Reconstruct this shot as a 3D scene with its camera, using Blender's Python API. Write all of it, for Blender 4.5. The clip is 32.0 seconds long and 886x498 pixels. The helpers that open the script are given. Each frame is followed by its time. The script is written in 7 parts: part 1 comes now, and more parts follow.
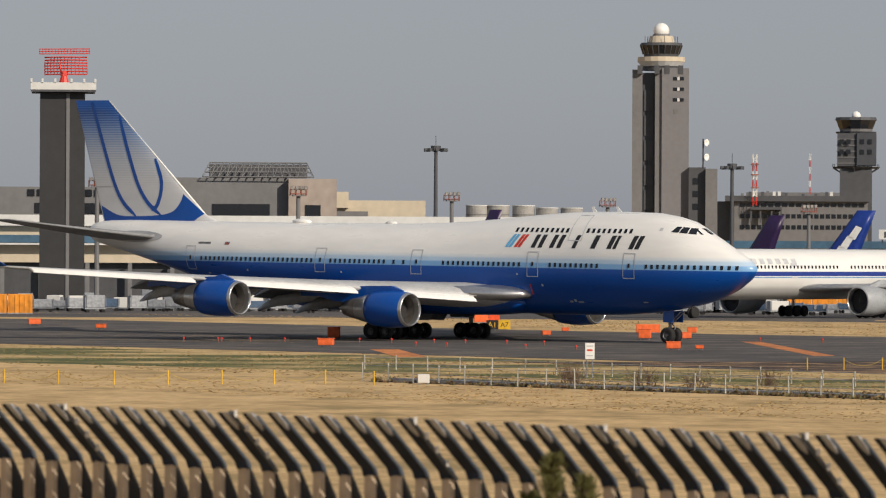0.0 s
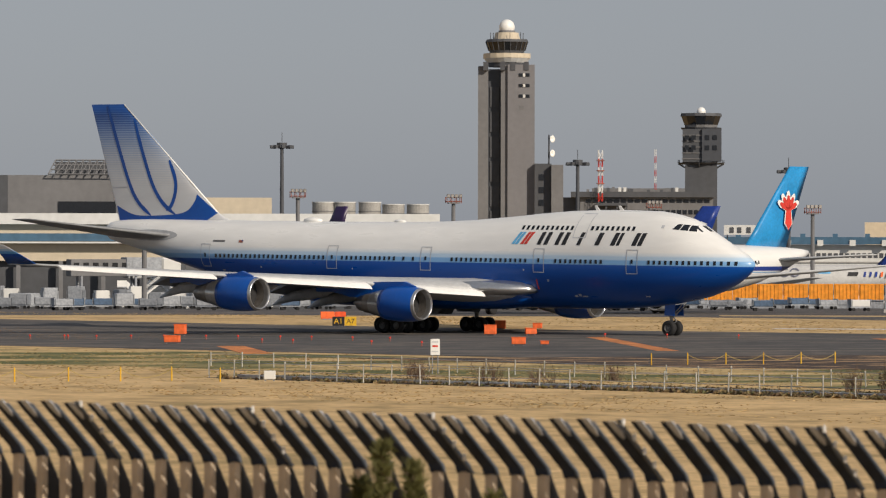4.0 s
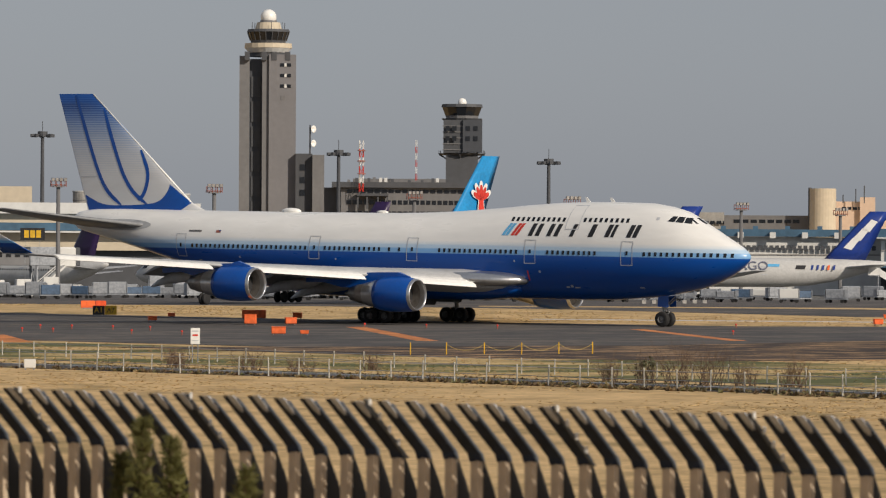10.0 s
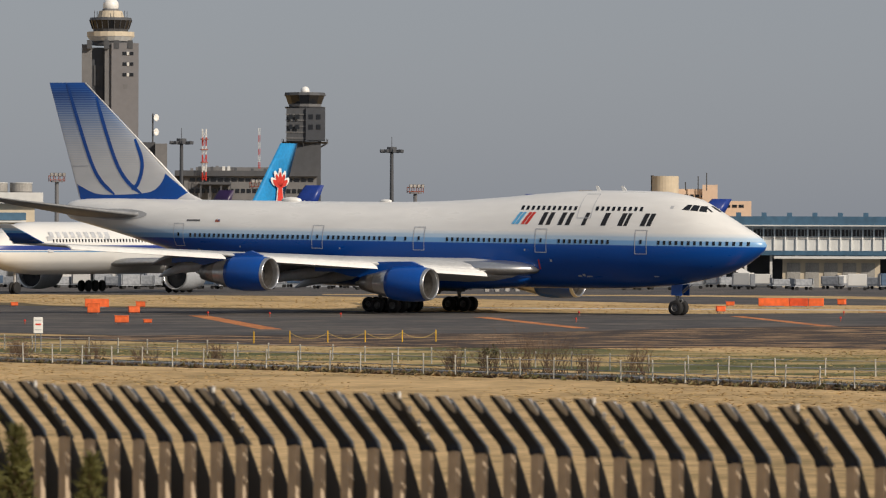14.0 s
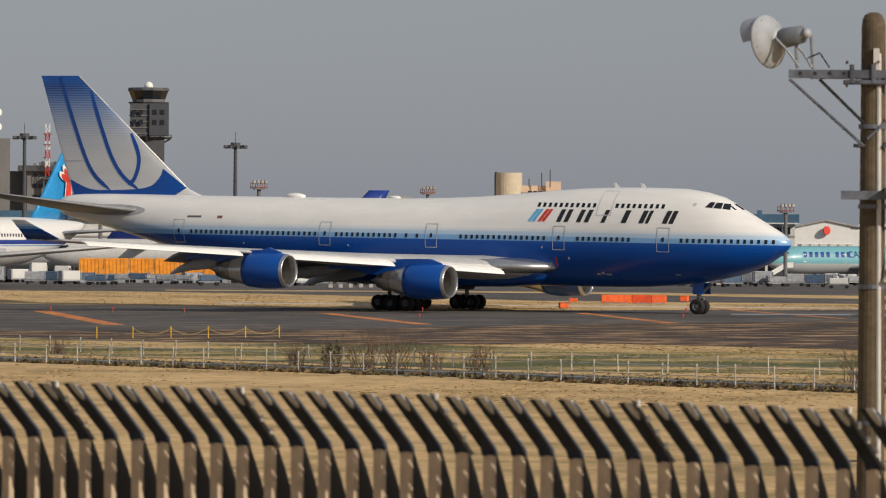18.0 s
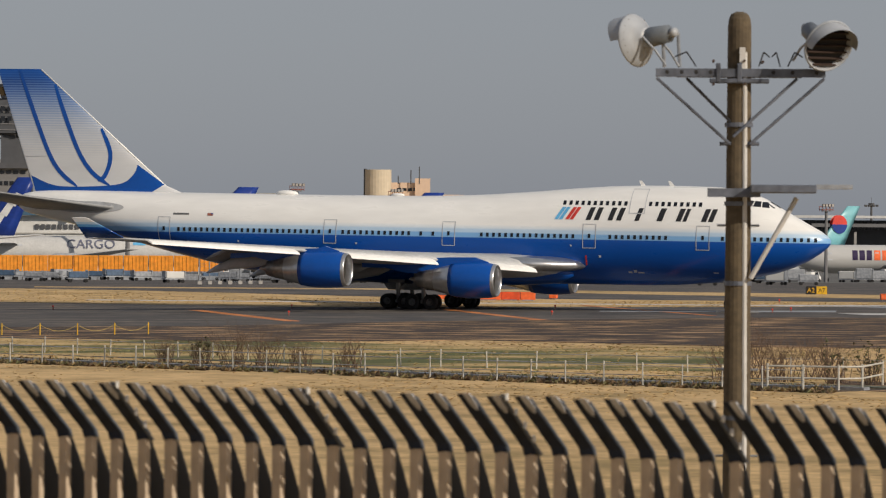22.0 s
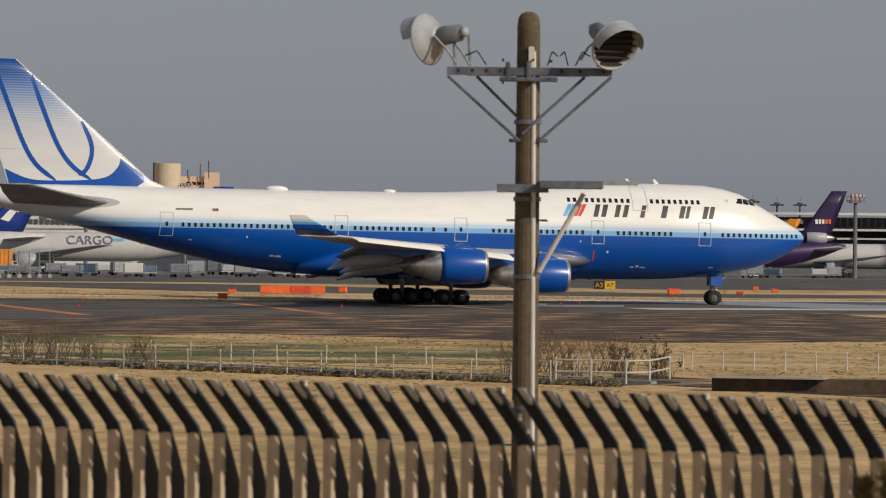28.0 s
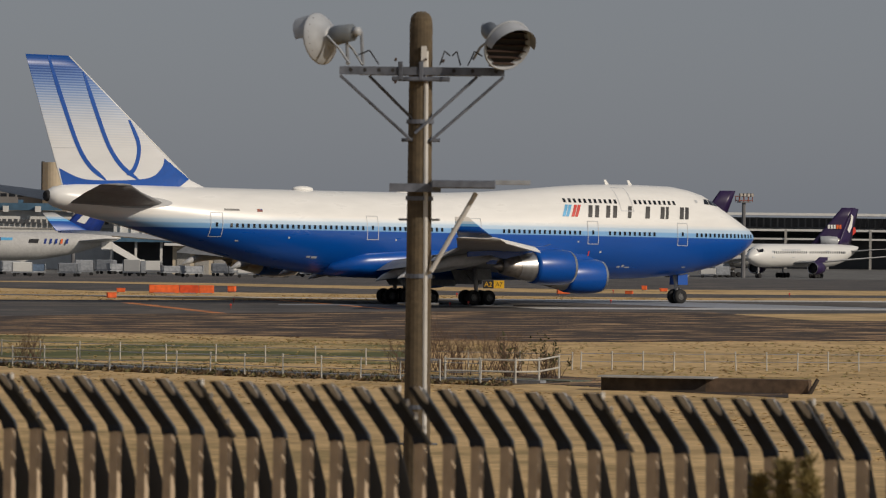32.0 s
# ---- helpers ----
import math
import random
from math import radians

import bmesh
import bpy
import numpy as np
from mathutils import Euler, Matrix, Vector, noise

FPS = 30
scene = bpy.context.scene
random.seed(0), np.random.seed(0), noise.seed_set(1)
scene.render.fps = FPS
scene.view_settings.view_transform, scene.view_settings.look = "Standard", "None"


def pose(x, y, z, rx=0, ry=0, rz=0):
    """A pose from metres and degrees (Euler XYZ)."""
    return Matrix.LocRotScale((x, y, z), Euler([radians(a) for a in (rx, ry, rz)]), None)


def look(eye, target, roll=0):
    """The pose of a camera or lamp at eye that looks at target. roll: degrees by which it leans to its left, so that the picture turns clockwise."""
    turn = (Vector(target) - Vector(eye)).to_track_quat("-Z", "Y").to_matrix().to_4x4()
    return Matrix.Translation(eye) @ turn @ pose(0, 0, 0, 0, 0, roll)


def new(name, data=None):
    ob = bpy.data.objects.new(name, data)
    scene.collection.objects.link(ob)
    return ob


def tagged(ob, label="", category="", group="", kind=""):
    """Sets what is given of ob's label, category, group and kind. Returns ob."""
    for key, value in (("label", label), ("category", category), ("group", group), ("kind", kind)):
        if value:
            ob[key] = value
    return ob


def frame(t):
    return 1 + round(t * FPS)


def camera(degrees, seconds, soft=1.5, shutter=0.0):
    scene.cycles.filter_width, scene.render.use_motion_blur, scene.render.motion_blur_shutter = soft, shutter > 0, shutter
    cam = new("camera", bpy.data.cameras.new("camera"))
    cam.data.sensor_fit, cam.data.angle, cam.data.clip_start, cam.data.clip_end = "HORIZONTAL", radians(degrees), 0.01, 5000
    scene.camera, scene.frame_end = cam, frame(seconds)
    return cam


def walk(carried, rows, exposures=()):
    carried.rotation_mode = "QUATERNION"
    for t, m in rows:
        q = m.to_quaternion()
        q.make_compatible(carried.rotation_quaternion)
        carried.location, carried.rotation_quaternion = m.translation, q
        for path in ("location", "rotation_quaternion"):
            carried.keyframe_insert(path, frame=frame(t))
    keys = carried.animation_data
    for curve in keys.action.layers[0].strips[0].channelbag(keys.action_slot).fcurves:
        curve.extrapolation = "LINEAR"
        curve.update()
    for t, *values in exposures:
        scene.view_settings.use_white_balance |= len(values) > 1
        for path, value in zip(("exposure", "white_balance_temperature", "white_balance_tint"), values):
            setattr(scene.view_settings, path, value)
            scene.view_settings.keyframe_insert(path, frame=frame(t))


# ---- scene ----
cam = camera(10.475, 32.0, soft=1.2)


def gaze(yaw, tilt, roll, ahead):
    """Pose of the camera at the look-out: bearing, tilt, roll and metres ahead of the spot."""
    a, b = radians(yaw), radians(tilt)
    eye = Vector((ahead * math.sin(a), ahead * math.cos(a), 7.01))
    return look(eye, eye + Vector((math.sin(a) * math.cos(b), math.cos(a) * math.cos(b), math.sin(b))), roll)


walk(cam, [(t, gaze(*g)) for t, *g in [
    (0, 7.920, 0.020, 0.29, 3.00), (0.5, 8.046, 0.033, 0.26, 2.85), (1, 8.244, 0.006, 0.29, 2.70), (1.5, 8.590, -0.008, 0.21, 2.55),
    (2, 8.844, -0.025, 0.26, 2.40), (2.5, 9.015, -0.025, 0.24, 2.25), (3, 9.269, -0.019, 0.27, 2.10), (3.5, 9.528, -0.010, 0.16, 1.96),
    (5.5, 10.294, -0.030, 0.23, 1.39), (6, 10.538, -0.032, 0.24, 1.25), (6.5, 10.774, -0.120, 0.26, 1.13), (7, 10.992, -0.118, 0.26, 1.02),
    (7.5, 11.252, -0.118, 0.31, 0.90), (8, 11.451, -0.107, 0.24, 0.78), (8.5, 11.641, -0.103, 0.24, 0.67), (9, 12.019, -0.096, 0.32, 0.55),
    (9.5, 12.356, -0.109, 0.29, 0.43), (10, 12.573, -0.121, 0.34, 0.32), (10.5, 12.730, -0.120, 0.34, 0.20), (11, 13.016, -0.142, 0.33, 0.19),
    (11.5, 13.278, -0.225, 0.34, 0.17), (12, 13.476, -0.270, 0.33, 0.16), (12.5, 13.733, -0.264, 0.38, 0.14), (13, 13.895, -0.272, 0.40, 0.13),
    (13.5, 14.145, -0.267, 0.37, 0.11), (14, 14.431, -0.252, 0.20, 0.10), (14.5, 14.925, -0.254, 0.20, 0.09), (16.5, 15.697, -0.280, 0.36, 0.03),
    (17, 15.920, -0.278, 0.41, 0.01), (17.5, 16.155, -0.276, 0.42, 0.00), (18, 16.286, -0.289, 0.37, -0.01), (18.5, 16.410, -0.287, 0.33, -0.03),
    (19, 16.666, -0.282, 0.34, -0.04), (19.5, 16.779, -0.312, 0.30, -0.06), (20, 16.978, -0.306, 0.32, -0.07), (20.5, 17.226, -0.313, 0.31, -0.09),
    (21, 17.440, -0.322, 0.26, -0.10), (21.5, 17.650, -0.319, 0.21, -0.27), (22, 17.837, -0.315, 0.41, -0.43), (22.5, 18.063, -0.322, 0.39, -0.60),
    (23, 18.188, -0.361, 0.34, -0.77), (23.5, 18.449, -0.370, 0.47, -0.93), (24, 18.643, -0.363, 0.45, -1.10), (24.5, 18.833, -0.367, 0.48, -1.18),
    (26.5, 19.489, -0.368, 0.51, -1.52), (27, 19.812, -0.357, 0.55, -1.60), (27.5, 20.122, -0.355, 0.56, -1.61), (28, 20.337, -0.361, 0.57, -1.62),
    (28.5, 20.483, -0.361, 0.48, -1.63), (29, 20.643, -0.359, 0.42, -1.64), (29.5, 20.742, -0.355, 0.43, -1.65), (30, 20.950, -0.353, 0.40, -1.66),
    (30.5, 21.171, -0.356, 0.42, -1.67), (31, 21.306, -0.344, 0.48, -1.68), (31.5, 21.368, -0.358, 0.49, -1.69), (32, 21.656, -0.356, 0.62, -1.70)]], [(0, 0.06), (8, 0.0), (16, -0.04), (21, -0.06), (22, -0.085), (23.1, -0.09), (24, -0.24), (27, -0.25), (28.1, -0.27), (29, -0.40), (30, -0.47), (32, -0.52)])
cam.data.dof.use_dof, cam.data.dof.focus_distance, cam.data.dof.aperture_fstop = True, 385.0, 10.5

# ---- world, sun, exposure ----
SUN_AZ, SUN_EL = 148.0, 28.0   # compass bearing (clockwise from +y) and height of the sun, degrees
world = bpy.data.worlds.new("sky_world")
scene.world = world
world.use_nodes = True
wn, wl = world.node_tree.nodes, world.node_tree.links
wn.clear()
sky = wn.new("ShaderNodeTexSky")
sky.sky_type, sky.sun_disc = "NISHITA", False
sky.sun_elevation, sky.sun_rotation = radians(SUN_EL), radians(SUN_AZ)
sky.air_density, sky.dust_density, sky.ozone_density, sky.altitude = 1.0, 1.0, 1.0, 50
hue = wn.new("ShaderNodeHueSaturation")
hue.inputs["Saturation"].default_value = 0.42
bg = wn.new("ShaderNodeBackground")
bg.inputs["Strength"].default_value = 0.09
wo = wn.new("ShaderNodeOutputWorld")
haze = wn.new("ShaderNodeMix")      # thin even haze over the whole sky
haze.data_type = "RGBA"
haze.inputs["Factor"].default_value = 0.72
haze.inputs["B"].default_value = (2.62, 2.88, 3.46, 1)
wl.new(sky.outputs[0], hue.inputs["Color"])
wl.new(hue.outputs[0], haze.inputs["A"])
wl.new(haze.outputs["Result"], bg.inputs["Color"])
wl.new(bg.outputs[0], wo.inputs["Surface"])
sun = new("sun", bpy.data.lights.new("sun", "SUN"))
sun.data.energy, sun.data.angle, sun.data.color = 4.0, radians(0.6), (1.0, 0.875, 0.725)
sa, se = radians(SUN_AZ), radians(SUN_EL)
sun.matrix_world = look((0, 0, 300), (-math.sin(sa) * math.cos(se), -math.cos(sa) * math.cos(se), 300 - math.sin(se)))


# ---- materials ----
def mat(name, color, rough=0.6, metal=0.0, grain=0.12, scale=3.0, bump=0.0, second=None, coat=0.0, world_space=False):
    """A surface with variation at two scales: broad stains and fine grain."""
    m = bpy.data.materials.new(name)
    m.use_nodes = True
    n, l = m.node_tree.nodes, m.node_tree.links
    b = n["Principled BSDF"]
    b.inputs["Roughness"].default_value, b.inputs["Metallic"].default_value = rough, metal
    b.inputs["Coat Weight"].default_value = coat
    b.inputs["Coat Roughness"].default_value = 0.08
    if world_space:
        src = n.new("ShaderNodeNewGeometry").outputs["Position"]
    else:
        src = n.new("ShaderNodeTexCoord").outputs["Object"]
    big, fine = n.new("ShaderNodeTexNoise"), n.new("ShaderNodeTexNoise")
    big.inputs["Scale"].default_value, fine.inputs["Scale"].default_value = scale * 0.12, scale
    big.inputs["Detail"].default_value, fine.inputs["Detail"].default_value = 4, 5
    l.new(src, big.inputs["Vector"]), l.new(src, fine.inputs["Vector"])
    add = n.new("ShaderNodeMath")
    add.operation = "ADD"
    l.new(big.outputs[0], add.inputs[0]), l.new(fine.outputs[0], add.inputs[1])
    ramp = n.new("ShaderNodeMapRange")
    ramp.inputs[1].default_value, ramp.inputs[2].default_value = 0.7, 1.3
    l.new(add.outputs[0], ramp.inputs[0])
    mix = n.new("ShaderNodeMix")
    mix.data_type = "RGBA"
    c2 = second or tuple(c * (1 - 2 * grain) for c in color)
    c1 = color if second else tuple(min(1.0, c * (1 + grain)) for c in color)
    mix.inputs["A"].default_value, mix.inputs["B"].default_value = (*c1, 1), (*c2, 1)
    l.new(ramp.outputs[0], mix.inputs["Factor"])
    l.new(mix.outputs["Result"], b.inputs["Base Color"])
    if bump:
        bp = n.new("ShaderNodeBump")
        bp.inputs["Strength"].default_value, bp.inputs["Distance"].default_value = 0.6, bump
        l.new(fine.outputs[0], bp.inputs["Height"])
        l.new(bp.outputs[0], b.inputs["Normal"])
    return m


def band_mat(name, axis, stops, rough=0.3, coat=0.3, dirt=0.08, stripes=None):
    """Paint in bands along one axis of the thing; stops: (metres, colour, soft). stripes: (from, to, period) of fine lines."""
    m = bpy.data.materials.new(name)
    m.use_nodes = True
    n, l = m.node_tree.nodes, m.node_tree.links
    b = n["Principled BSDF"]
    b.inputs["Roughness"].default_value, b.inputs["Coat Weight"].default_value, b.inputs["Coat Roughness"].default_value = rough, coat, 0.06
    tc = n.new("ShaderNodeTexCoord")
    sep = n.new("ShaderNodeSeparateXYZ")
    l.new(tc.outputs["Object"], sep.inputs[0])
    pos = sep.outputs["XYZ".index(axis)]
    value = pos
    if stripes:
        lo, hi, period = stripes
        w = n.new("ShaderNodeMath")
        w.operation = "SINE"
        k = n.new("ShaderNodeMath")
        k.operation = "MULTIPLY"
        k.inputs[1].default_value = 6.2832 / period
        l.new(pos, k.inputs[0]), l.new(k.outputs[0], w.inputs[0])
        a = n.new("ShaderNodeMath")
        a.operation = "MULTIPLY_ADD"
        a.inputs[1].default_value = (hi - lo) * 0.10
        l.new(w.outputs[0], a.inputs[0]), l.new(pos, a.inputs[2])
        value = a.outputs[0]
    last = None
    for at, col, soft in stops:
        if last is None:
            rgb = n.new("ShaderNodeRGB")
            rgb.outputs[0].default_value = (*col, 1)
            last = rgb.outputs[0]
            continue
        mr = n.new("ShaderNodeMapRange")
        mr.inputs[1].default_value, mr.inputs[2].default_value = at - soft, at + soft
        l.new(value, mr.inputs[0])
        mix = n.new("ShaderNodeMix")
        mix.data_type = "RGBA"
        l.new(mr.outputs[0], mix.inputs["Factor"]), l.new(last, mix.inputs["A"])
        mix.inputs["B"].default_value = (*col, 1)
        last = mix.outputs["Result"]
    no = n.new("ShaderNodeTexNoise")
    no.inputs["Scale"].default_value, no.inputs["Detail"].default_value = 0.9, 6
    st = n.new("ShaderNodeMapping")
    st.inputs["Scale"].default_value = (0.35, 1.0, 1.6)
    l.new(tc.outputs["Object"], st.inputs[0]), l.new(st.outputs[0], no.inputs["Vector"])
    mr = n.new("ShaderNodeMapRange")
    mr.inputs[1].default_value, mr.inputs[2].default_value = 0.3, 0.75
    mr.inputs[3].default_value, mr.inputs[4].default_value = 1.0, 1.0 - 2 * dirt
    l.new(no.outputs[0], mr.inputs[0])
    mul = n.new("ShaderNodeMix")
    mul.data_type, mul.blend_type = "RGBA", "MULTIPLY"
    mul.inputs["Factor"].default_value = 1
    l.new(last, mul.inputs["A"]), l.new(mr.outputs[0], mul.inputs["B"])
    l.new(mul.outputs["Result"], b.inputs["Base Color"])
    rr = n.new("ShaderNodeMapRange")
    rr.inputs[3].default_value, rr.inputs[4].default_value = rough * 0.8, rough * 1.4
    l.new(no.outputs[0], rr.inputs[0]), l.new(rr.outputs[0], b.inputs["Roughness"])
    return m


BLUE, WHITE = (0.0, 0.071, 0.36), (0.80, 0.80, 0.78)
M = dict(
    white=mat("white_paint", (0.78, 0.78, 0.76), 0.4, grain=0.05),
    blue=mat("blue_paint", BLUE, 0.32, grain=0.06, coat=0.12),
    wing=mat("wing_grey", (0.42, 0.43, 0.44), 0.45, grain=0.1),
    wingdark=mat("flap_grey", (0.25, 0.26, 0.27), 0.55, grain=0.15),
    silver=mat("bare_metal", (0.62, 0.62, 0.62), 0.28, 0.9, grain=0.08),
    nozzle=mat("heat_stained_metal", (0.42, 0.39, 0.36), 0.38, 0.85, grain=0.2),
    black=mat("black_paint", (0.015, 0.015, 0.017), 0.5, grain=0.1),
    tyre=mat("tyre_rubber", (0.018, 0.018, 0.019), 0.85, grain=0.2),
    hub=mat("wheel_hub_grey", (0.15, 0.15, 0.15), 0.5, 0.3),
    strut=mat("gear_grey", (0.45, 0.45, 0.45), 0.45, 0.4),
    glass=mat("dark_glass", (0.012, 0.014, 0.018), 0.08, grain=0.05),
    dark=mat("dark_inside", (0.02, 0.02, 0.022), 0.8),
    outline=mat("door_outline_grey", (0.50, 0.52, 0.55), 0.5),
    red=mat("signal_red", (0.62, 0.045, 0.03), 0.5),
    paint=mat("worn_line_paint", (0.62, 0.22, 0.06), 0.8, grain=0.3, scale=2),
    orange=mat("orange_paint", (0.85, 0.15, 0.035), 0.6, grain=0.15),
    orangered=mat("faded_orange_red_paint", (0.72, 0.085, 0.02), 0.6, grain=0.15),
    housing=mat("lamp_housing_grey", (0.17, 0.19, 0.21), 0.5, 0.2, grain=0.15, scale=6),
    yellow=mat("yellow_paint", (0.70, 0.42, 0.02), 0.6, grain=0.15),
    contorange=mat("container_orange", (0.75, 0.28, 0.02), 0.65, grain=0.2, scale=1.5),
    lightblue=mat("light_blue_paint", (0.12, 0.42, 0.72), 0.4),
    cargoteal=mat("pale_teal_paint", (0.20, 0.47, 0.52), 0.4, grain=0.05),
    purple=mat("purple_paint", (0.026, 0.012, 0.062), 0.4),
    skyblue=mat("sky_blue_tail", (0.02, 0.27, 0.60), 0.4),
    # white paint greyed to carry the shade on the parked airliners' flanks
    greywhite=mat("shade_greyed_white_paint", (0.52, 0.52, 0.51), 0.45, grain=0.08),
    letter=mat("grey_navy_lettering", (0.12, 0.13, 0.19), 0.5),
    navy=mat("navy_tail", (0.010, 0.038, 0.24), 0.4),
    concrete=mat("weathered_concrete", (0.34, 0.33, 0.31), 0.9, grain=0.15, bump=0.01),
    towerlit=mat("sunlit_tower_concrete", (0.182, 0.180, 0.190), 0.9, grain=0.05, scale=0.5),
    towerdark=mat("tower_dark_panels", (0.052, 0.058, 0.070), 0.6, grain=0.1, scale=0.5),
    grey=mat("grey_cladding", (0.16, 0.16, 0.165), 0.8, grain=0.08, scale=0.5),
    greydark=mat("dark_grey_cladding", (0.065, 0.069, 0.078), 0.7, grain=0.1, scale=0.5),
    cream=mat("cream_cladding", (0.54, 0.47, 0.36), 0.85, grain=0.06, scale=0.5),
    pink=mat("pale_pink_render", (0.62, 0.47, 0.36), 0.9, grain=0.05, scale=0.5),
    pale=mat("pale_cladding", (0.62, 0.62, 0.60), 0.8, grain=0.07, scale=0.5),
    teal=mat("blue_roof_sheet", (0.055, 0.125, 0.20), 0.5, grain=0.15, scale=0.6),
    pole=mat("weathered_pole", (0.13, 0.098, 0.058), 0.9, scale=14, bump=0.012, second=(0.060, 0.046, 0.029)),
    pipe=mat("pale_conduit", (0.55, 0.54, 0.52), 0.6),
    steel=mat("galvanised_steel", (0.33, 0.35, 0.38), 0.5, 0.6, grain=0.2, scale=8),
    lamp=mat("enamel_reflector", (0.35, 0.37, 0.395), 0.45, grain=0.12, scale=6),
    slat=mat("fence_slat_beige", (0.50, 0.40, 0.29), 0.8, grain=0.14, scale=7),
    slattop=mat("dark_slat_steel_with_shade", (0.012, 0.02, 0.04), 0.6, grain=0.3, scale=9),
    post=mat("white_post_paint", (0.52, 0.50, 0.45), 0.7, grain=0.15, scale=6),
    twig=mat("bare_twigs", (0.14, 0.09, 0.06), 0.9),
    leaf=mat("dull_leaves", (0.07, 0.075, 0.025), 0.8, grain=0.3),
    cart=mat("cart_grey", (0.30, 0.32, 0.35), 0.6, grain=0.2),
    carblue=mat("cart_blue", (0.07, 0.12, 0.20), 0.6, grain=0.2),
)


def ground_mat(name, cols, scale, stretch=(1, 1, 1), rough=0.95, bump=0.03, lo=0.36, hi=0.62, fines=14, part_mid=0.6, grain=0.72):
    m = bpy.data.materials.new(name)
    m.use_nodes = True
    n, l = m.node_tree.nodes, m.node_tree.links
    b = n["Principled BSDF"]
    b.inputs["Roughness"].default_value = rough
    g = n.new("ShaderNodeNewGeometry")
    mp = n.new("ShaderNodeMapping")
    mp.inputs["Scale"].default_value = stretch
    mp.inputs["Rotation"].default_value = (0, 0, radians(12))
    l.new(g.outputs["Position"], mp.inputs[0])
    big, mid, fine = (n.new("ShaderNodeTexNoise") for _ in range(3))
    for t, s, d in ((big, scale * 0.22, 4), (mid, scale, 8), (fine, scale * fines, 8)):
        t.inputs["Scale"].default_value, t.inputs["Detail"].default_value = s, d
        l.new(mp.outputs[0], t.inputs["Vector"])
    r = n.new("ShaderNodeValToRGB")
    r.color_ramp.elements[0].position, r.color_ramp.elements[0].color = lo, (*cols[0], 1)
    r.color_ramp.elements[1].position, r.color_ramp.elements[1].color = hi, (*cols[-1], 1)
    for i, c in enumerate(cols[1:-1]):
        e = r.color_ramp.elements.new(lo + (hi - lo) * (i + 1) / (len(cols) - 1))
        e.color = (*c, 1)
    mixv = n.new("ShaderNodeMix")
    mixv.inputs["Factor"].default_value = part_mid
    l.new(big.outputs[0], mixv.inputs["A"]), l.new(mid.outputs[0], mixv.inputs["B"])
    l.new(mixv.outputs["Result"], r.inputs[0])
    mul = n.new("ShaderNodeMix")
    mul.data_type, mul.blend_type = "RGBA", "MULTIPLY"
    mul.inputs["Factor"].default_value = grain
    mr = n.new("ShaderNodeMapRange")
    mr.inputs[1].default_value, mr.inputs[2].default_value, mr.inputs[3].default_value, mr.inputs[4].default_value = 0.32, 0.68, 0.30, 1.45
    l.new(fine.outputs[0], mr.inputs[0])
    l.new(r.outputs[0], mul.inputs["A"]), l.new(mr.outputs[0], mul.inputs["B"])
    l.new(mul.outputs["Result"], b.inputs["Base Color"])
    bp = n.new("ShaderNodeBump")
    bp.inputs["Distance"].default_value = bump
    l.new(fine.outputs[0], bp.inputs["Height"]), l.new(bp.outputs[0], b.inputs["Normal"])
    return m


M["grass"] = ground_mat("dry_grass", ((0.32, 0.225, 0.088), (0.46, 0.31, 0.135), (0.55, 0.375, 0.17), (0.62, 0.425, 0.20)), 0.30, (1, 0.8, 1), bump=0.012, lo=0.38, hi=0.60, fines=5, grain=0.3)
for nd in M["grass"].node_tree.nodes:
    if nd.type == "TEX_NOISE":
        nd.inputs["Detail"].default_value = 3
M["greengrass"] = ground_mat("patchy_green_grass", ((0.085, 0.095, 0.022), (0.17, 0.155, 0.05), (0.40, 0.29, 0.12), (0.54, 0.38, 0.17)), 0.12, (0.5, 0.9, 1), bump=0.05, lo=0.44, hi=0.57, fines=12, part_mid=0.75, grain=0.5)
M["asphalt"] = ground_mat("worn_asphalt", ((0.046, 0.042, 0.042), (0.078, 0.071, 0.066), (0.145, 0.12, 0.096)), 0.30, (0.5, 1.0, 1), 0.85, 0.01, 0.40, 0.60, 6, 0.75)
M["apron"] = ground_mat("apron_concrete", ((0.09, 0.09, 0.088), (0.13, 0.128, 0.12), (0.17, 0.165, 0.155)), 0.1, (1, 1, 1), 0.85, 0.01)
M["dirt"] = ground_mat("streaked_earth", ((0.026, 0.016, 0.011), (0.052, 0.031, 0.020), (0.095, 0.056, 0.032), (0.40, 0.25, 0.125)), 0.5, (0.4, 1.0, 1), 0.95, 0.03, 0.44, 0.585, 6, 0.9)
M["ditch"] = ground_mat("ditch_litter", ((0.012, 0.010, 0.010), (0.03, 0.022, 0.018), (0.05, 0.04, 0.03), (0.16, 0.11, 0.06)), 0.5, (1, 1, 1), 0.95, 0.03)
M["algae"] = ground_mat("damp_green_concrete", ((0.05, 0.055, 0.045), (0.10, 0.12, 0.095), (0.17, 0.17, 0.12), (0.20, 0.17, 0.10)), 0.4, (1, 1, 1), 0.9, 0.02)
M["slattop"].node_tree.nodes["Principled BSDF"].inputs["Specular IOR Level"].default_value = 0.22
# pale grey for the glint painted on the slat ends
M["tipglint"] = mat("glint_grey_paint", (0.42, 0.43, 0.45), 0.6, grain=0.25, scale=12)
M["slatedge"] = mat("blue_grey_lit_edge_and_arm", (0.06, 0.075, 0.10), 0.5, grain=0.25, scale=9)
M["wetwall"] = mat("dark_stained_concrete", (0.055, 0.042, 0.033), 0.9, grain=0.35, scale=2.5, bump=0.01)
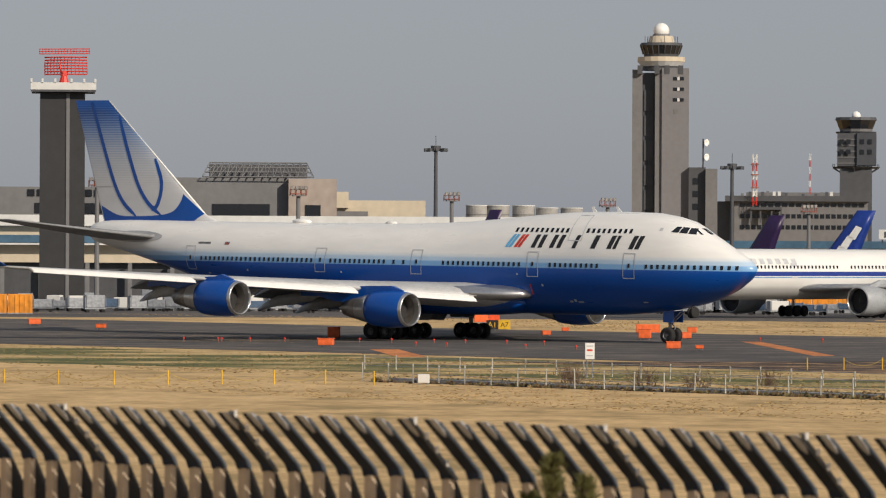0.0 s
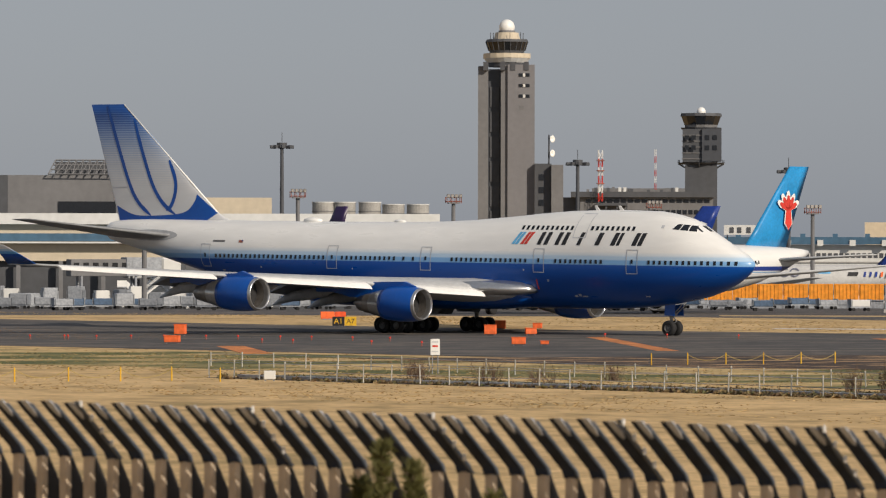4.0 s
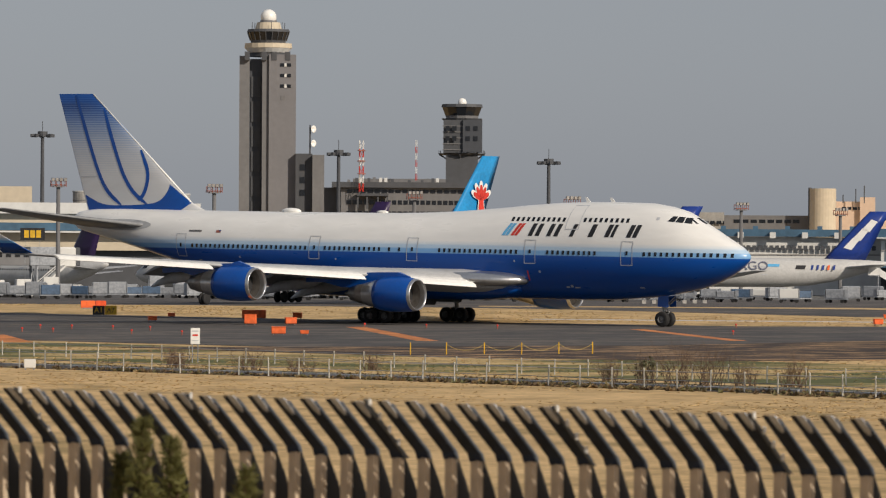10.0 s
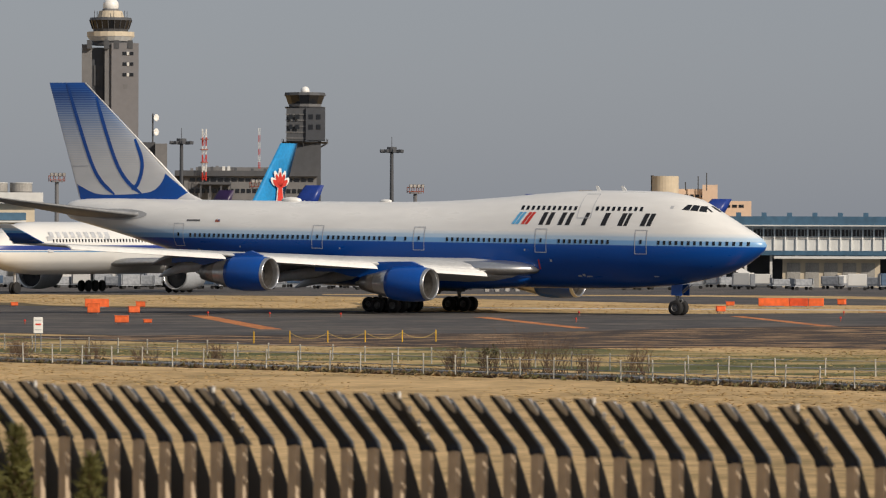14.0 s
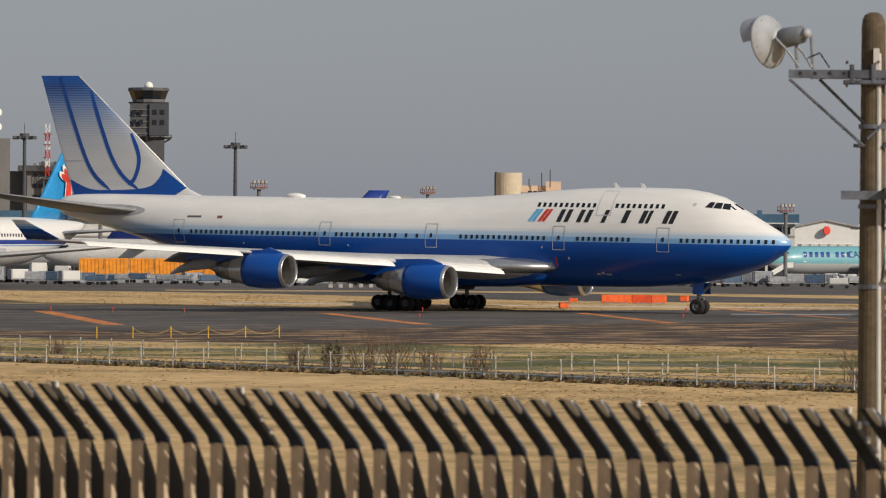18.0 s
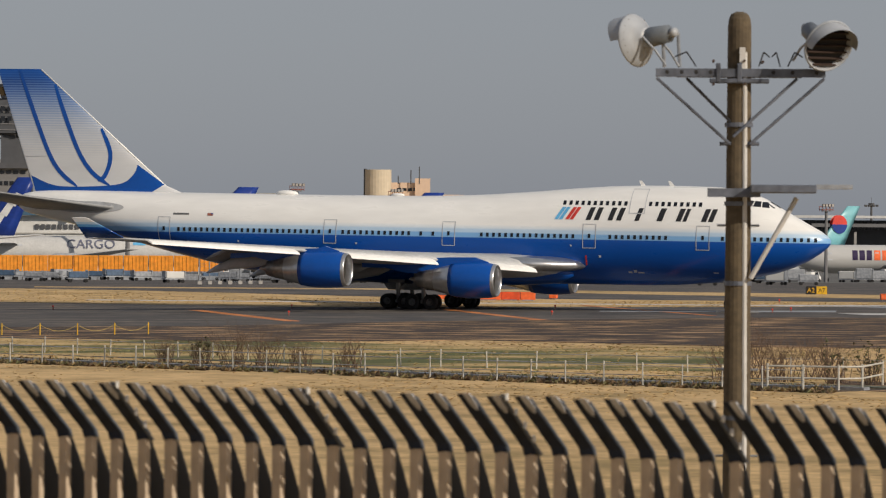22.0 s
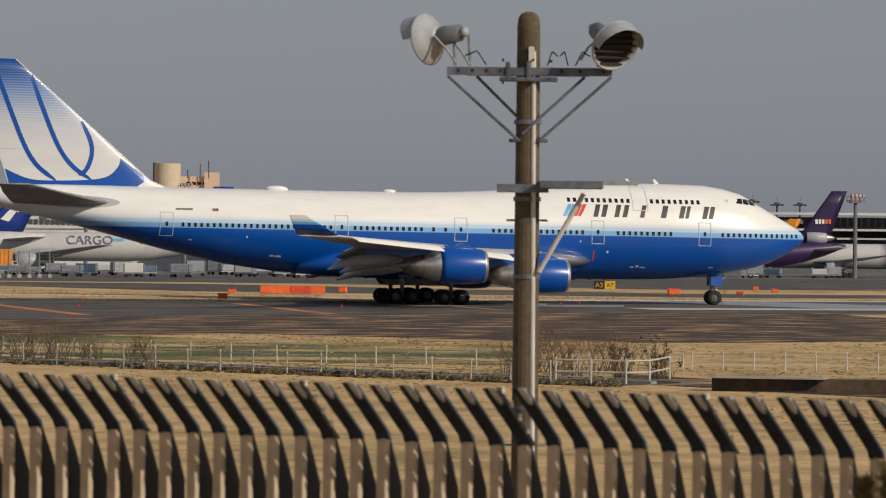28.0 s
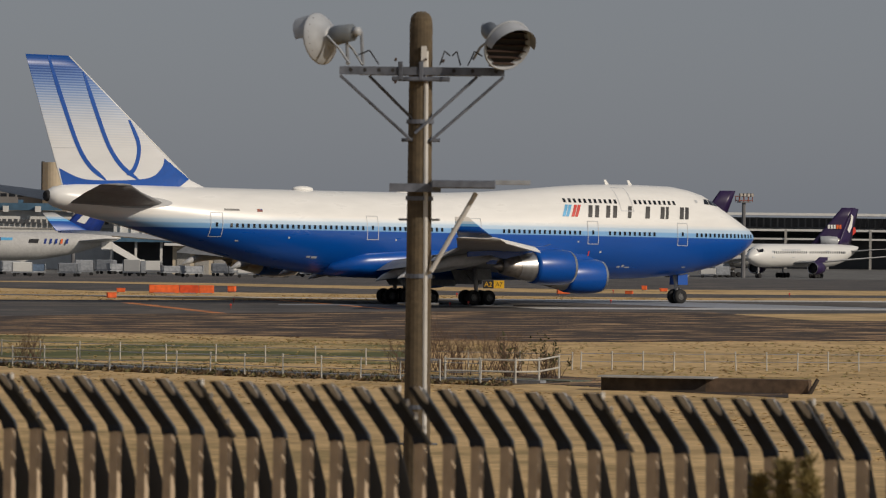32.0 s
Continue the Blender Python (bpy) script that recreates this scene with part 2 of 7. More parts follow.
M["earthwall"] = mat("earth_stained_concrete", (0.12, 0.078, 0.05), 0.95, grain=0.3, scale=3.0, bump=0.01)
M["dullred"] = mat("faded_red_rail", (0.30, 0.10, 0.07), 0.7, grain=0.2)
M["chain"] = mat("dull_yellow_chain", (0.42, 0.31, 0.08), 0.7, grain=0.2)
M["shaftdark"] = mat("dark_ribbed_cladding", (0.022, 0.023, 0.026), 0.6, grain=0.15, scale=0.5)
M["pinkgrey"] = mat("pinkish_render", (0.36, 0.30, 0.26), 0.7, grain=0.1, scale=0.4)
M["drysprig"] = mat("dry_olive_sprigs", (0.16, 0.125, 0.04), 0.8, grain=0.4)
M["needles"] = mat("dark_pine_needles", (0.085, 0.082, 0.018), 0.8, grain=0.3)
# brown with the hood's shade on the louvres put in; also rusty bolts
M["louvre"] = mat("shaded_louvre_and_rust_brown", (0.055, 0.032, 0.024), 0.8, grain=0.3)
M["armsteel"] = mat("dull_blue_grey_steel", (0.13, 0.145, 0.18), 0.5, 0.3, grain=0.3, scale=8)
# near-black that puts the shade beside each slat into the colour
M["web"] = mat("shade_black_slat_web", (0.012, 0.012, 0.014), 0.7, grain=0.2)


# ---- mesh tools ----
def part(name, bm, material, parent=None, label="", smooth=False):
    me = bpy.data.meshes.new(name)
    bmesh.ops.recalc_face_normals(bm, faces=bm.faces)
    if smooth:
        for f in bm.faces:
            f.smooth = True
    bm.to_mesh(me)
    bm.free()
    me.materials.append(M[material] if isinstance(material, str) else material)
    ob = new(name, me)
    if parent:
        ob.parent = parent
    if label:
        ob["label"] = label
    return ob


def thing(name, m=None, label="", category="", group="", kind=""):
    ob = tagged(new(name), label, category, group, kind)
    if m is not None:
        ob.matrix_basis = m
    return ob


def box(bm, c, s, rz=0.0, bevel=0.0):
    m = Matrix.Translation(c) @ Matrix.Rotation(radians(rz), 4, "Z") @ Matrix.Diagonal((*s, 1))
    r = bmesh.ops.create_cube(bm, size=1, matrix=m)
    if bevel:
        es = list({e for v in r["verts"] for e in v.link_edges})
        bmesh.ops.bevel(bm, geom=es, offset=bevel, segments=1, affect="EDGES")
    return bm


def B(c, s, rz=0.0, bevel=0.0):
    return box(bmesh.new(), c, s, rz, bevel)


def rod(bm, a, b, r0, r1=None, seg=8, caps=True):
    a, b = Vector(a), Vector(b)
    d = b - a
    m = Matrix.Translation((a + b) / 2) @ d.to_track_quat("Z", "Y").to_matrix().to_4x4()
    bmesh.ops.create_cone(bm, cap_ends=caps, segments=seg, radius1=r0, radius2=r0 if r1 is None else r1, depth=d.length, matrix=m)
    return bm


def R(a, b, r0, r1=None, seg=8, caps=True):
    return rod(bmesh.new(), a, b, r0, r1, seg, caps)


def loft(bm, rings, closed=True, caps=True):
    """Skin over rings of equal numbers of points."""
    vs = [[bm.verts.new(p) for p in ring] for ring in rings]
    n = len(vs[0])
    for a, b in zip(vs, vs[1:]):
        for i in range(n if closed else n - 1):
            j = (i + 1) % n
            bm.faces.new((a[i], a[j], b[j], b[i]))
    if caps and closed:
        bm.faces.new(vs[0][::-1])
        bm.faces.new(vs[-1])
    return bm


def turned(bm, axis_pts, seg=24, m=Matrix()):
    """Surface of revolution about x: axis_pts are (x, radius)."""
    rings = [[m @ Vector((x, r * math.cos(2 * math.pi * i / seg), r * math.sin(2 * math.pi * i / seg))) for i in range(seg)] for x, r in axis_pts]
    return loft(bm, rings, True, False)


def slab(bm, pts, z0, z1):
    """A prism over a plan outline."""
    lo, hi = [bm.verts.new((*p, z0)) for p in pts], [bm.verts.new((*p, z1)) for p in pts]
    f = [bm.faces.new(lo[::-1]), bm.faces.new(hi)]
    for i in range(len(pts)):
        j = (i + 1) % len(pts)
        bm.faces.new((lo[i], lo[j], hi[j], hi[i]))
    for a in f:
        a.normal_update()
    bmesh.ops.triangulate(bm, faces=f, ngon_method="EAR_CLIP")
    return bm


def plate(bm, corners, t):
    """A thin solid panel: four corners, thickened along its normal."""
    c = [Vector(p) for p in corners]
    nrm = (c[1] - c[0]).cross(c[-1] - c[0]).normalized() * t
    loft(bm, [[p - nrm / 2 for p in c], [p + nrm / 2 for p in c]])
    return bm


def lerp(table, x):
    for (x0, *a), (x1, *b) in zip(table, table[1:]):
        if x <= x1:
            k = (x - x0) / (x1 - x0)
            k = min(1, max(0, k))
            return [p + (q - p) * k for p, q in zip(a, b)]
    return list(table[-1][1:])


EYE_Z = 7.01


def far(b, d):
    """Plan position at a bearing (degrees clockwise from +y) and distance from the look-out."""
    return d * math.sin(radians(b)), d * math.cos(radians(b))


def hgt(e, d):
    """Height seen under an elevation of e degrees at distance d."""
    return EYE_Z + d * math.tan(radians(e))


# ---- ground ----
FALL = ((-9e3, 0.0), (480, 0.0), (620, -0.9), (1080, -7.0), (9e3, -7.0))   # the apron lies a little lower than the look-out side


def gz(y):
    return lerp(FALL, y)[0]


bm = bmesh.new()
gx = [-2600, -1500, -700, -300, -90, 90, 300, 700, 1500, 2600]
gy = [-900, -60, 62, 100, 480, 620, 1080, 2200, 4600]
gv = [[bm.verts.new((x, y, gz(y))) for y in gy] for x in gx]
for i in range(len(gx) - 1):
    for j in range(len(gy) - 1):
        if not (gx[i] == -90 and gy[j] == -60):
            bm.faces.new((gv[i][j], gv[i + 1][j], gv[i + 1][j + 1], gv[i][j + 1]))
# the bank on which the look-out stands, with its slatted fence
low = [gv[4][1], gv[5][1], gv[5][2], gv[4][2]]
high = [bm.verts.new((x, y, 3.6)) for x, y in ((-60, -40), (60, -40), (60, 34), (-60, 34))]
for i in range(4):
    j = (i + 1) % 4
    bm.faces.new((low[i], low[j], high[j], high[i]))
bm.faces.new(high)
tagged(part("ground", bm, "grass"), "dry yellow winter grass with patches of green", "ground", kind="structure")


def paving(name, pts, z, material, label, category="road"):
    """A sheet of paving that follows the fall of the ground."""
    bm = slab(bmesh.new(), pts, z - 0.3, z)
    for y in (480, 620, 1080):
        bmesh.ops.bisect_plane(bm, geom=bm.verts[:] + bm.edges[:] + bm.faces[:], plane_co=(0, y, 0), plane_no=(0, 1, 0))
    for v in bm.verts:
        v.co.z += gz(v.co.y)
    return tagged(part(name, bm, material), label, category, kind="structure")

paving("taxiway_road", [(-160, 560), (-30, 425), (28, 345), (60, 302), (78, 281), (105, 311), (135, 327), (180, 339), (320, 352),
                        (320, 402), (172, 387), (125, 380), (110, 379), (80, 408), (60, 436), (44, 462), (18, 500), (-160, 640)], 0.02, "asphalt", "dark worn asphalt taxiway curving to the runway")
paving("back_taxiway_road", [(-160, 660), (20, 512), (60, 520), (95, 496), (118, 470), (135, 428), (181, 403), (420, 430), (420, 560), (-160, 700)], 0.02, "asphalt", "dark asphalt taxiway beyond the grass strip")
paving("earth_verge", [(46, 304), (55, 290), (62, 279), (76, 270), (90, 273), (101, 258), (108, 254), (128, 257), (230, 264), (230, 292), (152, 311), (156, 337), (135, 339), (105, 326), (84, 310), (64, 306)], 0.024, "dirt", "dark earth verge streaked with dry grass", "verge")
paving("grass_strip", [far(13, 506), far(17.5, 498), far(20, 480), far(23, 463), far(28, 472), far(28, 508), far(23, 489), far(20, 500), far(17.5, 513), far(13, 518)], 0.026, "grass", "narrow strip of dry grass between two taxiways", "verge")
paving("apron_pavement", [(-400, 760), (-160, 702), (420, 562), (900, 560), (1500, 1500), (-600, 1500)], 0.015, "apron", "wide grey concrete apron", "pavement")
paving("bare_earth", [far(22.5, 207), far(24, 199), far(25.8, 192), far(25.8, 201), far(24, 210), far(22.5, 219)], 0.018, "dirt", "bare brown earth behind the culvert", "verge")
paving("green_verge", [(-60, 445), (26, 340), (60, 297), (88, 256), (97, 246), (84, 214), (68, 224), (46, 262), (30, 285), (-60, 380)], 0.010, "greengrass", "patchy green grass beside the taxiway", "verge")


# ---- the wide-body jet that taxies ----
SECTIONS = [  # metres aft of the nose: belly, crown, half width, height of the widest line
    (0.0, 5.60, 5.90, 0.14, 5.75), (0.25, 5.28, 6.18, 0.50, 5.70), (0.8, 4.83, 6.58, 1.02, 5.65), (1.8, 4.18, 7.12, 1.60, 5.6), (3.0, 3.62, 7.78, 2.08, 5.55),
    (4.3, 3.18, 8.50, 2.45, 5.5), (5.2, 2.98, 9.02, 2.64, 5.5), (5.9, 2.84, 9.36, 2.78, 5.5), (7.3, 2.58, 9.72, 2.98, 5.5), (9.0, 2.34, 9.97, 3.14, 5.5),
    (12.3, 2.1, 10.03, 3.25, 5.5), (15.0, 2.02, 10.02, 3.25, 5.5), (18.0, 2.0, 9.92, 3.25, 5.5), (21.0, 2.0, 9.70, 3.25, 5.5), (24.0, 2.0, 9.42, 3.25, 5.5), (28.0, 2.0, 9.12, 3.25, 5.5), (31.0, 2.0, 8.98, 3.25, 5.5),
    (34.0, 2.0, 8.90, 3.25, 5.5), (42.0, 2.02, 8.86, 3.25, 5.5), (45.5, 2.18, 8.86, 3.25, 5.5), (50.0, 2.78, 8.86, 3.16, 5.65), (55.0, 3.85, 8.88, 2.88, 6.0),
    (60.0, 5.12, 8.92, 2.36, 6.6), (64.0, 6.08, 8.92, 1.72, 7.2), (66.5, 6.62, 8.86, 1.25, 7.6), (67.6, 6.86, 8.78, 1.08, 7.8), (68.4, 7.08, 8.62, 0.9, 7.85), (68.85, 7.38, 8.36, 0.58, 7.88), (69.0, 7.62, 8.14, 0.3, 7.9)]
PIVOT = 8.0      # the nose gear stands under the thing's origin


def side(x, z):
    """Half width of the body at height z, x metres aft of the nose."""
    zb, zt, w, zc = lerp(SECTIONS, x)
    k = (z - zc) / ((zt - zc) if z > zc else (zc - zb))
    return w * math.sqrt(max(0.0, 1 - k * k))


def skin(x, z, s, off=0.015):
    """A point on the body; s is -1 on its right-hand side and +1 on its left-hand side."""
    return (PIVOT - x, s * (side(x, z) + off), z)


def skin_patch(bm, outline, s, off=0.02, nx=1, nz=1):
    """A four-cornered decal (x, z corners, anticlockwise from lower front) that follows the body."""
    g = []
    for j in range(nz + 1):
        row = []
        for i in range(nx + 1):
            u, v = i / nx, j / nz
            x = (outline[0][0] * (1 - u) + outline[1][0] * u) * (1 - v) + (outline[3][0] * (1 - u) + outline[2][0] * u) * v
            z = (outline[0][1] * (1 - u) + outline[1][1] * u) * (1 - v) + (outline[3][1] * (1 - u) + outline[2][1] * u) * v
            row.append(bm.verts.new(skin(x, z, s, off)))
        g.append(row)
    for j in range(nz):
        for i in range(nx):
            bm.faces.new((g[j][i], g[j][i + 1], g[j + 1][i + 1], g[j + 1][i]))
    return bm


def foil(x0, chord, y, z, t, n=9):
    """Wing section: closed ring of points, leading edge first, over the top and back."""
    up, lo = [], []
    for i in range(n + 1):
        k = i / n
        k = k * k * (3 - 2 * k)
        th = t * chord * (1.48 * math.sqrt(k) - 0.63 * k - 1.76 * k * k + 1.42 * k ** 3 - 0.5 * k ** 4)
        up.append((PIVOT - (x0 + chord * k), y, z + th))
        lo.append((PIVOT - (x0 + chord * k), y, z - th * 0.75))
    return up + lo[-2:0:-1]


def wing_at(y):
    """Leading edge, chord and height of the wing y metres out."""
    return lerp([(0, 18.2, 21.3, 3.1), (3.2, 21.3, 17.6, 3.25), (11.7, 28.6, 11.2, 3.85), (20.8, 36.4, 7.6, 4.45), (31.6, 47.5, 3.7, 5.2)], y)


MAIN_GEAR = ((32.0, 5.5), (35.2, 1.95))


def jumbo():
    body_paint = band_mat("livery_blue_white", "Z", [(0, BLUE, 0), (5.62, (0.20, 0.41, 0.70), 0.03), (6.02, (0.45, 0.60, 0.76), 0.06), (6.34, (0.66, 0.72, 0.77), 0.08), (6.56, WHITE, 0.12)], 0.27, 0.12, 0.05)
    jet = thing("airliner", None, "large four-engined jet airliner, white above and deep blue below", "airplane")
    # body
    seg, bm = 48, bmesh.new()
    xs = sorted({*(s[0] for s in SECTIONS), *(i * 1.5 for i in range(8, 45))})
    rings = []
    for x in xs:
        zb, zt, w, zc = lerp(SECTIONS, x)
        ring = []
        for i in range(seg):
            a = 2 * math.pi * i / seg
            c, s = math.cos(a), math.sin(a)
            ring.append((PIVOT - x, w * c, zc + ((zt - zc) if s > 0 else (zc - zb)) * s))
        rings.append(ring)
    loft(bm, rings)
    body = part("fuselage", bm, body_paint, jet, smooth=True)
    # fairing between the wings
    bm = bmesh.new()
    rings = []
    for x, w, zb, zt in ((20.5, 2.6, 2.6, 3.2), (22.0, 3.2, 2.05, 4.2), (25, 3.42, 1.82, 4.5), (30, 3.5, 1.75, 4.6), (36, 3.5, 1.75, 4.6), (41, 3.3, 1.85, 4.2), (44, 2.6, 2.1, 3.2)):
        rings.append([(PIVOT - x, w * math.copysign(abs(math.cos(a)) ** 0.6, math.cos(a)), (zb + zt) / 2 + (zt - zb) / 2 * math.copysign(abs(math.sin(a)) ** 0.8, math.sin(a))) for a in [2 * math.pi * i / 28 for i in range(28)]])
    part("belly_fairing", loft(bm, rings), "blue", jet, smooth=True)
    # windows: main deck rows between the doors, and the upper deck
    doors = (9.69, 18.97, 30.68, 40.71, 55.14)
    for s in (-1, 1):
        x = 1.0
        while x < 54.0:
            if all(abs(x - d) > 0.9 for d in doors) and not (8.3 < x < 12.2 or 17.4 < x < 20.0 or 28.1 < x < 28.6 or 28.8 < x < 29.5 or 32.2 < x < 33.0 or 33.2 < x < 34.0):
                part("cabin_window", skin_patch(bmesh.new(), [(x - 0.11, 5.71), (x + 0.11, 5.71), (x + 0.11, 6.03), (x - 0.11, 6.03)], s, 0.018), "glass", jet)
            x += 0.508
        for x0, x1 in ((10.1, 14.3), (16.2, 21.4)):
            x = x0
            while x < x1:
                part("cabin_window", skin_patch(bmesh.new(), [(x - 0.13, 8.38), (x + 0.13, 8.38), (x + 0.13, 8.72), (x - 0.13, 8.72)], s, 0.018), "glass", jet)
                x += 0.508
        # doors with raised frames
        for d, zc, hw, hh in [(d, 5.9, 0.55, 0.98) for d in doors] + [(15.2, 8.75, 0.66, 1.0)]:
            bm = bmesh.new()
            e = 0.055
            for q in ([(d - hw, zc - hh), (d - hw + e, zc - hh), (d - hw + e, zc + hh), (d - hw, zc + hh)], [(d + hw - e, zc - hh), (d + hw, zc - hh), (d + hw, zc + hh), (d + hw - e, zc + hh)]):
                skin_patch(bm, q, s, 0.022, 1, 6)
            for z in (zc - hh, zc + hh - e):
                skin_patch(bm, [(d - hw, z), (d + hw, z), (d + hw, z + e), (d - hw, z + e)], s, 0.022, 2, 1)
            door = part("cabin_door", bm, "outline", jet, "closed cabin door with a pale outline")
            if zc < 7:
                part("door_window", skin_patch(bmesh.new(), [(d - 0.1, 5.75), (d + 0.1, 5.75), (d + 0.1, 6.08), (d - 0.1, 6.08)], s, 0.026), "glass", door)
        # cockpit side windows
        for q in ([(4.72, 8.36), (5.28, 8.42), (5.36, 8.86), (4.98, 8.82)], [(5.36, 8.43), (5.95, 8.48), (5.88, 8.92), (5.44, 8.88)], [(6.03, 8.49), (6.62, 8.54), (6.35, 8.95), (5.97, 8.93)]):
            part("cockpit_window", skin_patch(bmesh.new(), q, s, 0.03, 3, 3), "glass", jet)
        # airline mark: two-colour slanted stripes, and the name as plain bars
        for k, (c, x0) in enumerate((("lightblue", 21.95), ("red", 21.05))):
            for dx in (0.0, 0.36):
                bm = skin_patch(bmesh.new(), [(x0 - dx, 7.2), (x0 - dx - 0.3, 7.2), (x0 - dx - 0.88, 8.2), (x0 - dx - 0.58, 8.2)], s, 0.02, 1, 4)
                part("mark_stripe", bm, c, jet, "slanted stripe of the airline mark")
        for x0, w in ((18.95, 0.40), (18.28, 0.40), (17.15, 0.40), (16.45, 0.40), (14.95, 0.36), (13.1, 0.46), (11.55, 0.42), (11.05, 0.30), (9.5, 0.42), (8.95, 0.40)):
            bm = skin_patch(bmesh.new(), [(x0 - w / 2 + 0.2, 7.18), (x0 + w / 2 + 0.2, 7.18), (x0 + w / 2 - 0.12, 8.2), (x0 - w / 2 - 0.12, 8.2)], s, 0.02, 1, 4)
            part("name_bar", bm, "black", jet, "plain black bar in place of lettering")
        part("nose_mark", skin_patch(bmesh.new(), [(7.35, 8.62), (7.62, 8.62), (7.62, 8.84), (7.35, 8.84)], s, 0.02), "outline", jet, "small pale mark behind the cockpit")
        part("registration_bar", skin_patch(bmesh.new(), [(53.0, 7.05), (54.4, 7.05), (54.4, 7.2), (53.0, 7.2)], s, 0.02), "hub", jet)
        flag = part("flag_patch", skin_patch(bmesh.new(), [(50.9, 7.0), (51.4, 7.0), (51.4, 7.22), (50.9, 7.22)], s, 0.02), "dullred", jet)
        part("flag_corner", skin_patch(bmesh.new(), [(50.9, 7.12), (51.1, 7.12), (51.1, 7.22), (50.9, 7.22)], s, 0.024), "navy", flag)
    # windscreen
    for s in (-1, 1):
        bm = bmesh.new()
        g = []
        for (x, y, z) in ((4.05, 0.05, 0), (4.45, 0.98, 0), (5.1, 0.9, 0), (4.85, 0.05, 0)):
            zb, zt, w, zc = lerp(SECTIONS, x)
            z = zc + (zt - zc) * math.sqrt(max(0, 1 - (y / w) ** 2)) + 0.02
            g.append((PIVOT - x, s * y, z))
        plate(bm, g, 0.02)
        part("windscreen", bm, "glass", jet)
    # wings
    tip_paint = band_mat("winglet_bands", "Z", [(0, BLUE, 0), (6.05, (0.14, 0.40, 0.74), 0.02), (6.25, (0.47, 0.64, 0.80), 0.02), (6.42, WHITE, 0.02)], 0.25, 0.4, 0.05)
    for s in (-1, 1):
        ys = (0.5, 3.2, 6, 9, 11.7, 14.5, 17.5, 20.8, 24, 28, 31.6)
        rings = [foil(*(lambda w: (w[0], w[1], s * y, w[2], 0.135 - 0.0022 * y))(wing_at(y))) for y in ys]
        wing = part("wing", loft(bmesh.new(), rings), "wing", jet, "grey swept wing", smooth=True)
        x0, ch, z0 = wing_at(31.6)
        bm = bmesh.new()
        loft(bm, [foil(x0 + 0.2, 3.3, s * 31.55, z0, 0.08), foil(x0 + 1.65, 2.3, s * 31.9, z0 + 0.75, 0.06), foil(x0 + 3.1, 1.3, s * 32.4, z0 + 1.55, 0.05)])
        part("winglet", bm, tip_paint, wing, "upright blue winglet", smooth=True)
        # leading-edge flaps hanging forward of the wing, in three groups
        for y0, y1 in ((5.6, 10.4), (12.6, 19.6), (22.0, 30.6)):
            bm = bmesh.new()
            rings = []
            for i in range(7):
                y = y0 + (y1 - y0) * i / 6
                xl, ch, zl = wing_at(y)
                k = 0.9 - 0.012 * y
                rings.append([(PIVOT - (xl + a * k), s * y, zl + b * k) for a, b in ((0.25, 0.14), (-0.35, 0.0), (-0.85, -0.32), (-1.0, -0.58), (-0.9, -0.62), (-0.55, -0.36), (-0.1, -0.14), (0.25, -0.06))])
            part("leading_edge_flap", loft(bm, rings), "white", wing, "white leading-edge flap, extended")
        # trailing flaps, drooped
        for y0, y1 in ((3.6, 10.6), (13.0, 20.4)):
            rings = []
            for i in range(5):
                y = y0 + (y1 - y0) * i / 4
                xl, ch, zl = wing_at(y)
                xt = xl + ch - 0.25
                rings.append([(PIVOT - (xt + a), s * y, zl + b) for a, b in ((-0.5, 0.0), (0.1, 0.06), (1.0, -0.3), (1.9, -0.85), (0.9, -0.5), (0.0, -0.18))])
            part("trailing_flap", loft(bmesh.new(), rings), "wingdark", wing, "lowered grey trailing-edge flap")
        for y in (5.2, 9.2, 14.6, 19.0):
            xl, ch, zl = wing_at(y)
            xt = xl + ch
            rings = []
            for x, r, dz in ((-4.2, 0.06, -0.42), (-3.2, 0.3, -0.62), (-1.4, 0.42, -0.8), (0.4, 0.38, -1.0), (1.8, 0.22, -1.45), (2.5, 0.05, -1.75)):
                rings.append([(PIVOT - (xt + x), s * (y + r * 0.8 * math.cos(a)), zl + dz + r * 1.15 * math.sin(a)) for a in [2 * math.pi * i / 12 for i in range(12)]])
            part("flap_track_fairing", loft(bmesh.new(), rings), "wing", wing, "grey canoe-shaped flap track fairing", smooth=True)
        # root glove in bright metal
        bm = bmesh.new()
        loft(bm, [foil(19.3, 11.0, s * 2.6, 3.50, 0.13), foil(19.9, 11.0, s * 3.4, 3.50, 0.135), foil(20.9, 10.0, s * 4.3, 3.50, 0.135), foil(22.9, 8.5, s * 5.8, 3.56, 0.13)])
        part("wing_root", bm, "silver", wing, "bare metal wing root edge", smooth=True)
        # engines on pylons
        for y, xi, zi in ((11.73, 24.13, 2.31), (20.85, 33.5, 3.05)):
            base = Matrix.Translation((PIVOT - xi, s * y, zi)) @ Matrix.Rotation(radians(180), 4, "Z")
            outer = [(0.0, 1.15), (-0.04, 1.2), (0.05, 1.27), (0.5, 1.36), (1.4, 1.42), (2.4, 1.42), (3.3, 1.34), (3.7, 1.27)]
            bm = turned(bmesh.new(), [(x, r) for x, r in outer[2:]] + [(3.66, 1.16), (3.3, 1.15)], 32, base)
            eng = part("engine_cowl", bm, "blue", jet, "deep blue engine cowl", smooth=True)
            part("inlet_lip", turned(bmesh.new(), [(0.5, 1.10), (0.12, 1.12), (-0.03, 1.17), (-0.06, 1.215), (0.0, 1.26), (0.22, 1.315)], 32, base), "silver", eng, "polished inlet lip", smooth=True)
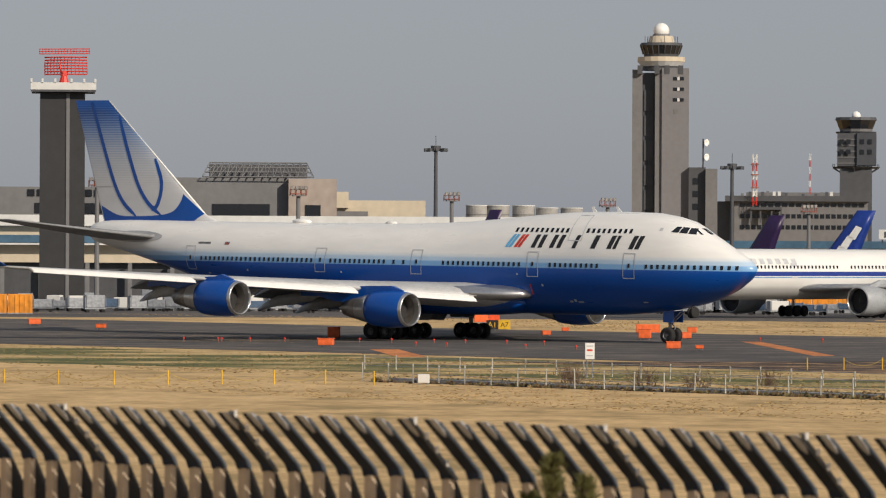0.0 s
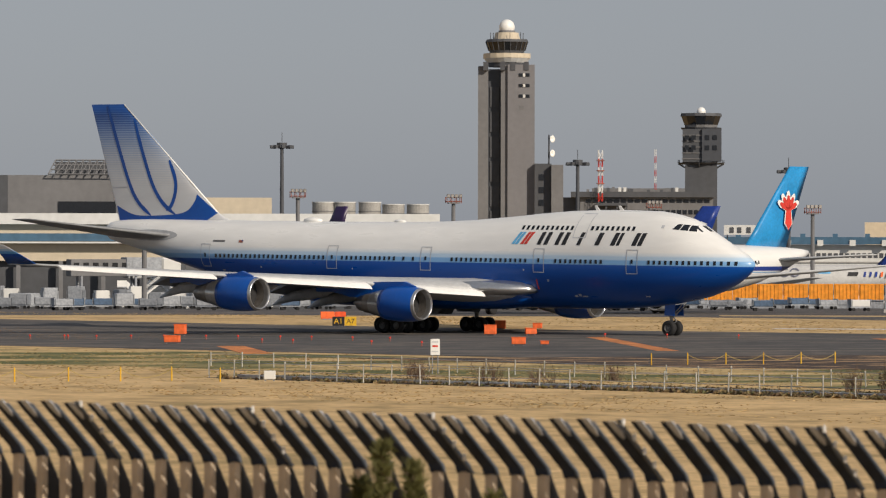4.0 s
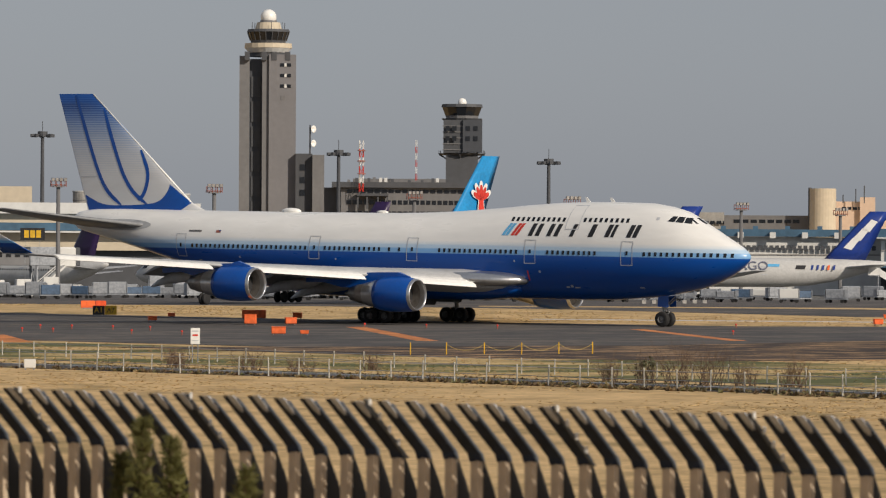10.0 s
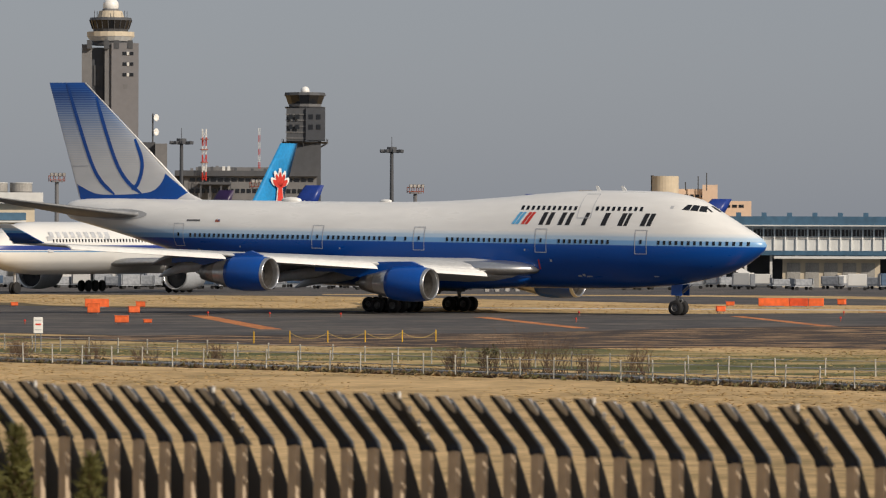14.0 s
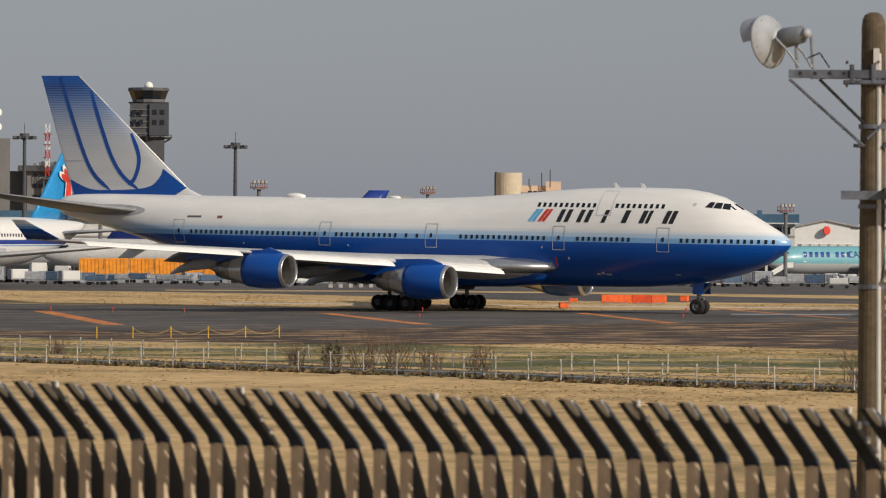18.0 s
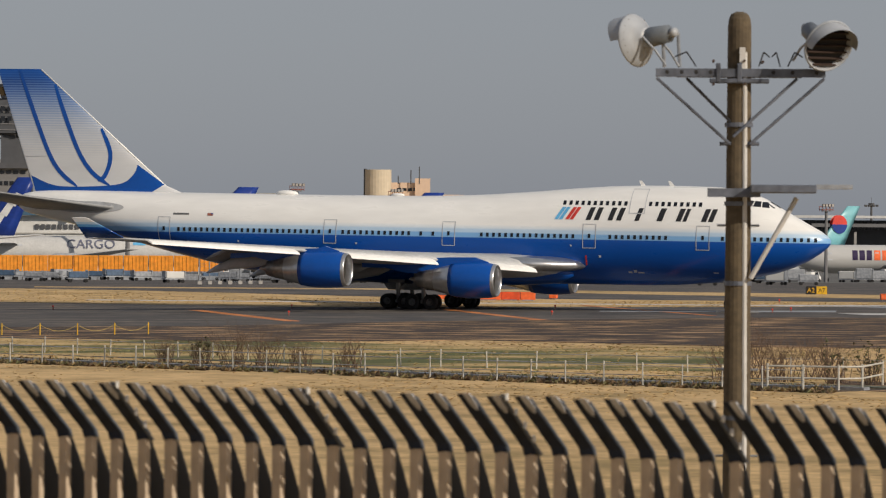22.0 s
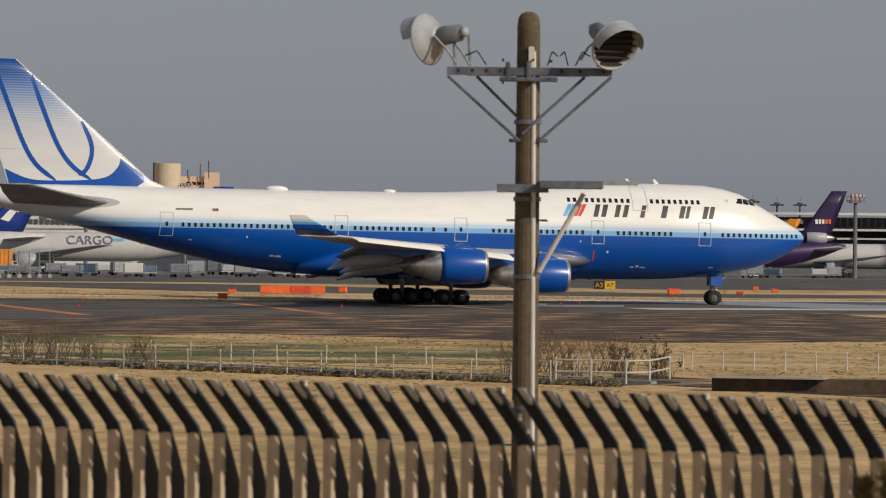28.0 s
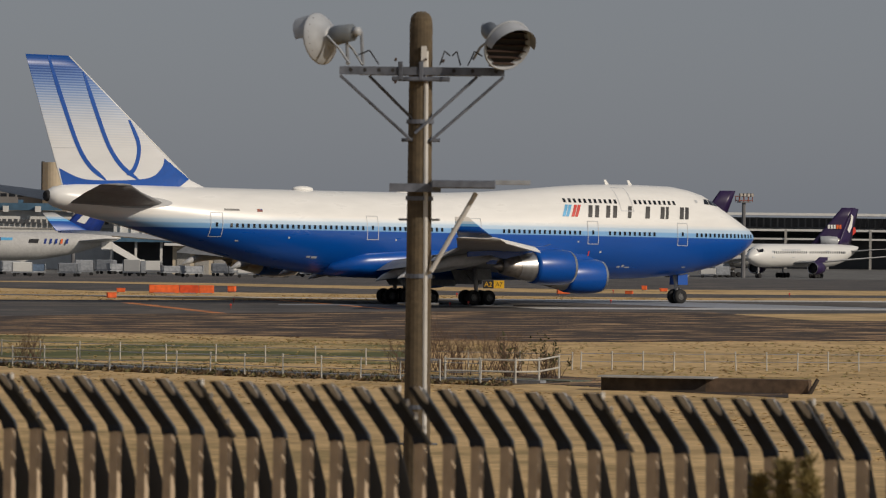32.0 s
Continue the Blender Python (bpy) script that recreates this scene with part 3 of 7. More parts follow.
            part("inlet_duct", turned(bmesh.new(), [(0.45, 1.105), (0.9, 1.12), (1.3, 1.15)], 32, base), "nozzle", eng, smooth=True)
            bm = turned(bmesh.new(), [(0.75, 0.0), (0.85, 0.12), (1.25, 0.33), (1.3, 0.36), (1.31, 1.15)], 32, base)
            part("fan", bm, "dark", eng, smooth=False)
            part("fan_nozzle", turned(bmesh.new(), [(3.3, 1.20), (3.66, 1.22), (4.3, 1.08), (5.0, 0.92)], 32, base), "silver", eng, "bare metal nozzle", smooth=True)
            part("core_nozzle", turned(bmesh.new(), [(4.95, 0.90), (5.6, 0.80), (6.5, 0.58), (6.4, 0.5), (5.6, 0.4)], 24, base), "nozzle", eng, "heat-stained exhaust nozzle", smooth=True)
            part("exhaust_plug", turned(bmesh.new(), [(5.9, 0.42), (6.6, 0.3), (7.2, 0.05)], 16, base), "nozzle", eng, smooth=True)
            xl, ch, zl = wing_at(y)
            rings = []
            for xa, zt, zb, hw in ((xi + 0.7, zi + 1.44, zi + 1.2, 0.06), (xi + 1.8, zi + 1.80, zi + 1.15, 0.22), (xl - 0.6, zl + 0.22, zi + 0.9, 0.27), (xl + 0.9, zl + 0.15, zi + 0.45, 0.28), (xl + 3.0, zl - 0.1, zi + 0.50, 0.26), (xl + 4.6, zl - 0.2, zi + 0.85, 0.22), (xl + 6.6, zl - 0.3, zl - 0.7, 0.08)):
                rings.append([(PIVOT - xa, s * y + k * hw, z) for k, z in ((-1, zb), (1, zb), (1, zt), (-1, zt))])
            part("engine_pylon", loft(bmesh.new(), rings), "blue", eng, "deep blue engine pylon")
        # tailplane
        bm = bmesh.new()
        loft(bm, [foil(58.4, 9.0, s * 1.0, 7.35, 0.09), foil(59.6, 8.2, s * 2.0, 7.5, 0.09), foil(64.3, 5.0, s * 7.0, 8.2, 0.08), foil(67.6, 2.6, s * 11.0, 8.78, 0.07)])
        part("tailplane", bm, "wingdark", jet, "grey tailplane", smooth=True)
        seal = bmesh.new()
        hub_v = seal.verts.new(skin(62.3, 7.6, s, 0.03))
        rim_v = [seal.verts.new(skin(62.3 + 3.4 * math.cos(a), 7.55 + 0.48 * math.sin(a), s, 0.03)) for a in [2 * math.pi * i / 28 for i in range(28)]]
        for i in range(28):
            seal.faces.new((hub_v, rim_v[i], rim_v[(i + 1) % 28]))
        part("tailplane_seal", seal, "wing", jet, "grey oval seal plate at the tailplane root")
    # fin
    fin_paint = band_mat("fin_blue_fade", "Z", [(0, (0.66, 0.67, 0.68), 0), (13.4, (0.46, 0.52, 0.62), 1.5), (15.4, (0.20, 0.31, 0.55), 1.1), (16.9, (0.045, 0.13, 0.40), 0.8), (17.9, (0.003, 0.06, 0.28), 0.5)], 0.35, 0.3, 0.05, stripes=(12.0, 18.0, 0.2))

    def fin_le(z):
        return lerp([(8.5, 53.6), (9.0, 55.0), (9.4, 55.95), (11.82, 58.9), (15.94, 63.6), (18.95, 67.3)], z)[0]

    def fin_te(z):
        return lerp([(8.6, 67.6), (19.05, 71.13)], z)[0]

    def vfoil(z, t):
        x0, x1 = fin_le(z), fin_te(z)
        ring = []
        for p in foil(0, 1, 0, 0, t, 26):
            k = PIVOT - p[0]
            ring.append((PIVOT - (x0 + (x1 - x0) * k), p[2] * (x1 - x0) * 1.15, z))
        return ring

    fin = part("fin", loft(bmesh.new(), [vfoil(z, 0.055) for z in (8.5, 9.0, 9.4, 10.2, 11, 11.82, 13, 14.4, 15.94, 17, 18, 18.95)]), fin_paint, jet, "tall fin fading from white to deep blue", smooth=True)

    def fin_y(x, z):
        k = (x - fin_le(z)) / (fin_te(z) - fin_le(z))
        k = min(0.999, max(0.0, k))
        return (1.48 * math.sqrt(k) - 0.63 * k - 1.76 * k * k + 1.42 * k ** 3 - 0.5 * k ** 4) * 0.055 * (fin_te(z) - fin_le(z)) * 1.15 + 0.012

    def fin_grid(lower, upper, n, rows=5):
        """Patch between two curves x(u), z(u) on both faces of the fin."""
        for s in (-1, 1):
            bm = bmesh.new()
            g = []
            for j in range(rows + 1):
                row = []
                for i in range(n + 1):
                    a, b = lower(i / n), upper(i / n)
                    v = j / rows
                    x, z = a[0] + (b[0] - a[0]) * v, a[1] + (b[1] - a[1]) * v
                    row.append(bm.verts.new((PIVOT - x, fin_y(x, z) if s > 0 else -0.75 * fin_y(x, z) - 0.004, z)))
                g.append(row)
            for j in range(rows):
                for i in range(n):
                    bm.faces.new((g[j][i], g[j][i + 1], g[j + 1][i + 1], g[j + 1][i]))
            yield bm

    def curve(pts):
        pts = [Vector(p) for p in pts]

        def at(u):
            k = u * (len(pts) - 1)
            i = min(int(k), len(pts) - 2)
            f = k - i
            p0, p1, p2, p3 = pts[max(0, i - 1)], pts[i], pts[i + 1], pts[min(len(pts) - 1, i + 2)]
            return 0.5 * (2 * p1 + (p2 - p0) * f + (2 * p0 - 5 * p1 + 4 * p2 - p3) * f * f + (3 * p1 - p0 - 3 * p2 + p3) * f ** 3)
        return at

    # blue foot of the fin with a scalloped upper edge
    top = curve([(67.95, 10.1), (65.97, 9.33), (63.83, 9.22), (60.98, 9.35), (59.56, 9.65), (58.74, 10.41), (58.5, 11.1)])
    for bm in fin_grid(lambda u: (67.55 - 11.4 * u, 8.78 + 0.72 * max(0, u - 0.9) / 0.1), lambda u: tuple(top(u)), 30):
        part("fin_foot", bm, "blue", fin, "deep blue foot of the fin")
    # the ribbon lines
    for pts, w in (([(69.1, 18.85), (67.68, 15.1), (66.34, 11.91), (65.26, 10.33), (63.8, 9.24)], 0.36), ([(65.95, 17.7), (64.81, 14.67), (63.61, 11.94), (62.41, 10.36), (60.9, 9.34)], 0.36), ([(61.77, 14.06), (61.0, 12.43), (60.92, 11.29), (61.34, 10.15), (61.95, 9.7)], 0.36)):
        c = curve(pts)

        def off(u, k, c=c, w=w):
            d = c(min(1, u + 0.01)) - c(max(0, u - 0.01))
            nrm = Vector((-d.y, d.x)).normalized()
            return tuple(c(u) + nrm * w * 0.5 * k * min(1, 0.5 + 3 * u, 0.3 + 5 * (1 - u)))
        for bm in fin_grid(lambda u: off(u, -1), lambda u: off(u, 1), 28, 1):
            for v in bm.verts:
                v.co.y += math.copysign(0.006, v.co.y)
            part("fin_ribbon", bm, "blue", fin, "curved blue ribbon line")
    for s in (-1, 1):
        part("rudder_joint", plate(bmesh.new(), [(PIVOT - x, s * (fin_y(x, z) * (1 if s > 0 else 0.75) + 0.008), z) for x, z in ((66.5, 11.70), (68.5, 11.66), (68.5, 11.71), (66.5, 11.75))], 0.01), "outline", fin)
    part("fin_edge", R((PIVOT - 56.3, 0, 9.55), (PIVOT - 67.2, 0, 18.9), 0.1, 0.06, 10), "white", fin, "pale leading edge", smooth=True)
    part("tail_outlet", turned(bmesh.new(), [(-0.35, 0.52), (0.04, 0.42), (0.12, 0.36), (0.05, 0.0)], 14, Matrix.Translation((PIVOT - 69.0, 0, 7.9)) @ Matrix.Rotation(radians(180), 4, "Z")), "dark", jet)
    # domes and blade aerials on the crown
    for x, z, r in ((45.5, 8.93, 0.75), (36.0, 8.94, 0.45)):
        bm = bmesh.new()
        bmesh.ops.create_uvsphere(bm, u_segments=16, v_segments=8, radius=1, matrix=Matrix.Translation((PIVOT - x, 0, z)) @ Matrix.Diagonal((r * 1.3, r * 0.7, r * 0.36, 1)))
        part("antenna_dome", bm, "white", jet, smooth=True)
    for x, z in ((15.4, 10.0), (13.0, 10.0)):
        part("blade_aerial", loft(bmesh.new(), [[(PIVOT - x - 0.2, -0.03, z), (PIVOT - x - 0.2, 0.03, z), (PIVOT - x + 0.2, 0.03, z), (PIVOT - x + 0.2, -0.03, z)], [(PIVOT - x - 0.35, -0.02, z + 0.4), (PIVOT - x - 0.35, 0.02, z + 0.4), (PIVOT - x - 0.15, 0.02, z + 0.4), (PIVOT - x - 0.15, -0.02, z + 0.4)]]), "white", jet)
    # small service marks on the blue flank
    for s in (-1, 1):
        for x, z, w, h in ((15.6, 3.0, 0.3, 0.14), (15.2, 3.05, 0.25, 0.2), (14.6, 3.0, 0.5, 0.1), (46.2, 3.4, 0.35, 0.14), (45.6, 3.35, 0.5, 0.16), (18.0, 4.2, 0.18, 0.18), (8.6, 3.1, 0.4, 0.08), (20.4, 5.05, 0.14, 0.14), (53.0, 4.6, 0.3, 0.1), (48.5, 4.9, 0.14, 0.14), (38.4, 4.9, 0.14, 0.14)):
            part("service_mark", skin_patch(bmesh.new(), [(x, z), (x + w, z), (x + w, z + h), (x, z + h)], s, 0.02), "outline", jet)
        part("warning_stripe", skin_patch(bmesh.new(), [(19.2, 3.55), (19.32, 3.55), (19.32, 4.35), (19.2, 4.35)], s, 0.02, 1, 3), "red", jet)
    # landing gear
    wheel_bm = bmesh.new()
    prof = [(-0.22, 0.30), (-0.24, 0.52), (-0.18, 0.60), (0, 0.625), (0.18, 0.60), (0.24, 0.52), (0.22, 0.30)]
    turned(wheel_bm, prof, 24, Matrix.Rotation(radians(90), 4, "Z"))
    tyre_ob = part("tyre", wheel_bm, "tyre", None, smooth=True)
    hub_bm = bmesh.new()
    turned(hub_bm, [(-0.20, 0.0), (-0.20, 0.12), (-0.13, 0.16), (-0.13, 0.25), (-0.22, 0.31), (0.22, 0.31), (0.13, 0.25), (0.13, 0.16), (0.20, 0.12), (0.20, 0.0)], 20, Matrix.Rotation(radians(90), 4, "Z"))
    for i in range(9):
        a = 2 * math.pi * i / 9
        for q in (-0.15, 0.15):
            rod(hub_bm, (0.2 * math.cos(a), q - 0.02, 0.2 * math.sin(a)), (0.2 * math.cos(a), q + 0.02, 0.2 * math.sin(a)), 0.03, None, 6)
    rim_ob = part("rim", hub_bm, "hub", None)
    wheels = []

    def wheel(x, y, z, parent):
        w = new("wheel")
        w.parent = parent
        w.location = (x, y, z)
        for src in (tyre_ob, rim_ob):
            c = src.copy()
            scene.collection.objects.link(c)
            c.parent = w
        wheels.append(w)

    wheel(0.1, -0.45, 0.63, jet), wheel(0.1, 0.45, 0.63, jet)
    part("nose_gear_leg", R((0.1, 0, 0.6), (-0.25, 0, 3.0), 0.12, 0.16, 12), "strut", jet, "pale grey nose gear leg", smooth=True)
    part("nose_gear_axle", R((0.1, -0.6, 0.63), (0.1, 0.6, 0.63), 0.08), "strut", jet)
    part("nose_gear_brace", rod(R((0.05, -0.15, 1.5), (1.2, -0.25, 2.5), 0.05), (0.05, 0.15, 1.5), (1.2, 0.25, 2.5), 0.05), "strut", jet)
    part("torque_link", rod(R((0.15, 0, 0.9), (0.5, 0, 1.2), 0.05), (0.5, 0, 1.2), (0.08, 0, 1.6), 0.05), "strut", jet)
    for y in (-0.62, 0.62):
        part("nose_gear_door", plate(bmesh.new(), [(0.75, y, 1.62), (-0.25, y, 1.62), (-0.25, y * 0.9, 2.45), (0.75, y * 0.9, 2.55)], 0.05), "blue", jet, "open blue nose gear door")
    part("taxi_lamp", R((0.25, 0.2, 1.75), (0.35, 0.2, 1.75), 0.1, None, 12), "silver", jet)
    for s in (-1, 1):
        part("body_gear_door", plate(bmesh.new(), [(PIVOT - 30.4, s * 0.85, 2.3), (PIVOT - 37.2, s * 0.85, 2.3), (PIVOT - 36.4, s * 0.95, 1.25), (PIVOT - 31.2, s * 0.95, 1.25)], 0.06), "wingdark", jet, "open body gear door")
        part("wing_gear_door", plate(bmesh.new(), [(PIVOT - 30.0, s * 3.7, 2.6), (PIVOT - 33.4, s * 3.7, 2.6), (PIVOT - 33.0, s * 4.0, 1.45), (PIVOT - 30.6, s * 4.0, 1.45)], 0.06), "wingdark", jet, "open wing gear door")
    for xg, yg in MAIN_GEAR:
        for s in (-1, 1):
            x, y = PIVOT - xg, s * yg
            z0 = -0.0099 * (xg - PIVOT)
            for dx in (-0.74, 0.74):
                for dy in (-0.56, 0.56):
                    wheel(x + dx, y + dy, z0 + 0.63, jet)
                part("bogie_axle", R((x + dx, y - 0.75, z0 + 0.63), (x + dx, y + 0.75, z0 + 0.63), 0.09), "strut", jet)
            part("bogie_beam", B((x, y, z0 + 0.63), (1.7, 0.26, 0.26), 0, 0.04), "strut", jet)
            part("main_gear_leg", R((x, y, z0 + 0.6), (x - 0.1, y * 0.94, 3.1), 0.16, 0.2, 12), "strut", jet, "main gear leg", smooth=True)
            part("main_gear_brace", rod(R((x, y, 1.3), (x + 1.5, y * 0.8, 2.6), 0.07), (x, y, 1.4), (x, y * 0.6, 2.6), 0.07), "strut", jet)
            part("main_gear_door", plate(bmesh.new(), [(x + 0.8, y + s * 0.95, 1.85), (x - 0.6, y + s * 0.95, 1.85), (x - 0.6, y + s * 0.8, 2.7), (x + 0.8, y + s * 0.8, 2.7)], 0.05), "wingdark", jet, "open main gear door")
    bpy.data.objects.remove(tyre_ob), bpy.data.objects.remove(rim_ob)
    return jet, wheels


airliner, airliner_wheels = jumbo()

# ---- the slatted boundary fence before the look-out ----
def slatted_fence():
    fence = thing("slatted_fence", None, "beige metal slat fence with dark tops bent outwards", "fence")
    p, b0, pitch = 21.76, 44.0, 0.161
    nrm = Vector((math.sin(radians(b0)), math.cos(radians(b0)), 0))
    along = Vector((nrm.y, -nrm.x, 0))
    w = 0.070
    low, web, up, tip = bmesh.new(), bmesh.new(), bmesh.new(), bmesh.new()
    # a creased slat: beige face, shade-black web that deepens downwards, dark top bent outwards with a pale end
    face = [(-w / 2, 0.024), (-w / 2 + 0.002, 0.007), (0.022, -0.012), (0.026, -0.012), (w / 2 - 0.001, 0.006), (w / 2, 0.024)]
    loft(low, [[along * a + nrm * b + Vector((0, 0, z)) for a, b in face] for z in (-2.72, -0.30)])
    # the web stands in for the shaded right side of the slat
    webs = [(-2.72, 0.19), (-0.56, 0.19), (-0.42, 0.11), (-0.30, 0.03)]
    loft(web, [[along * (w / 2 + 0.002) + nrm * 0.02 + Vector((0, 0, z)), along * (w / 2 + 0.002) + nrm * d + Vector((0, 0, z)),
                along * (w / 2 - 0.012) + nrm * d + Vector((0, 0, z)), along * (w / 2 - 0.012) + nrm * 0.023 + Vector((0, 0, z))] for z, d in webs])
    lean = -nrm * 0.245 - along * 0.10
    v = 0.070     # the bent tops are narrower than the faces
    whole = [(-v / 2 - 0.004, 0.012), (-v / 2, 0), (v / 2, 0), (v / 2 + 0.004, 0.012), (v / 2, 0.016), (-v / 2, 0.016)]
    # dark steel, deepened further for the shade on the leaning undersides
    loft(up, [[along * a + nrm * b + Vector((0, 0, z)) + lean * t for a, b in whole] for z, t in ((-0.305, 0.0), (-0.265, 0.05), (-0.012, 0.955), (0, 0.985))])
    worn = [(0.000, -0.003), (v / 2 + 0.003, -0.003), (v / 2 + 0.006, 0.012), (0.000, 0.012)]     # outline of the sun glint, painted pale at the end
    loft(tip, [[along * (0.018 + (a - 0.018) * k) + nrm * (b - 0.0006) + Vector((0, 0, z)) + lean * t for a, b in worn] for z, t, k in ((-0.085, 0.695, 0.35), (-0.06, 0.785, 0.9), (-0.006, 0.98, 1.0), (0.002, 1.0, 0.8))])
    # lighter strip that paints the sunlit right side of each top
    rim = [(v / 2 + 0.005, 0.002), (v / 2 + 0.011, 0.005), (v / 2 + 0.011, 0.026), (v / 2 + 0.005, 0.026)]
    edge = bmesh.new()
    loft(edge, [[along * a + nrm * b + Vector((0, 0, z)) + lean * t for a, b in rim] for z, t in ((-0.30, 0.01), (-0.265, 0.05), (-0.012, 0.95))])
    medge = part("slat_edge", edge, "slatedge")
    mlow, mweb, mup, mtip = part("slat", low, "slat"), part("slat_web", web, "web"), part("slat_top", up, "slattop"), part("slat_glint", tip, "tipglint")
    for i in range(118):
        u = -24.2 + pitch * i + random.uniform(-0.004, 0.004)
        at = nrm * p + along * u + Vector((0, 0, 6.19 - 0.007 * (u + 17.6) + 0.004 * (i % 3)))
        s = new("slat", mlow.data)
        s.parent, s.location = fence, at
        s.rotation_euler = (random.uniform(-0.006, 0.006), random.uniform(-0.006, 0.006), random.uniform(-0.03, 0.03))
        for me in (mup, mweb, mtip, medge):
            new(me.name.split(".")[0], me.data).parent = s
    # dark angle arms beside every seventh slat, with white insulators
    bar = [(-0.008, 0.0), (0.008, 0.0), (0.008, 0.018), (-0.008, 0.018)]
    arm = part("fence_arm", loft(bmesh.new(), [[along * a + nrm * b + Vector((0, 0, 0.30 * t)) + lean * t for a, b in bar] for t in (-0.02, 1.02)]), "slatedge")
    clip = part("insulator", turned(bmesh.new(), [(-0.016, 0.0), (-0.016, 0.007), (-0.004, 0.010), (0.006, 0.007), (0.012, 0.010), (0.018, 0.006), (0.018, 0.0)], 10, Matrix.Rotation(radians(-90), 4, "Y")), "pale")
    for i in range(3, 118, 7):
        a = new("fence_arm", arm.data)
        a.parent, a.location = fence, nrm * (p - 0.01) + along * (-24.2 + pitch * (i + 0.38)) + Vector((0, 0, 5.895 - 0.007 * (pitch * i - 6.6)))
        for t in (0.22, 0.45, 0.68, 0.93):
            o = new("insulator", clip.data)
            o.parent, o.location = a, lean * t + along * 0.014 + Vector((0, 0, 0.30 * t + 0.012))
    for z in (4.2, 5.2):
        part("fence_rail", plate(bmesh.new(), [nrm * (p + 0.22) + along * -24.3 + Vector((0, 0, z)), nrm * (p + 0.22) + along * -5.1 + Vector((0, 0, z)), nrm * (p + 0.22) + along * -5.1 + Vector((0, 0, z + 0.06)), nrm * (p + 0.22) + along * -24.3 + Vector((0, 0, z + 0.06))], 0.04), "slattop", fence)
    for o in (mlow, mweb, mup, mtip, medge, arm, clip):
        bpy.data.objects.remove(o)


slatted_fence()


# ---- the lamp pole ----
def lamp_pole():
    x, y = far(21.36, 50.0)
    pole = thing("lamp_pole", pose(x, y, 0, 0, 0, -20.5), "weathered brown pole with two floodlights on a steel crossarm", "lamp pole")
    part("shaft", rod(rod(rod(R((0, 0, -0.2), (0, 0, 9.07), 0.165, 0.122, 20), (0, 0, 9.07), (0, 0, 9.15), 0.122, 0.113, 20), (0, 0, 9.15), (0, 0, 9.20), 0.113, 0.088, 20), (0, 0, 9.20), (0, 0, 9.225), 0.088, 0.04, 20), "pole", pole, smooth=False)
    part("conduit", R((0.10, -0.115, 0), (0.055, -0.115, 8.80), 0.03, 0.025, 8), "pipe", pole, "pale cable conduit")
    part("cable_box", B((0.03, -0.13, 8.72), (0.06, 0.05, 0.26)), "pipe", pole)
    for z in (8.05, 7.23, 6.4, 5.0):
        part("band", R((0, 0, z - 0.025), (0, 0, z + 0.02), 0.148, None, 20), "armsteel", pole)
    arm = part("crossarm", box(box(B((0.01, -0.15, 8.585), (1.76, 0.012, 0.085)), (0.01, -0.115, 8.622), (1.76, 0.07, 0.012)), (0.01, -0.115, 8.548), (1.76, 0.07, 0.012)), "armsteel", pole, "galvanised channel crossarm")
    for k in (-0.75, -0.6, -0.45, -0.3, 0.35, 0.55, 0.8):
        part("bolt_hole", R((k, -0.158, 8.59), (k, -0.15, 8.59), 0.022, None, 8), "dark", arm)
    for k in (-0.22, 0.0):
        part("clamp", B((k, -0.16, 8.585), (0.05, 0.04, 0.2), 0, 0.008), "armsteel", arm)
    for a, b, m in (((-0.86, -0.16, 8.53), (-0.10, -0.16, 7.85), "armsteel"), ((-0.55, -0.08, 8.53), (-0.08, -0.08, 8.07), "black"), ((0.88, -0.16, 8.53), (0.12, -0.16, 7.85), "armsteel"), ((0.60, -0.1, 8.53), (-0.06, -0.16, 7.92), "armsteel")):
        part("brace", R(a, b, 0.016, None, 6), m, pole, "thin diagonal brace")
    part("rear_crossarm", B((0.0, 0.16, 8.58), (1.3, 0.05, 0.075)), "armsteel", pole, "second channel behind the pole")
    for k, z in ((-0.27, 8.71), (-0.27, 8.47), (0.05, 8.71), (0.05, 8.47), (0.24, 8.7), (0.86, 8.67)):
        part("clamp_bolt", R((k, -0.2, z), (k, 0.2, z), 0.014, None, 6), "louvre", pole, "rusty through bolt")
    part("saddle", B((0.0, -0.15, 8.5), (0.62, 0.05, 0.05), 0, 0.01), "armsteel", pole)
    for k in (-0.14, 0.15):
        part("foot_bolt", R((k - 0.06, -0.1, 7.85), (k + 0.06, -0.1, 7.85), 0.02, None, 6), "armsteel", pole)

    def flood(cx, cz, turn, name_label):
        h = new("floodlight")
        h.parent = pole
        h.matrix_basis = Matrix.Translation((cx, -0.12, cz)) @ Matrix.Rotation(radians(turn[2]), 4, "Z") @ Matrix.Rotation(radians(turn[1]), 4, "Y") @ Matrix.Rotation(radians(turn[0]), 4, "X")
        h["label"] = name_label
        part("reflector", turned(bmesh.new(), [(0.30, 0.272), (0.288, 0.284), (0.274, 0.274), (0.25, 0.255), (0.19, 0.19), (0.14, 0.115), (0.09, 0.095), (0.10, 0.085), (0.16, 0.12), (0.21, 0.19), (0.27, 0.25), (0.288, 0.262), (0.30, 0.272)], 28), "lamp", h, "pale enamel bowl", smooth=True)
        part("lamp_housing", turned(bmesh.new(), [(-0.20, 0.0), (-0.20, 0.05), (-0.17, 0.055), (-0.16, 0.092), (0.06, 0.105), (0.115, 0.095)], 20), "housing", h, "grey lamp housing", smooth=True)
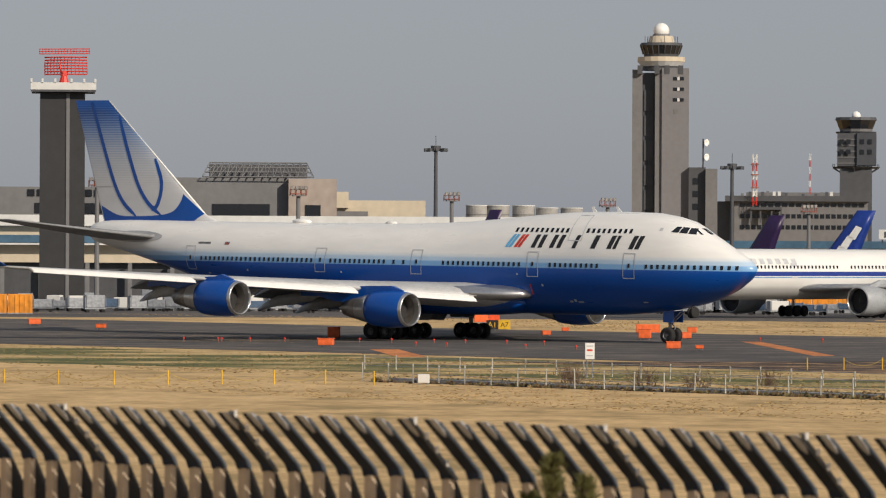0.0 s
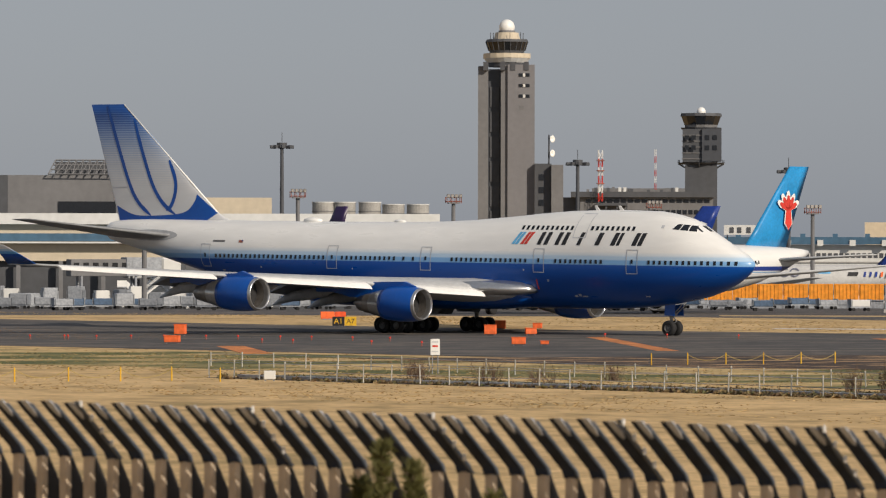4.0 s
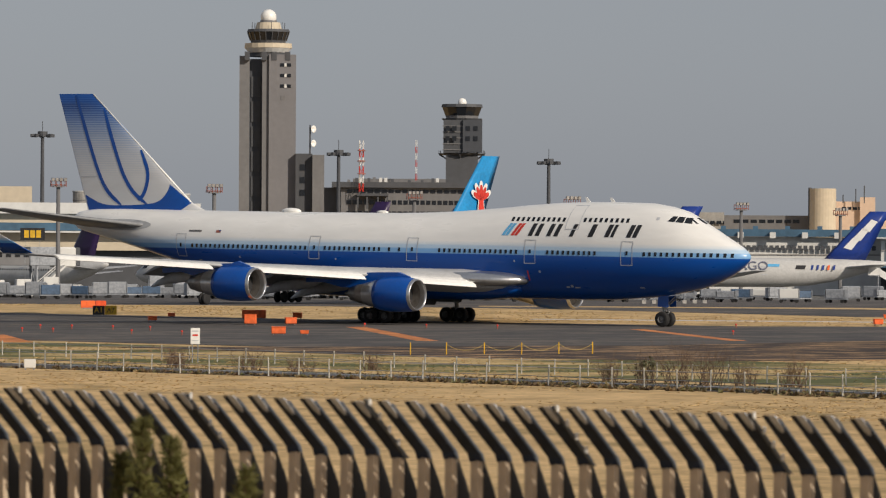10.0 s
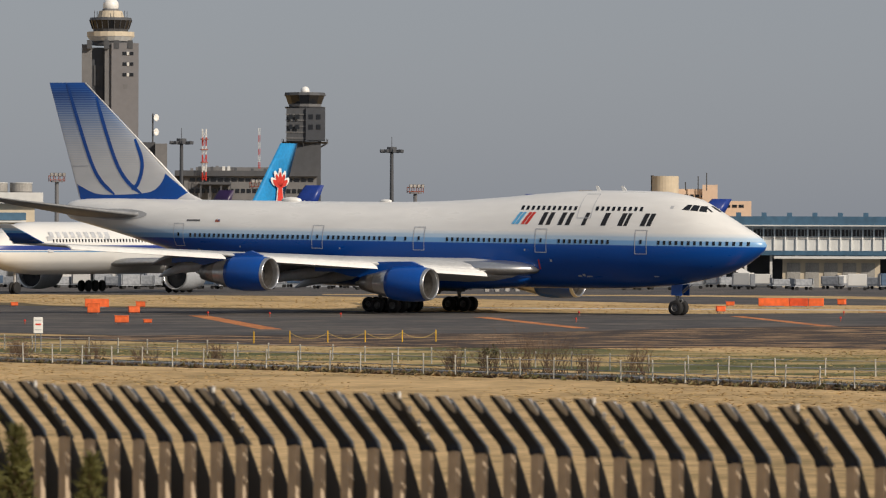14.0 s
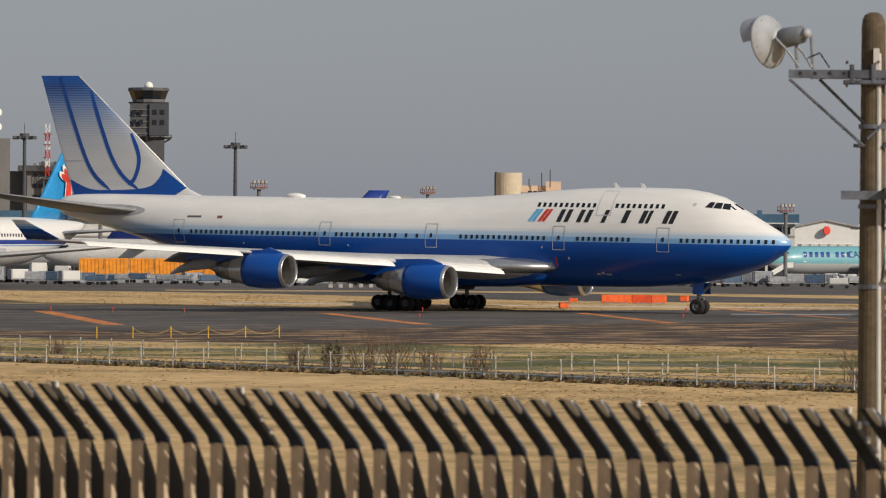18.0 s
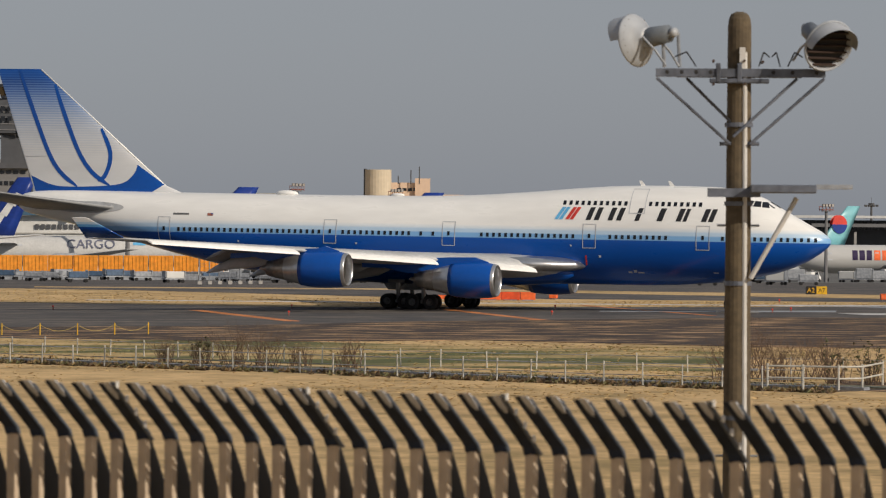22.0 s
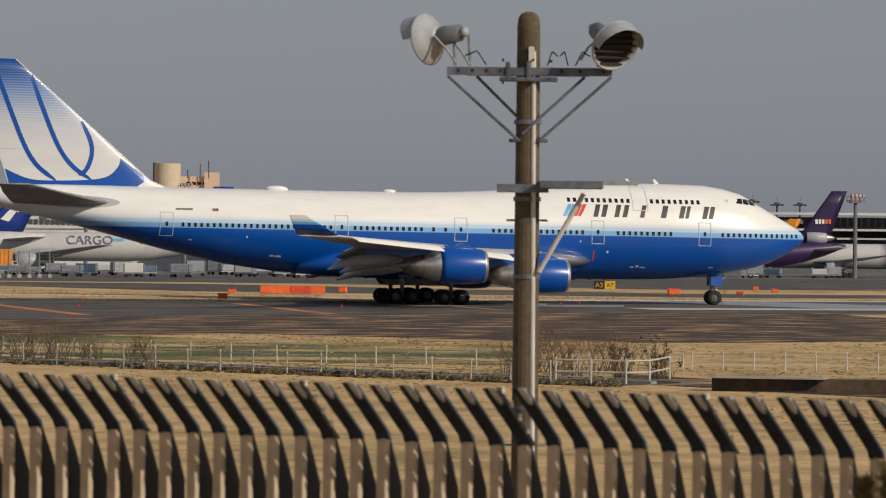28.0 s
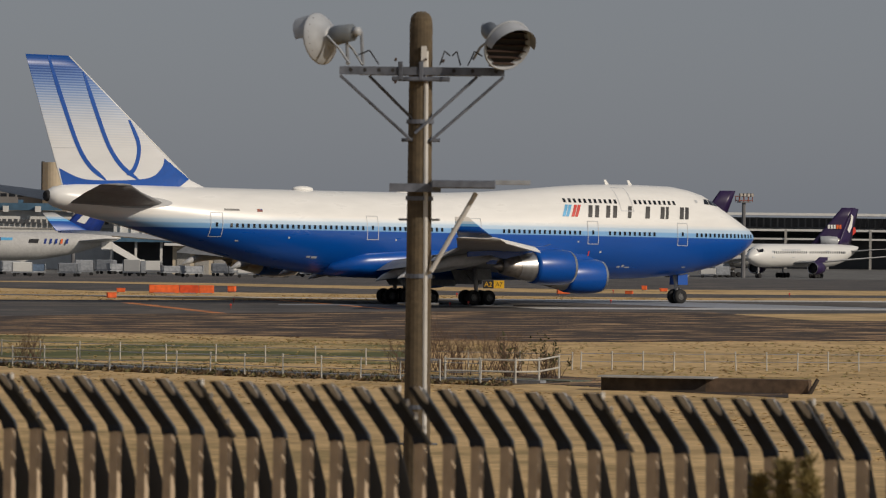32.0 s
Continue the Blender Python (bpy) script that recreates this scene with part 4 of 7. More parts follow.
        part("end_cap", turned(bmesh.new(), [(-0.26, 0.0), (-0.255, 0.045), (-0.20, 0.055), (-0.19, 0.03)], 14), "lamp", h, smooth=True)
        for q in (-0.11, 0.11):
            part("fork", rod(R((0.10, q, 0.0), (-0.05, q * 1.1, -0.16), 0.014, None, 6), (-0.05, q * 1.1, -0.16), (-0.16, q, -0.34), 0.014, None, 6), "lamp", h, "pale bracket fork")
        bm = bmesh.new()
        hood = []
        for x0, r in ((0.29, 0.268), (0.35, 0.268), (0.41, 0.262)):
            hood.append([(x0 + (0.10 * math.sin(a) if x0 > 0.3 else 0), r * math.cos(a), r * math.sin(a)) for a in [math.pi * i / 14 for i in range(15)]])
        loft(bm, hood, False, False)
        part("hood", bm, "lamp", h, "curved glare hood", smooth=True)
        # louvre colour is darkened to stand for shade under the hood
        for i in range(7):
            z = -0.21 + 0.07 * i
            hw = math.sqrt(0.25 ** 2 - z * z)
            part("louvre", B((0.27, 0, z), (0.06, 2 * hw, 0.006)), "louvre", h)
        part("lamp_glass", R((0.243, 0, 0), (0.25, 0, 0), 0.238, None, 24), "dark", h)
        return h

    flood(-0.86, 8.965, (0, 8, 142), "pale floodlight turned away")
    flood(0.79, 8.975, (0, 23, -62), "pale floodlight with louvres")
    for k, q in ((-0.78, 0.0), (-0.62, 0.05), (0.74, 0.0), (0.86, 0.04)):
        part("lamp_bracket", R((k, -0.14, 8.64), (k + (-0.02 if k < 0 else 0.02), -0.14 + q, 9.0), 0.018, None, 6), "steel", pole)
    for k, a in ((0.2, 0.05), (0.42, -0.04), (0.5, 0.07), (-0.45, -0.1)):
        part("loose_wire", rod(R((k, -0.14, 8.65), (k + a, -0.14, 8.8), 0.008, None, 5), (k + a, -0.14, 8.8), (k + a * 2.2, -0.14, 8.75), 0.008, None, 5), "black", pole)
    # step arm with a flat panel and its stay
    part("lower_arm", B((-0.05, -0.17, 7.34), (0.55, 0.08, 0.09)), "armsteel", pole, "short steel arm")
    part("flat_panel", B((0.46, -0.25, 7.38), (0.68, 0.5, 0.085), 0, 0.01), "armsteel", pole, "flat grey panel on the arm")
    part("panel_edge", B((0.98, -0.25, 7.405), (0.38, 0.45, 0.045)), "steel", pole)
    part("stay", R((0.60, -0.2, 7.29), (0.13, -0.16, 6.45), 0.026, None, 8), "pipe", pole, "pale diagonal stay")
    for z in (7.0, 6.1, 5.5, 4.6):
        part("step_bolt", R((-0.22, 0, z), (0.22, 0, z), 0.012, None, 6), "steel", pole)


lamp_pole()


# ---- white post fences, ditch, signs ----
def polyline(pts, step):
    """Points at even steps along a plan line."""
    out, carry = [], 0.0
    for (x0, y0), (x1, y1) in zip(pts, pts[1:]):
        d = math.hypot(x1 - x0, y1 - y0)
        k = carry
        while k < d:
            out.append((x0 + (x1 - x0) * k / d, y0 + (y1 - y0) * k / d))
            k += step
        carry = k - d
    return out


def post_fence(pts, step, h, label):
    f = thing("post_fence", None, label, "fence", "low white fences")
    pp = polyline(pts, step)
    pm = part("fence_post", box(rod(bmesh.new(), (0, 0, -0.1), (0, 0, h - 0.06), 0.036, None, 8), (0, 0, h - 0.04), (0.08, 0.08, 0.08), 0, 0.02), "post")
    for x, y in pp:
        o = new("fence_post", pm.data)
        o.parent, o.location = f, (x, y, random.uniform(-0.04, 0.03))
        o.rotation_euler = (random.uniform(-0.03, 0.03), random.uniform(-0.03, 0.03), 0)
    for (x0, y0), (x1, y1) in zip(pp, pp[1:]):
        for z in (h * 0.45, h * 0.86):
            part("fence_wire", R((x0, y0, z), (x1, y1, z + random.uniform(-0.02, 0.02)), 0.015, None, 4, False), "cart", f)
    bpy.data.objects.remove(pm)
    return f


FRONT = [(31.9, 260.2), (39, 249), (53, 229.5), (63, 213.5), (70, 200), (78, 188)]
BACK = [(35.1, 285.5), (44, 274), (66, 232), (72, 222), (89, 206.5), (118, 201), (150, 197)]
post_fence(FRONT, 2.1, 1.0, "row of low white posts with thin wires beside a ditch")
post_fence(BACK[:5], 2.6, 0.85, "far row of low white posts with thin wires")
post_fence(BACK[4:], 1.5, 0.9, "close-set row of weathered posts behind the culvert")
# low gate-like barrier at the end of the ditch
g = thing("pipe_barrier", None, "white pipe barrier of two rails at the ditch end", "barrier")
gp = [(76.2, 191.5), (77.4, 190.5), (78.6, 189.4), (79.9, 189.9), (83.0, 195.0)]
for (x0, y0), (x1, y1) in zip(gp, gp[1:]):
    for z in (0.5, 1.0):
        part("rail", R((x0, y0, z), (x1, y1, z), 0.04, None, 6), "post", g)
for x, y in gp:
    part("upright", R((x, y, -0.1), (x, y, 1.1), 0.05, None, 8), "post", g)
# drain covers and concrete kerb along the ditch
for i, (a, b) in enumerate(zip(FRONT, FRONT[1:])):
    n = Vector((b[1] - a[1], a[0] - b[0])).normalized()
    for u, v, z, m, nm, lb, ct in ((0.3, -1.7, 0.012, "ditch", "ditch", "dark leaf-littered ditch beside the fence", "ditch"), (-1.95, -2.4, 0.14, "cart", "drain_pipe", "long pale steel drain along the ditch", "drain"), (-2.5, -4.2, 0.02, "ditch", "ditch", "dark gap behind the drain", "ditch"), (-4.3, -6.0, 0.07, "algae", "ditch_kerb", "damp green-stained concrete ditch edge", "kerb")):
        q = [Vector(a) + n * u, Vector(b) + n * u, Vector(b) + n * v, Vector(a) + n * v]
        tagged(part(nm, slab(bmesh.new(), [tuple(v) for v in q], -0.2, z), m), lb, ct, kind="structure")
w = thing("culvert_wall", None, "dark weathered concrete culvert wall with a sloped cap", "wall")
part("wall_face", slab(bmesh.new(), [(79.2, 181.6), (82.8, 179.1), (83.4, 179.9), (79.8, 182.4)], -0.2, 0.55), "wetwall", w)
part("wing_wall", slab(bmesh.new(), [(82.8, 179.1), (86.3, 176.7), (86.8, 177.4), (83.4, 179.9)], -0.2, 0.57), "earthwall", w, "brown earth-stained wing wall")
part("wall_cap", slab(bmesh.new(), [(78.9, 181.3), (82.9, 178.6), (83.7, 179.8), (79.7, 182.5)], 0.555, 0.615), "concrete", w, "thin pale concrete slab")
part("end_post", R((86.2, 176.6, -0.2), (86.6, 176.4, 0.62), 0.10, 0.08, 8), "wetwall", w)


def board(name, label, cat, x, y, z0, z1, width, material, legs="steel", group=""):
    """A thin sign board that faces the look-out, on two legs."""
    t = thing(name, pose(x, y, gz(y), 0, 0, -math.degrees(math.atan2(x, y))), label, cat, group)
    part("panel", B((0, 0, (z0 + z1) / 2), (width, 0.12, z1 - z0), 0, 0.015), material, t)
    for k in (-0.3, 0.3):
        part("leg", R((k * width, 0.02, -0.1), (k * width, 0.02, z0 + 0.05), 0.03, None, 6), legs, t)
    return t


def words(parent, body, size, x, y, z, material):
    cu = bpy.data.curves.new("lettering", "FONT")
    cu.body, cu.size, cu.align_x, cu.align_y, cu.extrude = body, size, "CENTER", "CENTER", 0.005
    cu.materials.append(M[material])
    o = new("lettering", cu)
    o.parent = parent
    o.location, o.rotation_euler = (x, y, z), (radians(90), 0, 0)


t = board("notice_sign", "white notice board with a red bar on a post", "sign", 45.3, 266.5, 1.05, 1.95, 0.52, "white")
part("red_bar", B((0, -0.065, 1.55), (0.3, 0.012, 0.1)), "red", t)
part("text_bar", B((0, -0.065, 1.78), (0.36, 0.012, 0.06)), "outline", t)
part("text_bar", B((0, -0.065, 1.25), (0.36, 0.012, 0.05)), "outline", t)
for (x, y), a in (((63.4, 424.0), "A1"), ((182.0, 446.0), "A2")):
    t = board("taxiway_sign", "black and yellow taxiway sign with letters", "sign", x, y, 0.12, 0.92, 1.05, "black", group="taxiway signs")
    words(t, a, 0.68, 0, -0.068, 0.5, "yellow")
    part("panel", B((1.07, 0, 0.52), (1.05, 0.12, 0.8), 0, 0.015), "yellow", t)
    words(t, "A7", 0.6, 1.07, -0.068, 0.5, "black")

# yellow posts with drooping chains
c = thing("chain_barrier", None, "row of yellow posts joined by drooping chains", "barrier")
def chain_row(c, cp, r, sag, first):
    for x, y in cp:
        part("chain_post", R((x, y, -0.05), (x, y, 0.70), r, r * 0.9, 8), "yellow", c)
        part("post_cap", R((x, y, 0.70), (x, y, 0.76), r * 0.9, r * 0.4, 8), "yellow", c)
    for (x0, y0), (x1, y1) in zip(cp[first:], cp[first + 1:]):
        pts = [(x0 + (x1 - x0) * k / 8, y0 + (y1 - y0) * k / 8, 0.64 - sag * (1 - (k / 4 - 1) ** 2)) for k in range(9)]
        bm = bmesh.new()
        for a, b in zip(pts, pts[1:]):
            rod(bm, a, b, 0.014, None, 5, False)
        part("chain", bm, "chain", c)


chain_row(c, [(61.5, 284.6), (63.9, 285.4), (66.3, 285.6), (68.7, 285.9), (71.2, 286.6), (73.5, 287.3)], 0.04, 0.38, 1)
c = thing("chain_barrier", None, "row of short yellow posts with slack chains in the grass", "barrier")
chain_row(c, [far(b, d) for b, d in ((2.2, 256), (2.8, 255), (3.43, 254), (4.08, 253), (4.71, 254), (5.34, 255), (5.95, 255), (6.55, 256), (7.12, 254))], 0.045, 0.45, 0)
t = thing("junction_box", pose(*far(7.70, 255.5), 0, 0, 0, -8), "small pale metal box by the ditch fence", "box")
part("case", B((0, 0, 0.32), (0.62, 0.4, 0.46), 0, 0.03), "pale", t)
for k in (-0.22, 0.22):
    part("foot", B((k, 0, 0.05), (0.08, 0.3, 0.1)), "steel", t)


# orange boxes, barriers and edge lights on the manoeuvring area
def marker_box(x, y, w, h, d=0.7):
    t = thing("marker_box", pose(x, y, 0, 0, 0, -math.degrees(math.atan2(x, y)) + random.uniform(-12, 12)), "orange painted box on short legs beside the taxiway", "marker box", "orange marker boxes")
    part("box_body", B((0, 0, 0.12 + (h - 0.12) / 2), (w, d, h - 0.12), 0, 0.04), "orange", t)
    for a in (-0.35, 0.35):
        for b in (-0.3, 0.3):
            part("leg", R((a * w, b * d, -0.05), (a * w, b * d, 0.15), 0.03, None, 6), "steel", t)
    part("lid_edge", B((0, 0, h + 0.01), (w + 0.06, d + 0.06, 0.04)), "orange", t)


for x, y, w, h in ((24.3, 444.9, 1.1, 0.6), (29, 424.7, 0.8, 0.45), (40.3, 351, 1.1, 0.6), (44.6, 383, 0.9, 0.9), (69.3, 381.4, 0.95, 0.85), (72.7, 382, 0.9, 0.6), (64.2, 342, 1.0, 0.6),
                   (63.7, 396, 0.7, 0.45), (68.5, 415.4, 0.6, 0.4), (78.5, 409.4, 0.8, 0.55), (122.8, 384.3, 0.75, 0.55), (145.5, 419, 0.7, 0.6), (133, 413.4, 0.75, 0.45), (176.5, 414, 1.15, 0.65), (183.7, 415, 0.7, 0.4), (194.9, 432, 0.7, 0.4), (197.3, 442, 0.5, 0.5), (172, 440, 0.5, 0.3), (66.0, 341.5, 0.6, 0.35)):
    marker_box(x, y, w, h)
for x, y, widths in ((136.0, 414.5, (2.75, 1.75, 1.4)), (74.0, 411.5, (2.1,)), (68.2, 468.0, (1.4, 1.1))):
    t = thing("barrier_block", pose(x, y, 0, 0, 0, -math.degrees(math.atan2(x, y))), "long orange barrier of joined blocks", "barrier", "orange barriers")
    at = 0.0
    for i, w in enumerate(widths):
        part("block", B((at + w / 2, 0, 0.42), (w - 0.03, 0.5, 0.72), 0, 0.04), "orange" if i % 2 == 0 else "orangered", t)
        part("block_foot", B((at + w / 2, 0, 0.04), (w * 0.7, 0.6, 0.1)), "steel", t)
        at += w


def edge_light(x, y):
    t = thing("edge_light", pose(x, y, 0), "small red-topped taxiway edge light", "runway light", "taxiway edge lights")
    part("stem", R((0, 0, -0.03), (0, 0, 0.24), 0.045, None, 8), "dullred", t)
    part("lens", rod(R((0, 0, 0.24), (0, 0, 0.31), 0.08, 0.09, 8), (0, 0, 0.31), (0, 0, 0.38), 0.09, 0.03, 8), "red", t)


for i in range(11):
    edge_light(31.5 + 2.6 * i + random.uniform(-0.3, 0.3), 371 - 1.15 * i + random.uniform(-2, 2))
for x, y in ((47, 352), (49, 350), (54, 345), (57, 341), (76.7, 372), (81, 369), (86, 366), (107, 372), (129, 371), (146, 362), (163, 372), (120.4, 347), (142, 356), (161, 402), (198, 410), (186, 424), (34.3, 368), (99, 345)):
    edge_light(x, y)

# painted lines on the asphalt
for a, b, w in (((76.3, 374), (71.1, 323.5), 1.5), ((97.2, 366), (93.6, 325), 1.2), ((118.9, 368), (113.4, 329), 1.1), ((43.4, 342), (42.2, 318), 2.0), ((137.5, 388), (133.0, 346), 0.8)):
    n = Vector((b[1] - a[1], a[0] - b[0])).normalized() * w * 0.5
    q = [Vector(a) - n, Vector(b) - n, Vector(b) + n, Vector(a) + n]
    tagged(part("painted_line", slab(bmesh.new(), [tuple(v) for v in q], 0.0, 0.027), "paint"), "worn orange line painted across the asphalt", "marking", kind="structure")
for a, b, w in (((100, 412), (155, 389.5), 3.0), ((155, 389.5), (330, 377), 6.0), ((147, 352), (330, 345), 6.0)):
    n = Vector((b[1] - a[1], a[0] - b[0])).normalized() * w * 0.5
    q = [Vector(a) - n, Vector(b) - n, Vector(b) + n, Vector(a) + n]
    tagged(part("painted_line", slab(bmesh.new(), [tuple(v) for v in q], 0.0, 0.027), "pipe"), "long white line painted on the runway", "marking", kind="structure")
# flat pale strips on the asphalt beside the white lines
tagged(part("pale_runway_strip", slab(bmesh.new(), [far(19.7, 384), far(22.5, 389), far(22.5, 396), far(19.7, 387)], 0.0, 0.0275), "cart"), "pale strip across the asphalt", "marking", kind="structure")
tagged(part("threshold_band", slab(bmesh.new(), [(160, 384), (172, 383), (183, 352), (165, 353.5)], 0.0, 0.0275), "cart"), "pale band between the runway lines", "marking", kind="structure")

# ---- grass tufts ----
def tuft_mat(name, cols):
    """Blades whose colour differs from tuft to tuft."""
    m = bpy.data.materials.new(name)
    m.use_nodes = True
    n, l = m.node_tree.nodes, m.node_tree.links
    g, r = n.new("ShaderNodeNewGeometry"), n.new("ShaderNodeValToRGB")
    r.color_ramp.elements[0].color, r.color_ramp.elements[1].color = (*cols[0], 1), (*cols[-1], 1)
    for i, c in enumerate(cols[1:-1]):
        r.color_ramp.elements.new((i + 1) / (len(cols) - 1)).color = (*c, 1)
    l.new(g.outputs["Random Per Island"], r.inputs[0])
    l.new(r.outputs[0], n["Principled BSDF"].inputs["Base Color"])
    n["Principled BSDF"].inputs["Roughness"].default_value = 0.9
    return m


def tufts(name, label, count, near, beyond, tall, cols, seed, clump=1):
    """Low tufts between two plan limits, each given as (bearing, distance)."""
    rnd = random.Random(seed)
    vs, fs = [], []
    done = 0
    while done < count:
        b = rnd.uniform(near[0][0], near[-1][0])
        d0, d1 = lerp(near, b)[0], lerp(beyond, b)[0]
        d = math.sqrt(rnd.uniform(d0 * d0, d1 * d1))
        x, y = far(b, d)
        if noise.noise(Vector((x * 0.07, y * 0.05, seed))) + 0.5 * noise.noise(Vector((x * 0.4, y * 0.3, seed))) < rnd.uniform(-0.55, 0.35):
            continue
        for _ in range(clump):
            cx, cy = x + rnd.gauss(0, 0.35 * clump if clump > 1 else 0), y + rnd.gauss(0, 0.12)
            h, w = rnd.uniform(*tall), rnd.uniform(0.08, 0.24)
            a, k = rnd.uniform(0, 3.14), len(vs)
            z = gz(cy) + 0.01
            ca, sa_ = math.cos(a) * w, math.sin(a) * w
            lx, ly = rnd.uniform(-0.06, 0.06), rnd.uniform(-0.06, 0.06)
            vs += [(cx - ca, cy - sa_, z - 0.03), (cx + ca, cy + sa_, z - 0.03), (cx + lx, cy + ly, z + h),
                   (cx + sa_ + lx, cy - ca, z + h * 0.75), (cx - sa_, cy + ca - ly, z + h * 0.6)]
            fs += [(k, k + 1, k + 2), (k, k + 3, k + 1), (k, k + 1, k + 4)]
            done += 1
    me = bpy.data.meshes.new(name)
    me.from_pydata(vs, [], fs)
    me.materials.append(tuft_mat(name + "_blades", cols))
    tagged(new(name, me), label, "grass", kind="stuff")


DITCH_SIDE = [(2, 292), (5.7, 266), (9, 250), (13, 233), (16.4, 219), (19.3, 209), (22.5, 200), (24, 184), (27.5, 168)]
VERGE_SIDE = [(2, 372), (4.6, 340), (8.6, 303), (12.5, 282), (15.7, 276), (18.2, 281), (21.4, 271), (27.5, 282)]
LITTER = [(7.1, 259), *DITCH_SIDE[2:7]]
tufts("dry_grass_tufts", "short dry straw-coloured grass tufts", 5000, [(b, d - 30) for b, d in DITCH_SIDE], DITCH_SIDE, (0.006, 0.022), ((0.42, 0.29, 0.125), (0.50, 0.345, 0.15), (0.58, 0.40, 0.185)), 1)
tufts("verge_grass_tufts", "patchy green and straw grass tufts beyond the ditch", 10000, [(b, d + 10) for b, d in DITCH_SIDE], VERGE_SIDE, (0.01, 0.04), ((0.30, 0.21, 0.085), (0.46, 0.32, 0.14), (0.20, 0.20, 0.06), (0.54, 0.38, 0.17)), 2)
tufts("ditch_litter", "brown leaf litter and dead stalks along the ditch", 4500, [(b, d + 1) for b, d in LITTER], [(b, d + 9) for b, d in LITTER], (0.03, 0.20), ((0.07, 0.045, 0.028), (0.16, 0.105, 0.055), (0.10, 0.10, 0.04), (0.28, 0.19, 0.09)), 5)
tufts("earth_straw_tufts", "streaks of dead straw on the dark earth", 7000, [(2, 470), (8.0, 306), (12.5, 283), (15.7, 277), (18.2, 282), (21.4, 272), (27.5, 283)], [(2, 472), (8.0, 309), (12.5, 306), (15.7, 316), (18.2, 330), (21.4, 330), (27.5, 318)], (0.01, 0.035), ((0.22, 0.13, 0.065), (0.36, 0.22, 0.11), (0.28, 0.17, 0.08)), 3, 14)
tufts("strip_grass_tufts", "dry grass tufts on the strip between the taxiways", 6000, [(2, 600), (9.5, 440), (13, 412), (17, 396), (20, 402), (24, 424), (27.5, 432)], [(2, 602), (9.5, 500), (13, 482), (17, 442), (20, 438), (24, 436), (27.5, 440)], (0.015, 0.05), ((0.36, 0.25, 0.10), (0.50, 0.35, 0.15), (0.58, 0.42, 0.19)), 4)


# ---- bare bushes by the ditch ----
def bush(x, y, h, w, seed, leafy=0.0):
    rnd = random.Random(seed)
    t = thing("bare_bush", pose(x, y, 0), "leafless brown bush by the ditch" if leafy < 0.3 else "dark evergreen bush with dry twigs", "bush", "bushes by the ditch")
    bm, lf = bmesh.new(), bmesh.new()
    for i in range(38):
        a = rnd.uniform(0, 6.283)
        p = Vector((rnd.uniform(-0.25, 0.25) * w, rnd.uniform(-0.25, 0.25) * w, 0))
        d = Vector((math.cos(a) * rnd.uniform(0.1, 0.6) * w / h, math.sin(a) * rnd.uniform(0.1, 0.6) * w / h, 1)).normalized()
        ln, r = h * rnd.uniform(0.5, 1.0), 0.02
        for k in range(4):
            q = p + d * ln / 4
            rod(bm, p, q, r, r * 0.7, 4, False)
            if k > 0:
                for _ in range(3):
                    e = (d + Vector((rnd.uniform(-0.9, 0.9), rnd.uniform(-0.9, 0.9), rnd.uniform(-0.1, 0.5)))).normalized()
                    rod(bm, q, q + e * ln * 0.24, r * 0.5, r * 0.25, 3, False)
                    if rnd.random() < leafy:
                        for _ in range(6):
                            c = q + e * ln * rnd.uniform(0.05, 0.26) + Vector((rnd.uniform(-0.1, 0.1), rnd.uniform(-0.1, 0.1), rnd.uniform(-0.1, 0.1)))
                            u = Vector((rnd.uniform(-1, 1), rnd.uniform(-1, 1), rnd.uniform(-1, 1))).normalized() * 0.09
                            v = u.cross(Vector((rnd.uniform(-1, 1), rnd.uniform(-1, 1), 1))).normalized() * 0.05
                            lf.faces.new([lf.verts.new(c + s) for s in (u, v, -u, -v)])
            d = (d + Vector((rnd.uniform(-0.4, 0.4), rnd.uniform(-0.4, 0.4), 0.1))).normalized()
            p, r = q, r * 0.7
    part("brush", bm, "twig", t)
    if leafy:
        part("foliage", lf, "leaf", t)
    else:
        lf.free()


for i, (x, y, h, w, lv) in enumerate(((60.6, 226.5, 1.6, 2.0, 0.04), (61.8, 225.5, 2.3, 2.6, 0), (63.0, 223.5, 2.0, 2.4, 0), (64.4, 222.5, 1.4, 2.0, 0), (81.2, 205.5, 2.6, 3.0, 0), (83.3, 203.5, 2.4, 2.8, 0), (82.0, 198.0, 2.1, 2.4, 0.04), (82.9, 195.8, 1.7, 1.8, 0.05), (80.2, 200.5, 2.3, 2.6, 0), (78.9, 203.0, 2.2, 2.6, 0), (66.5, 221.5, 1.6, 2.2, 0), (59.2, 228.0, 1.5, 2.0, 0), (45.4, 250, 1.2, 2.2, 0), (42.4, 255, 1.1, 2.0, 0),
                                      (47.5, 246, 1.1, 2.0, 0), (43.5, 262.5, 1.0, 1.6, 0), (52.4, 252, 1.0, 1.5, 0))):
    bush(x, y, h, w, i, lv)


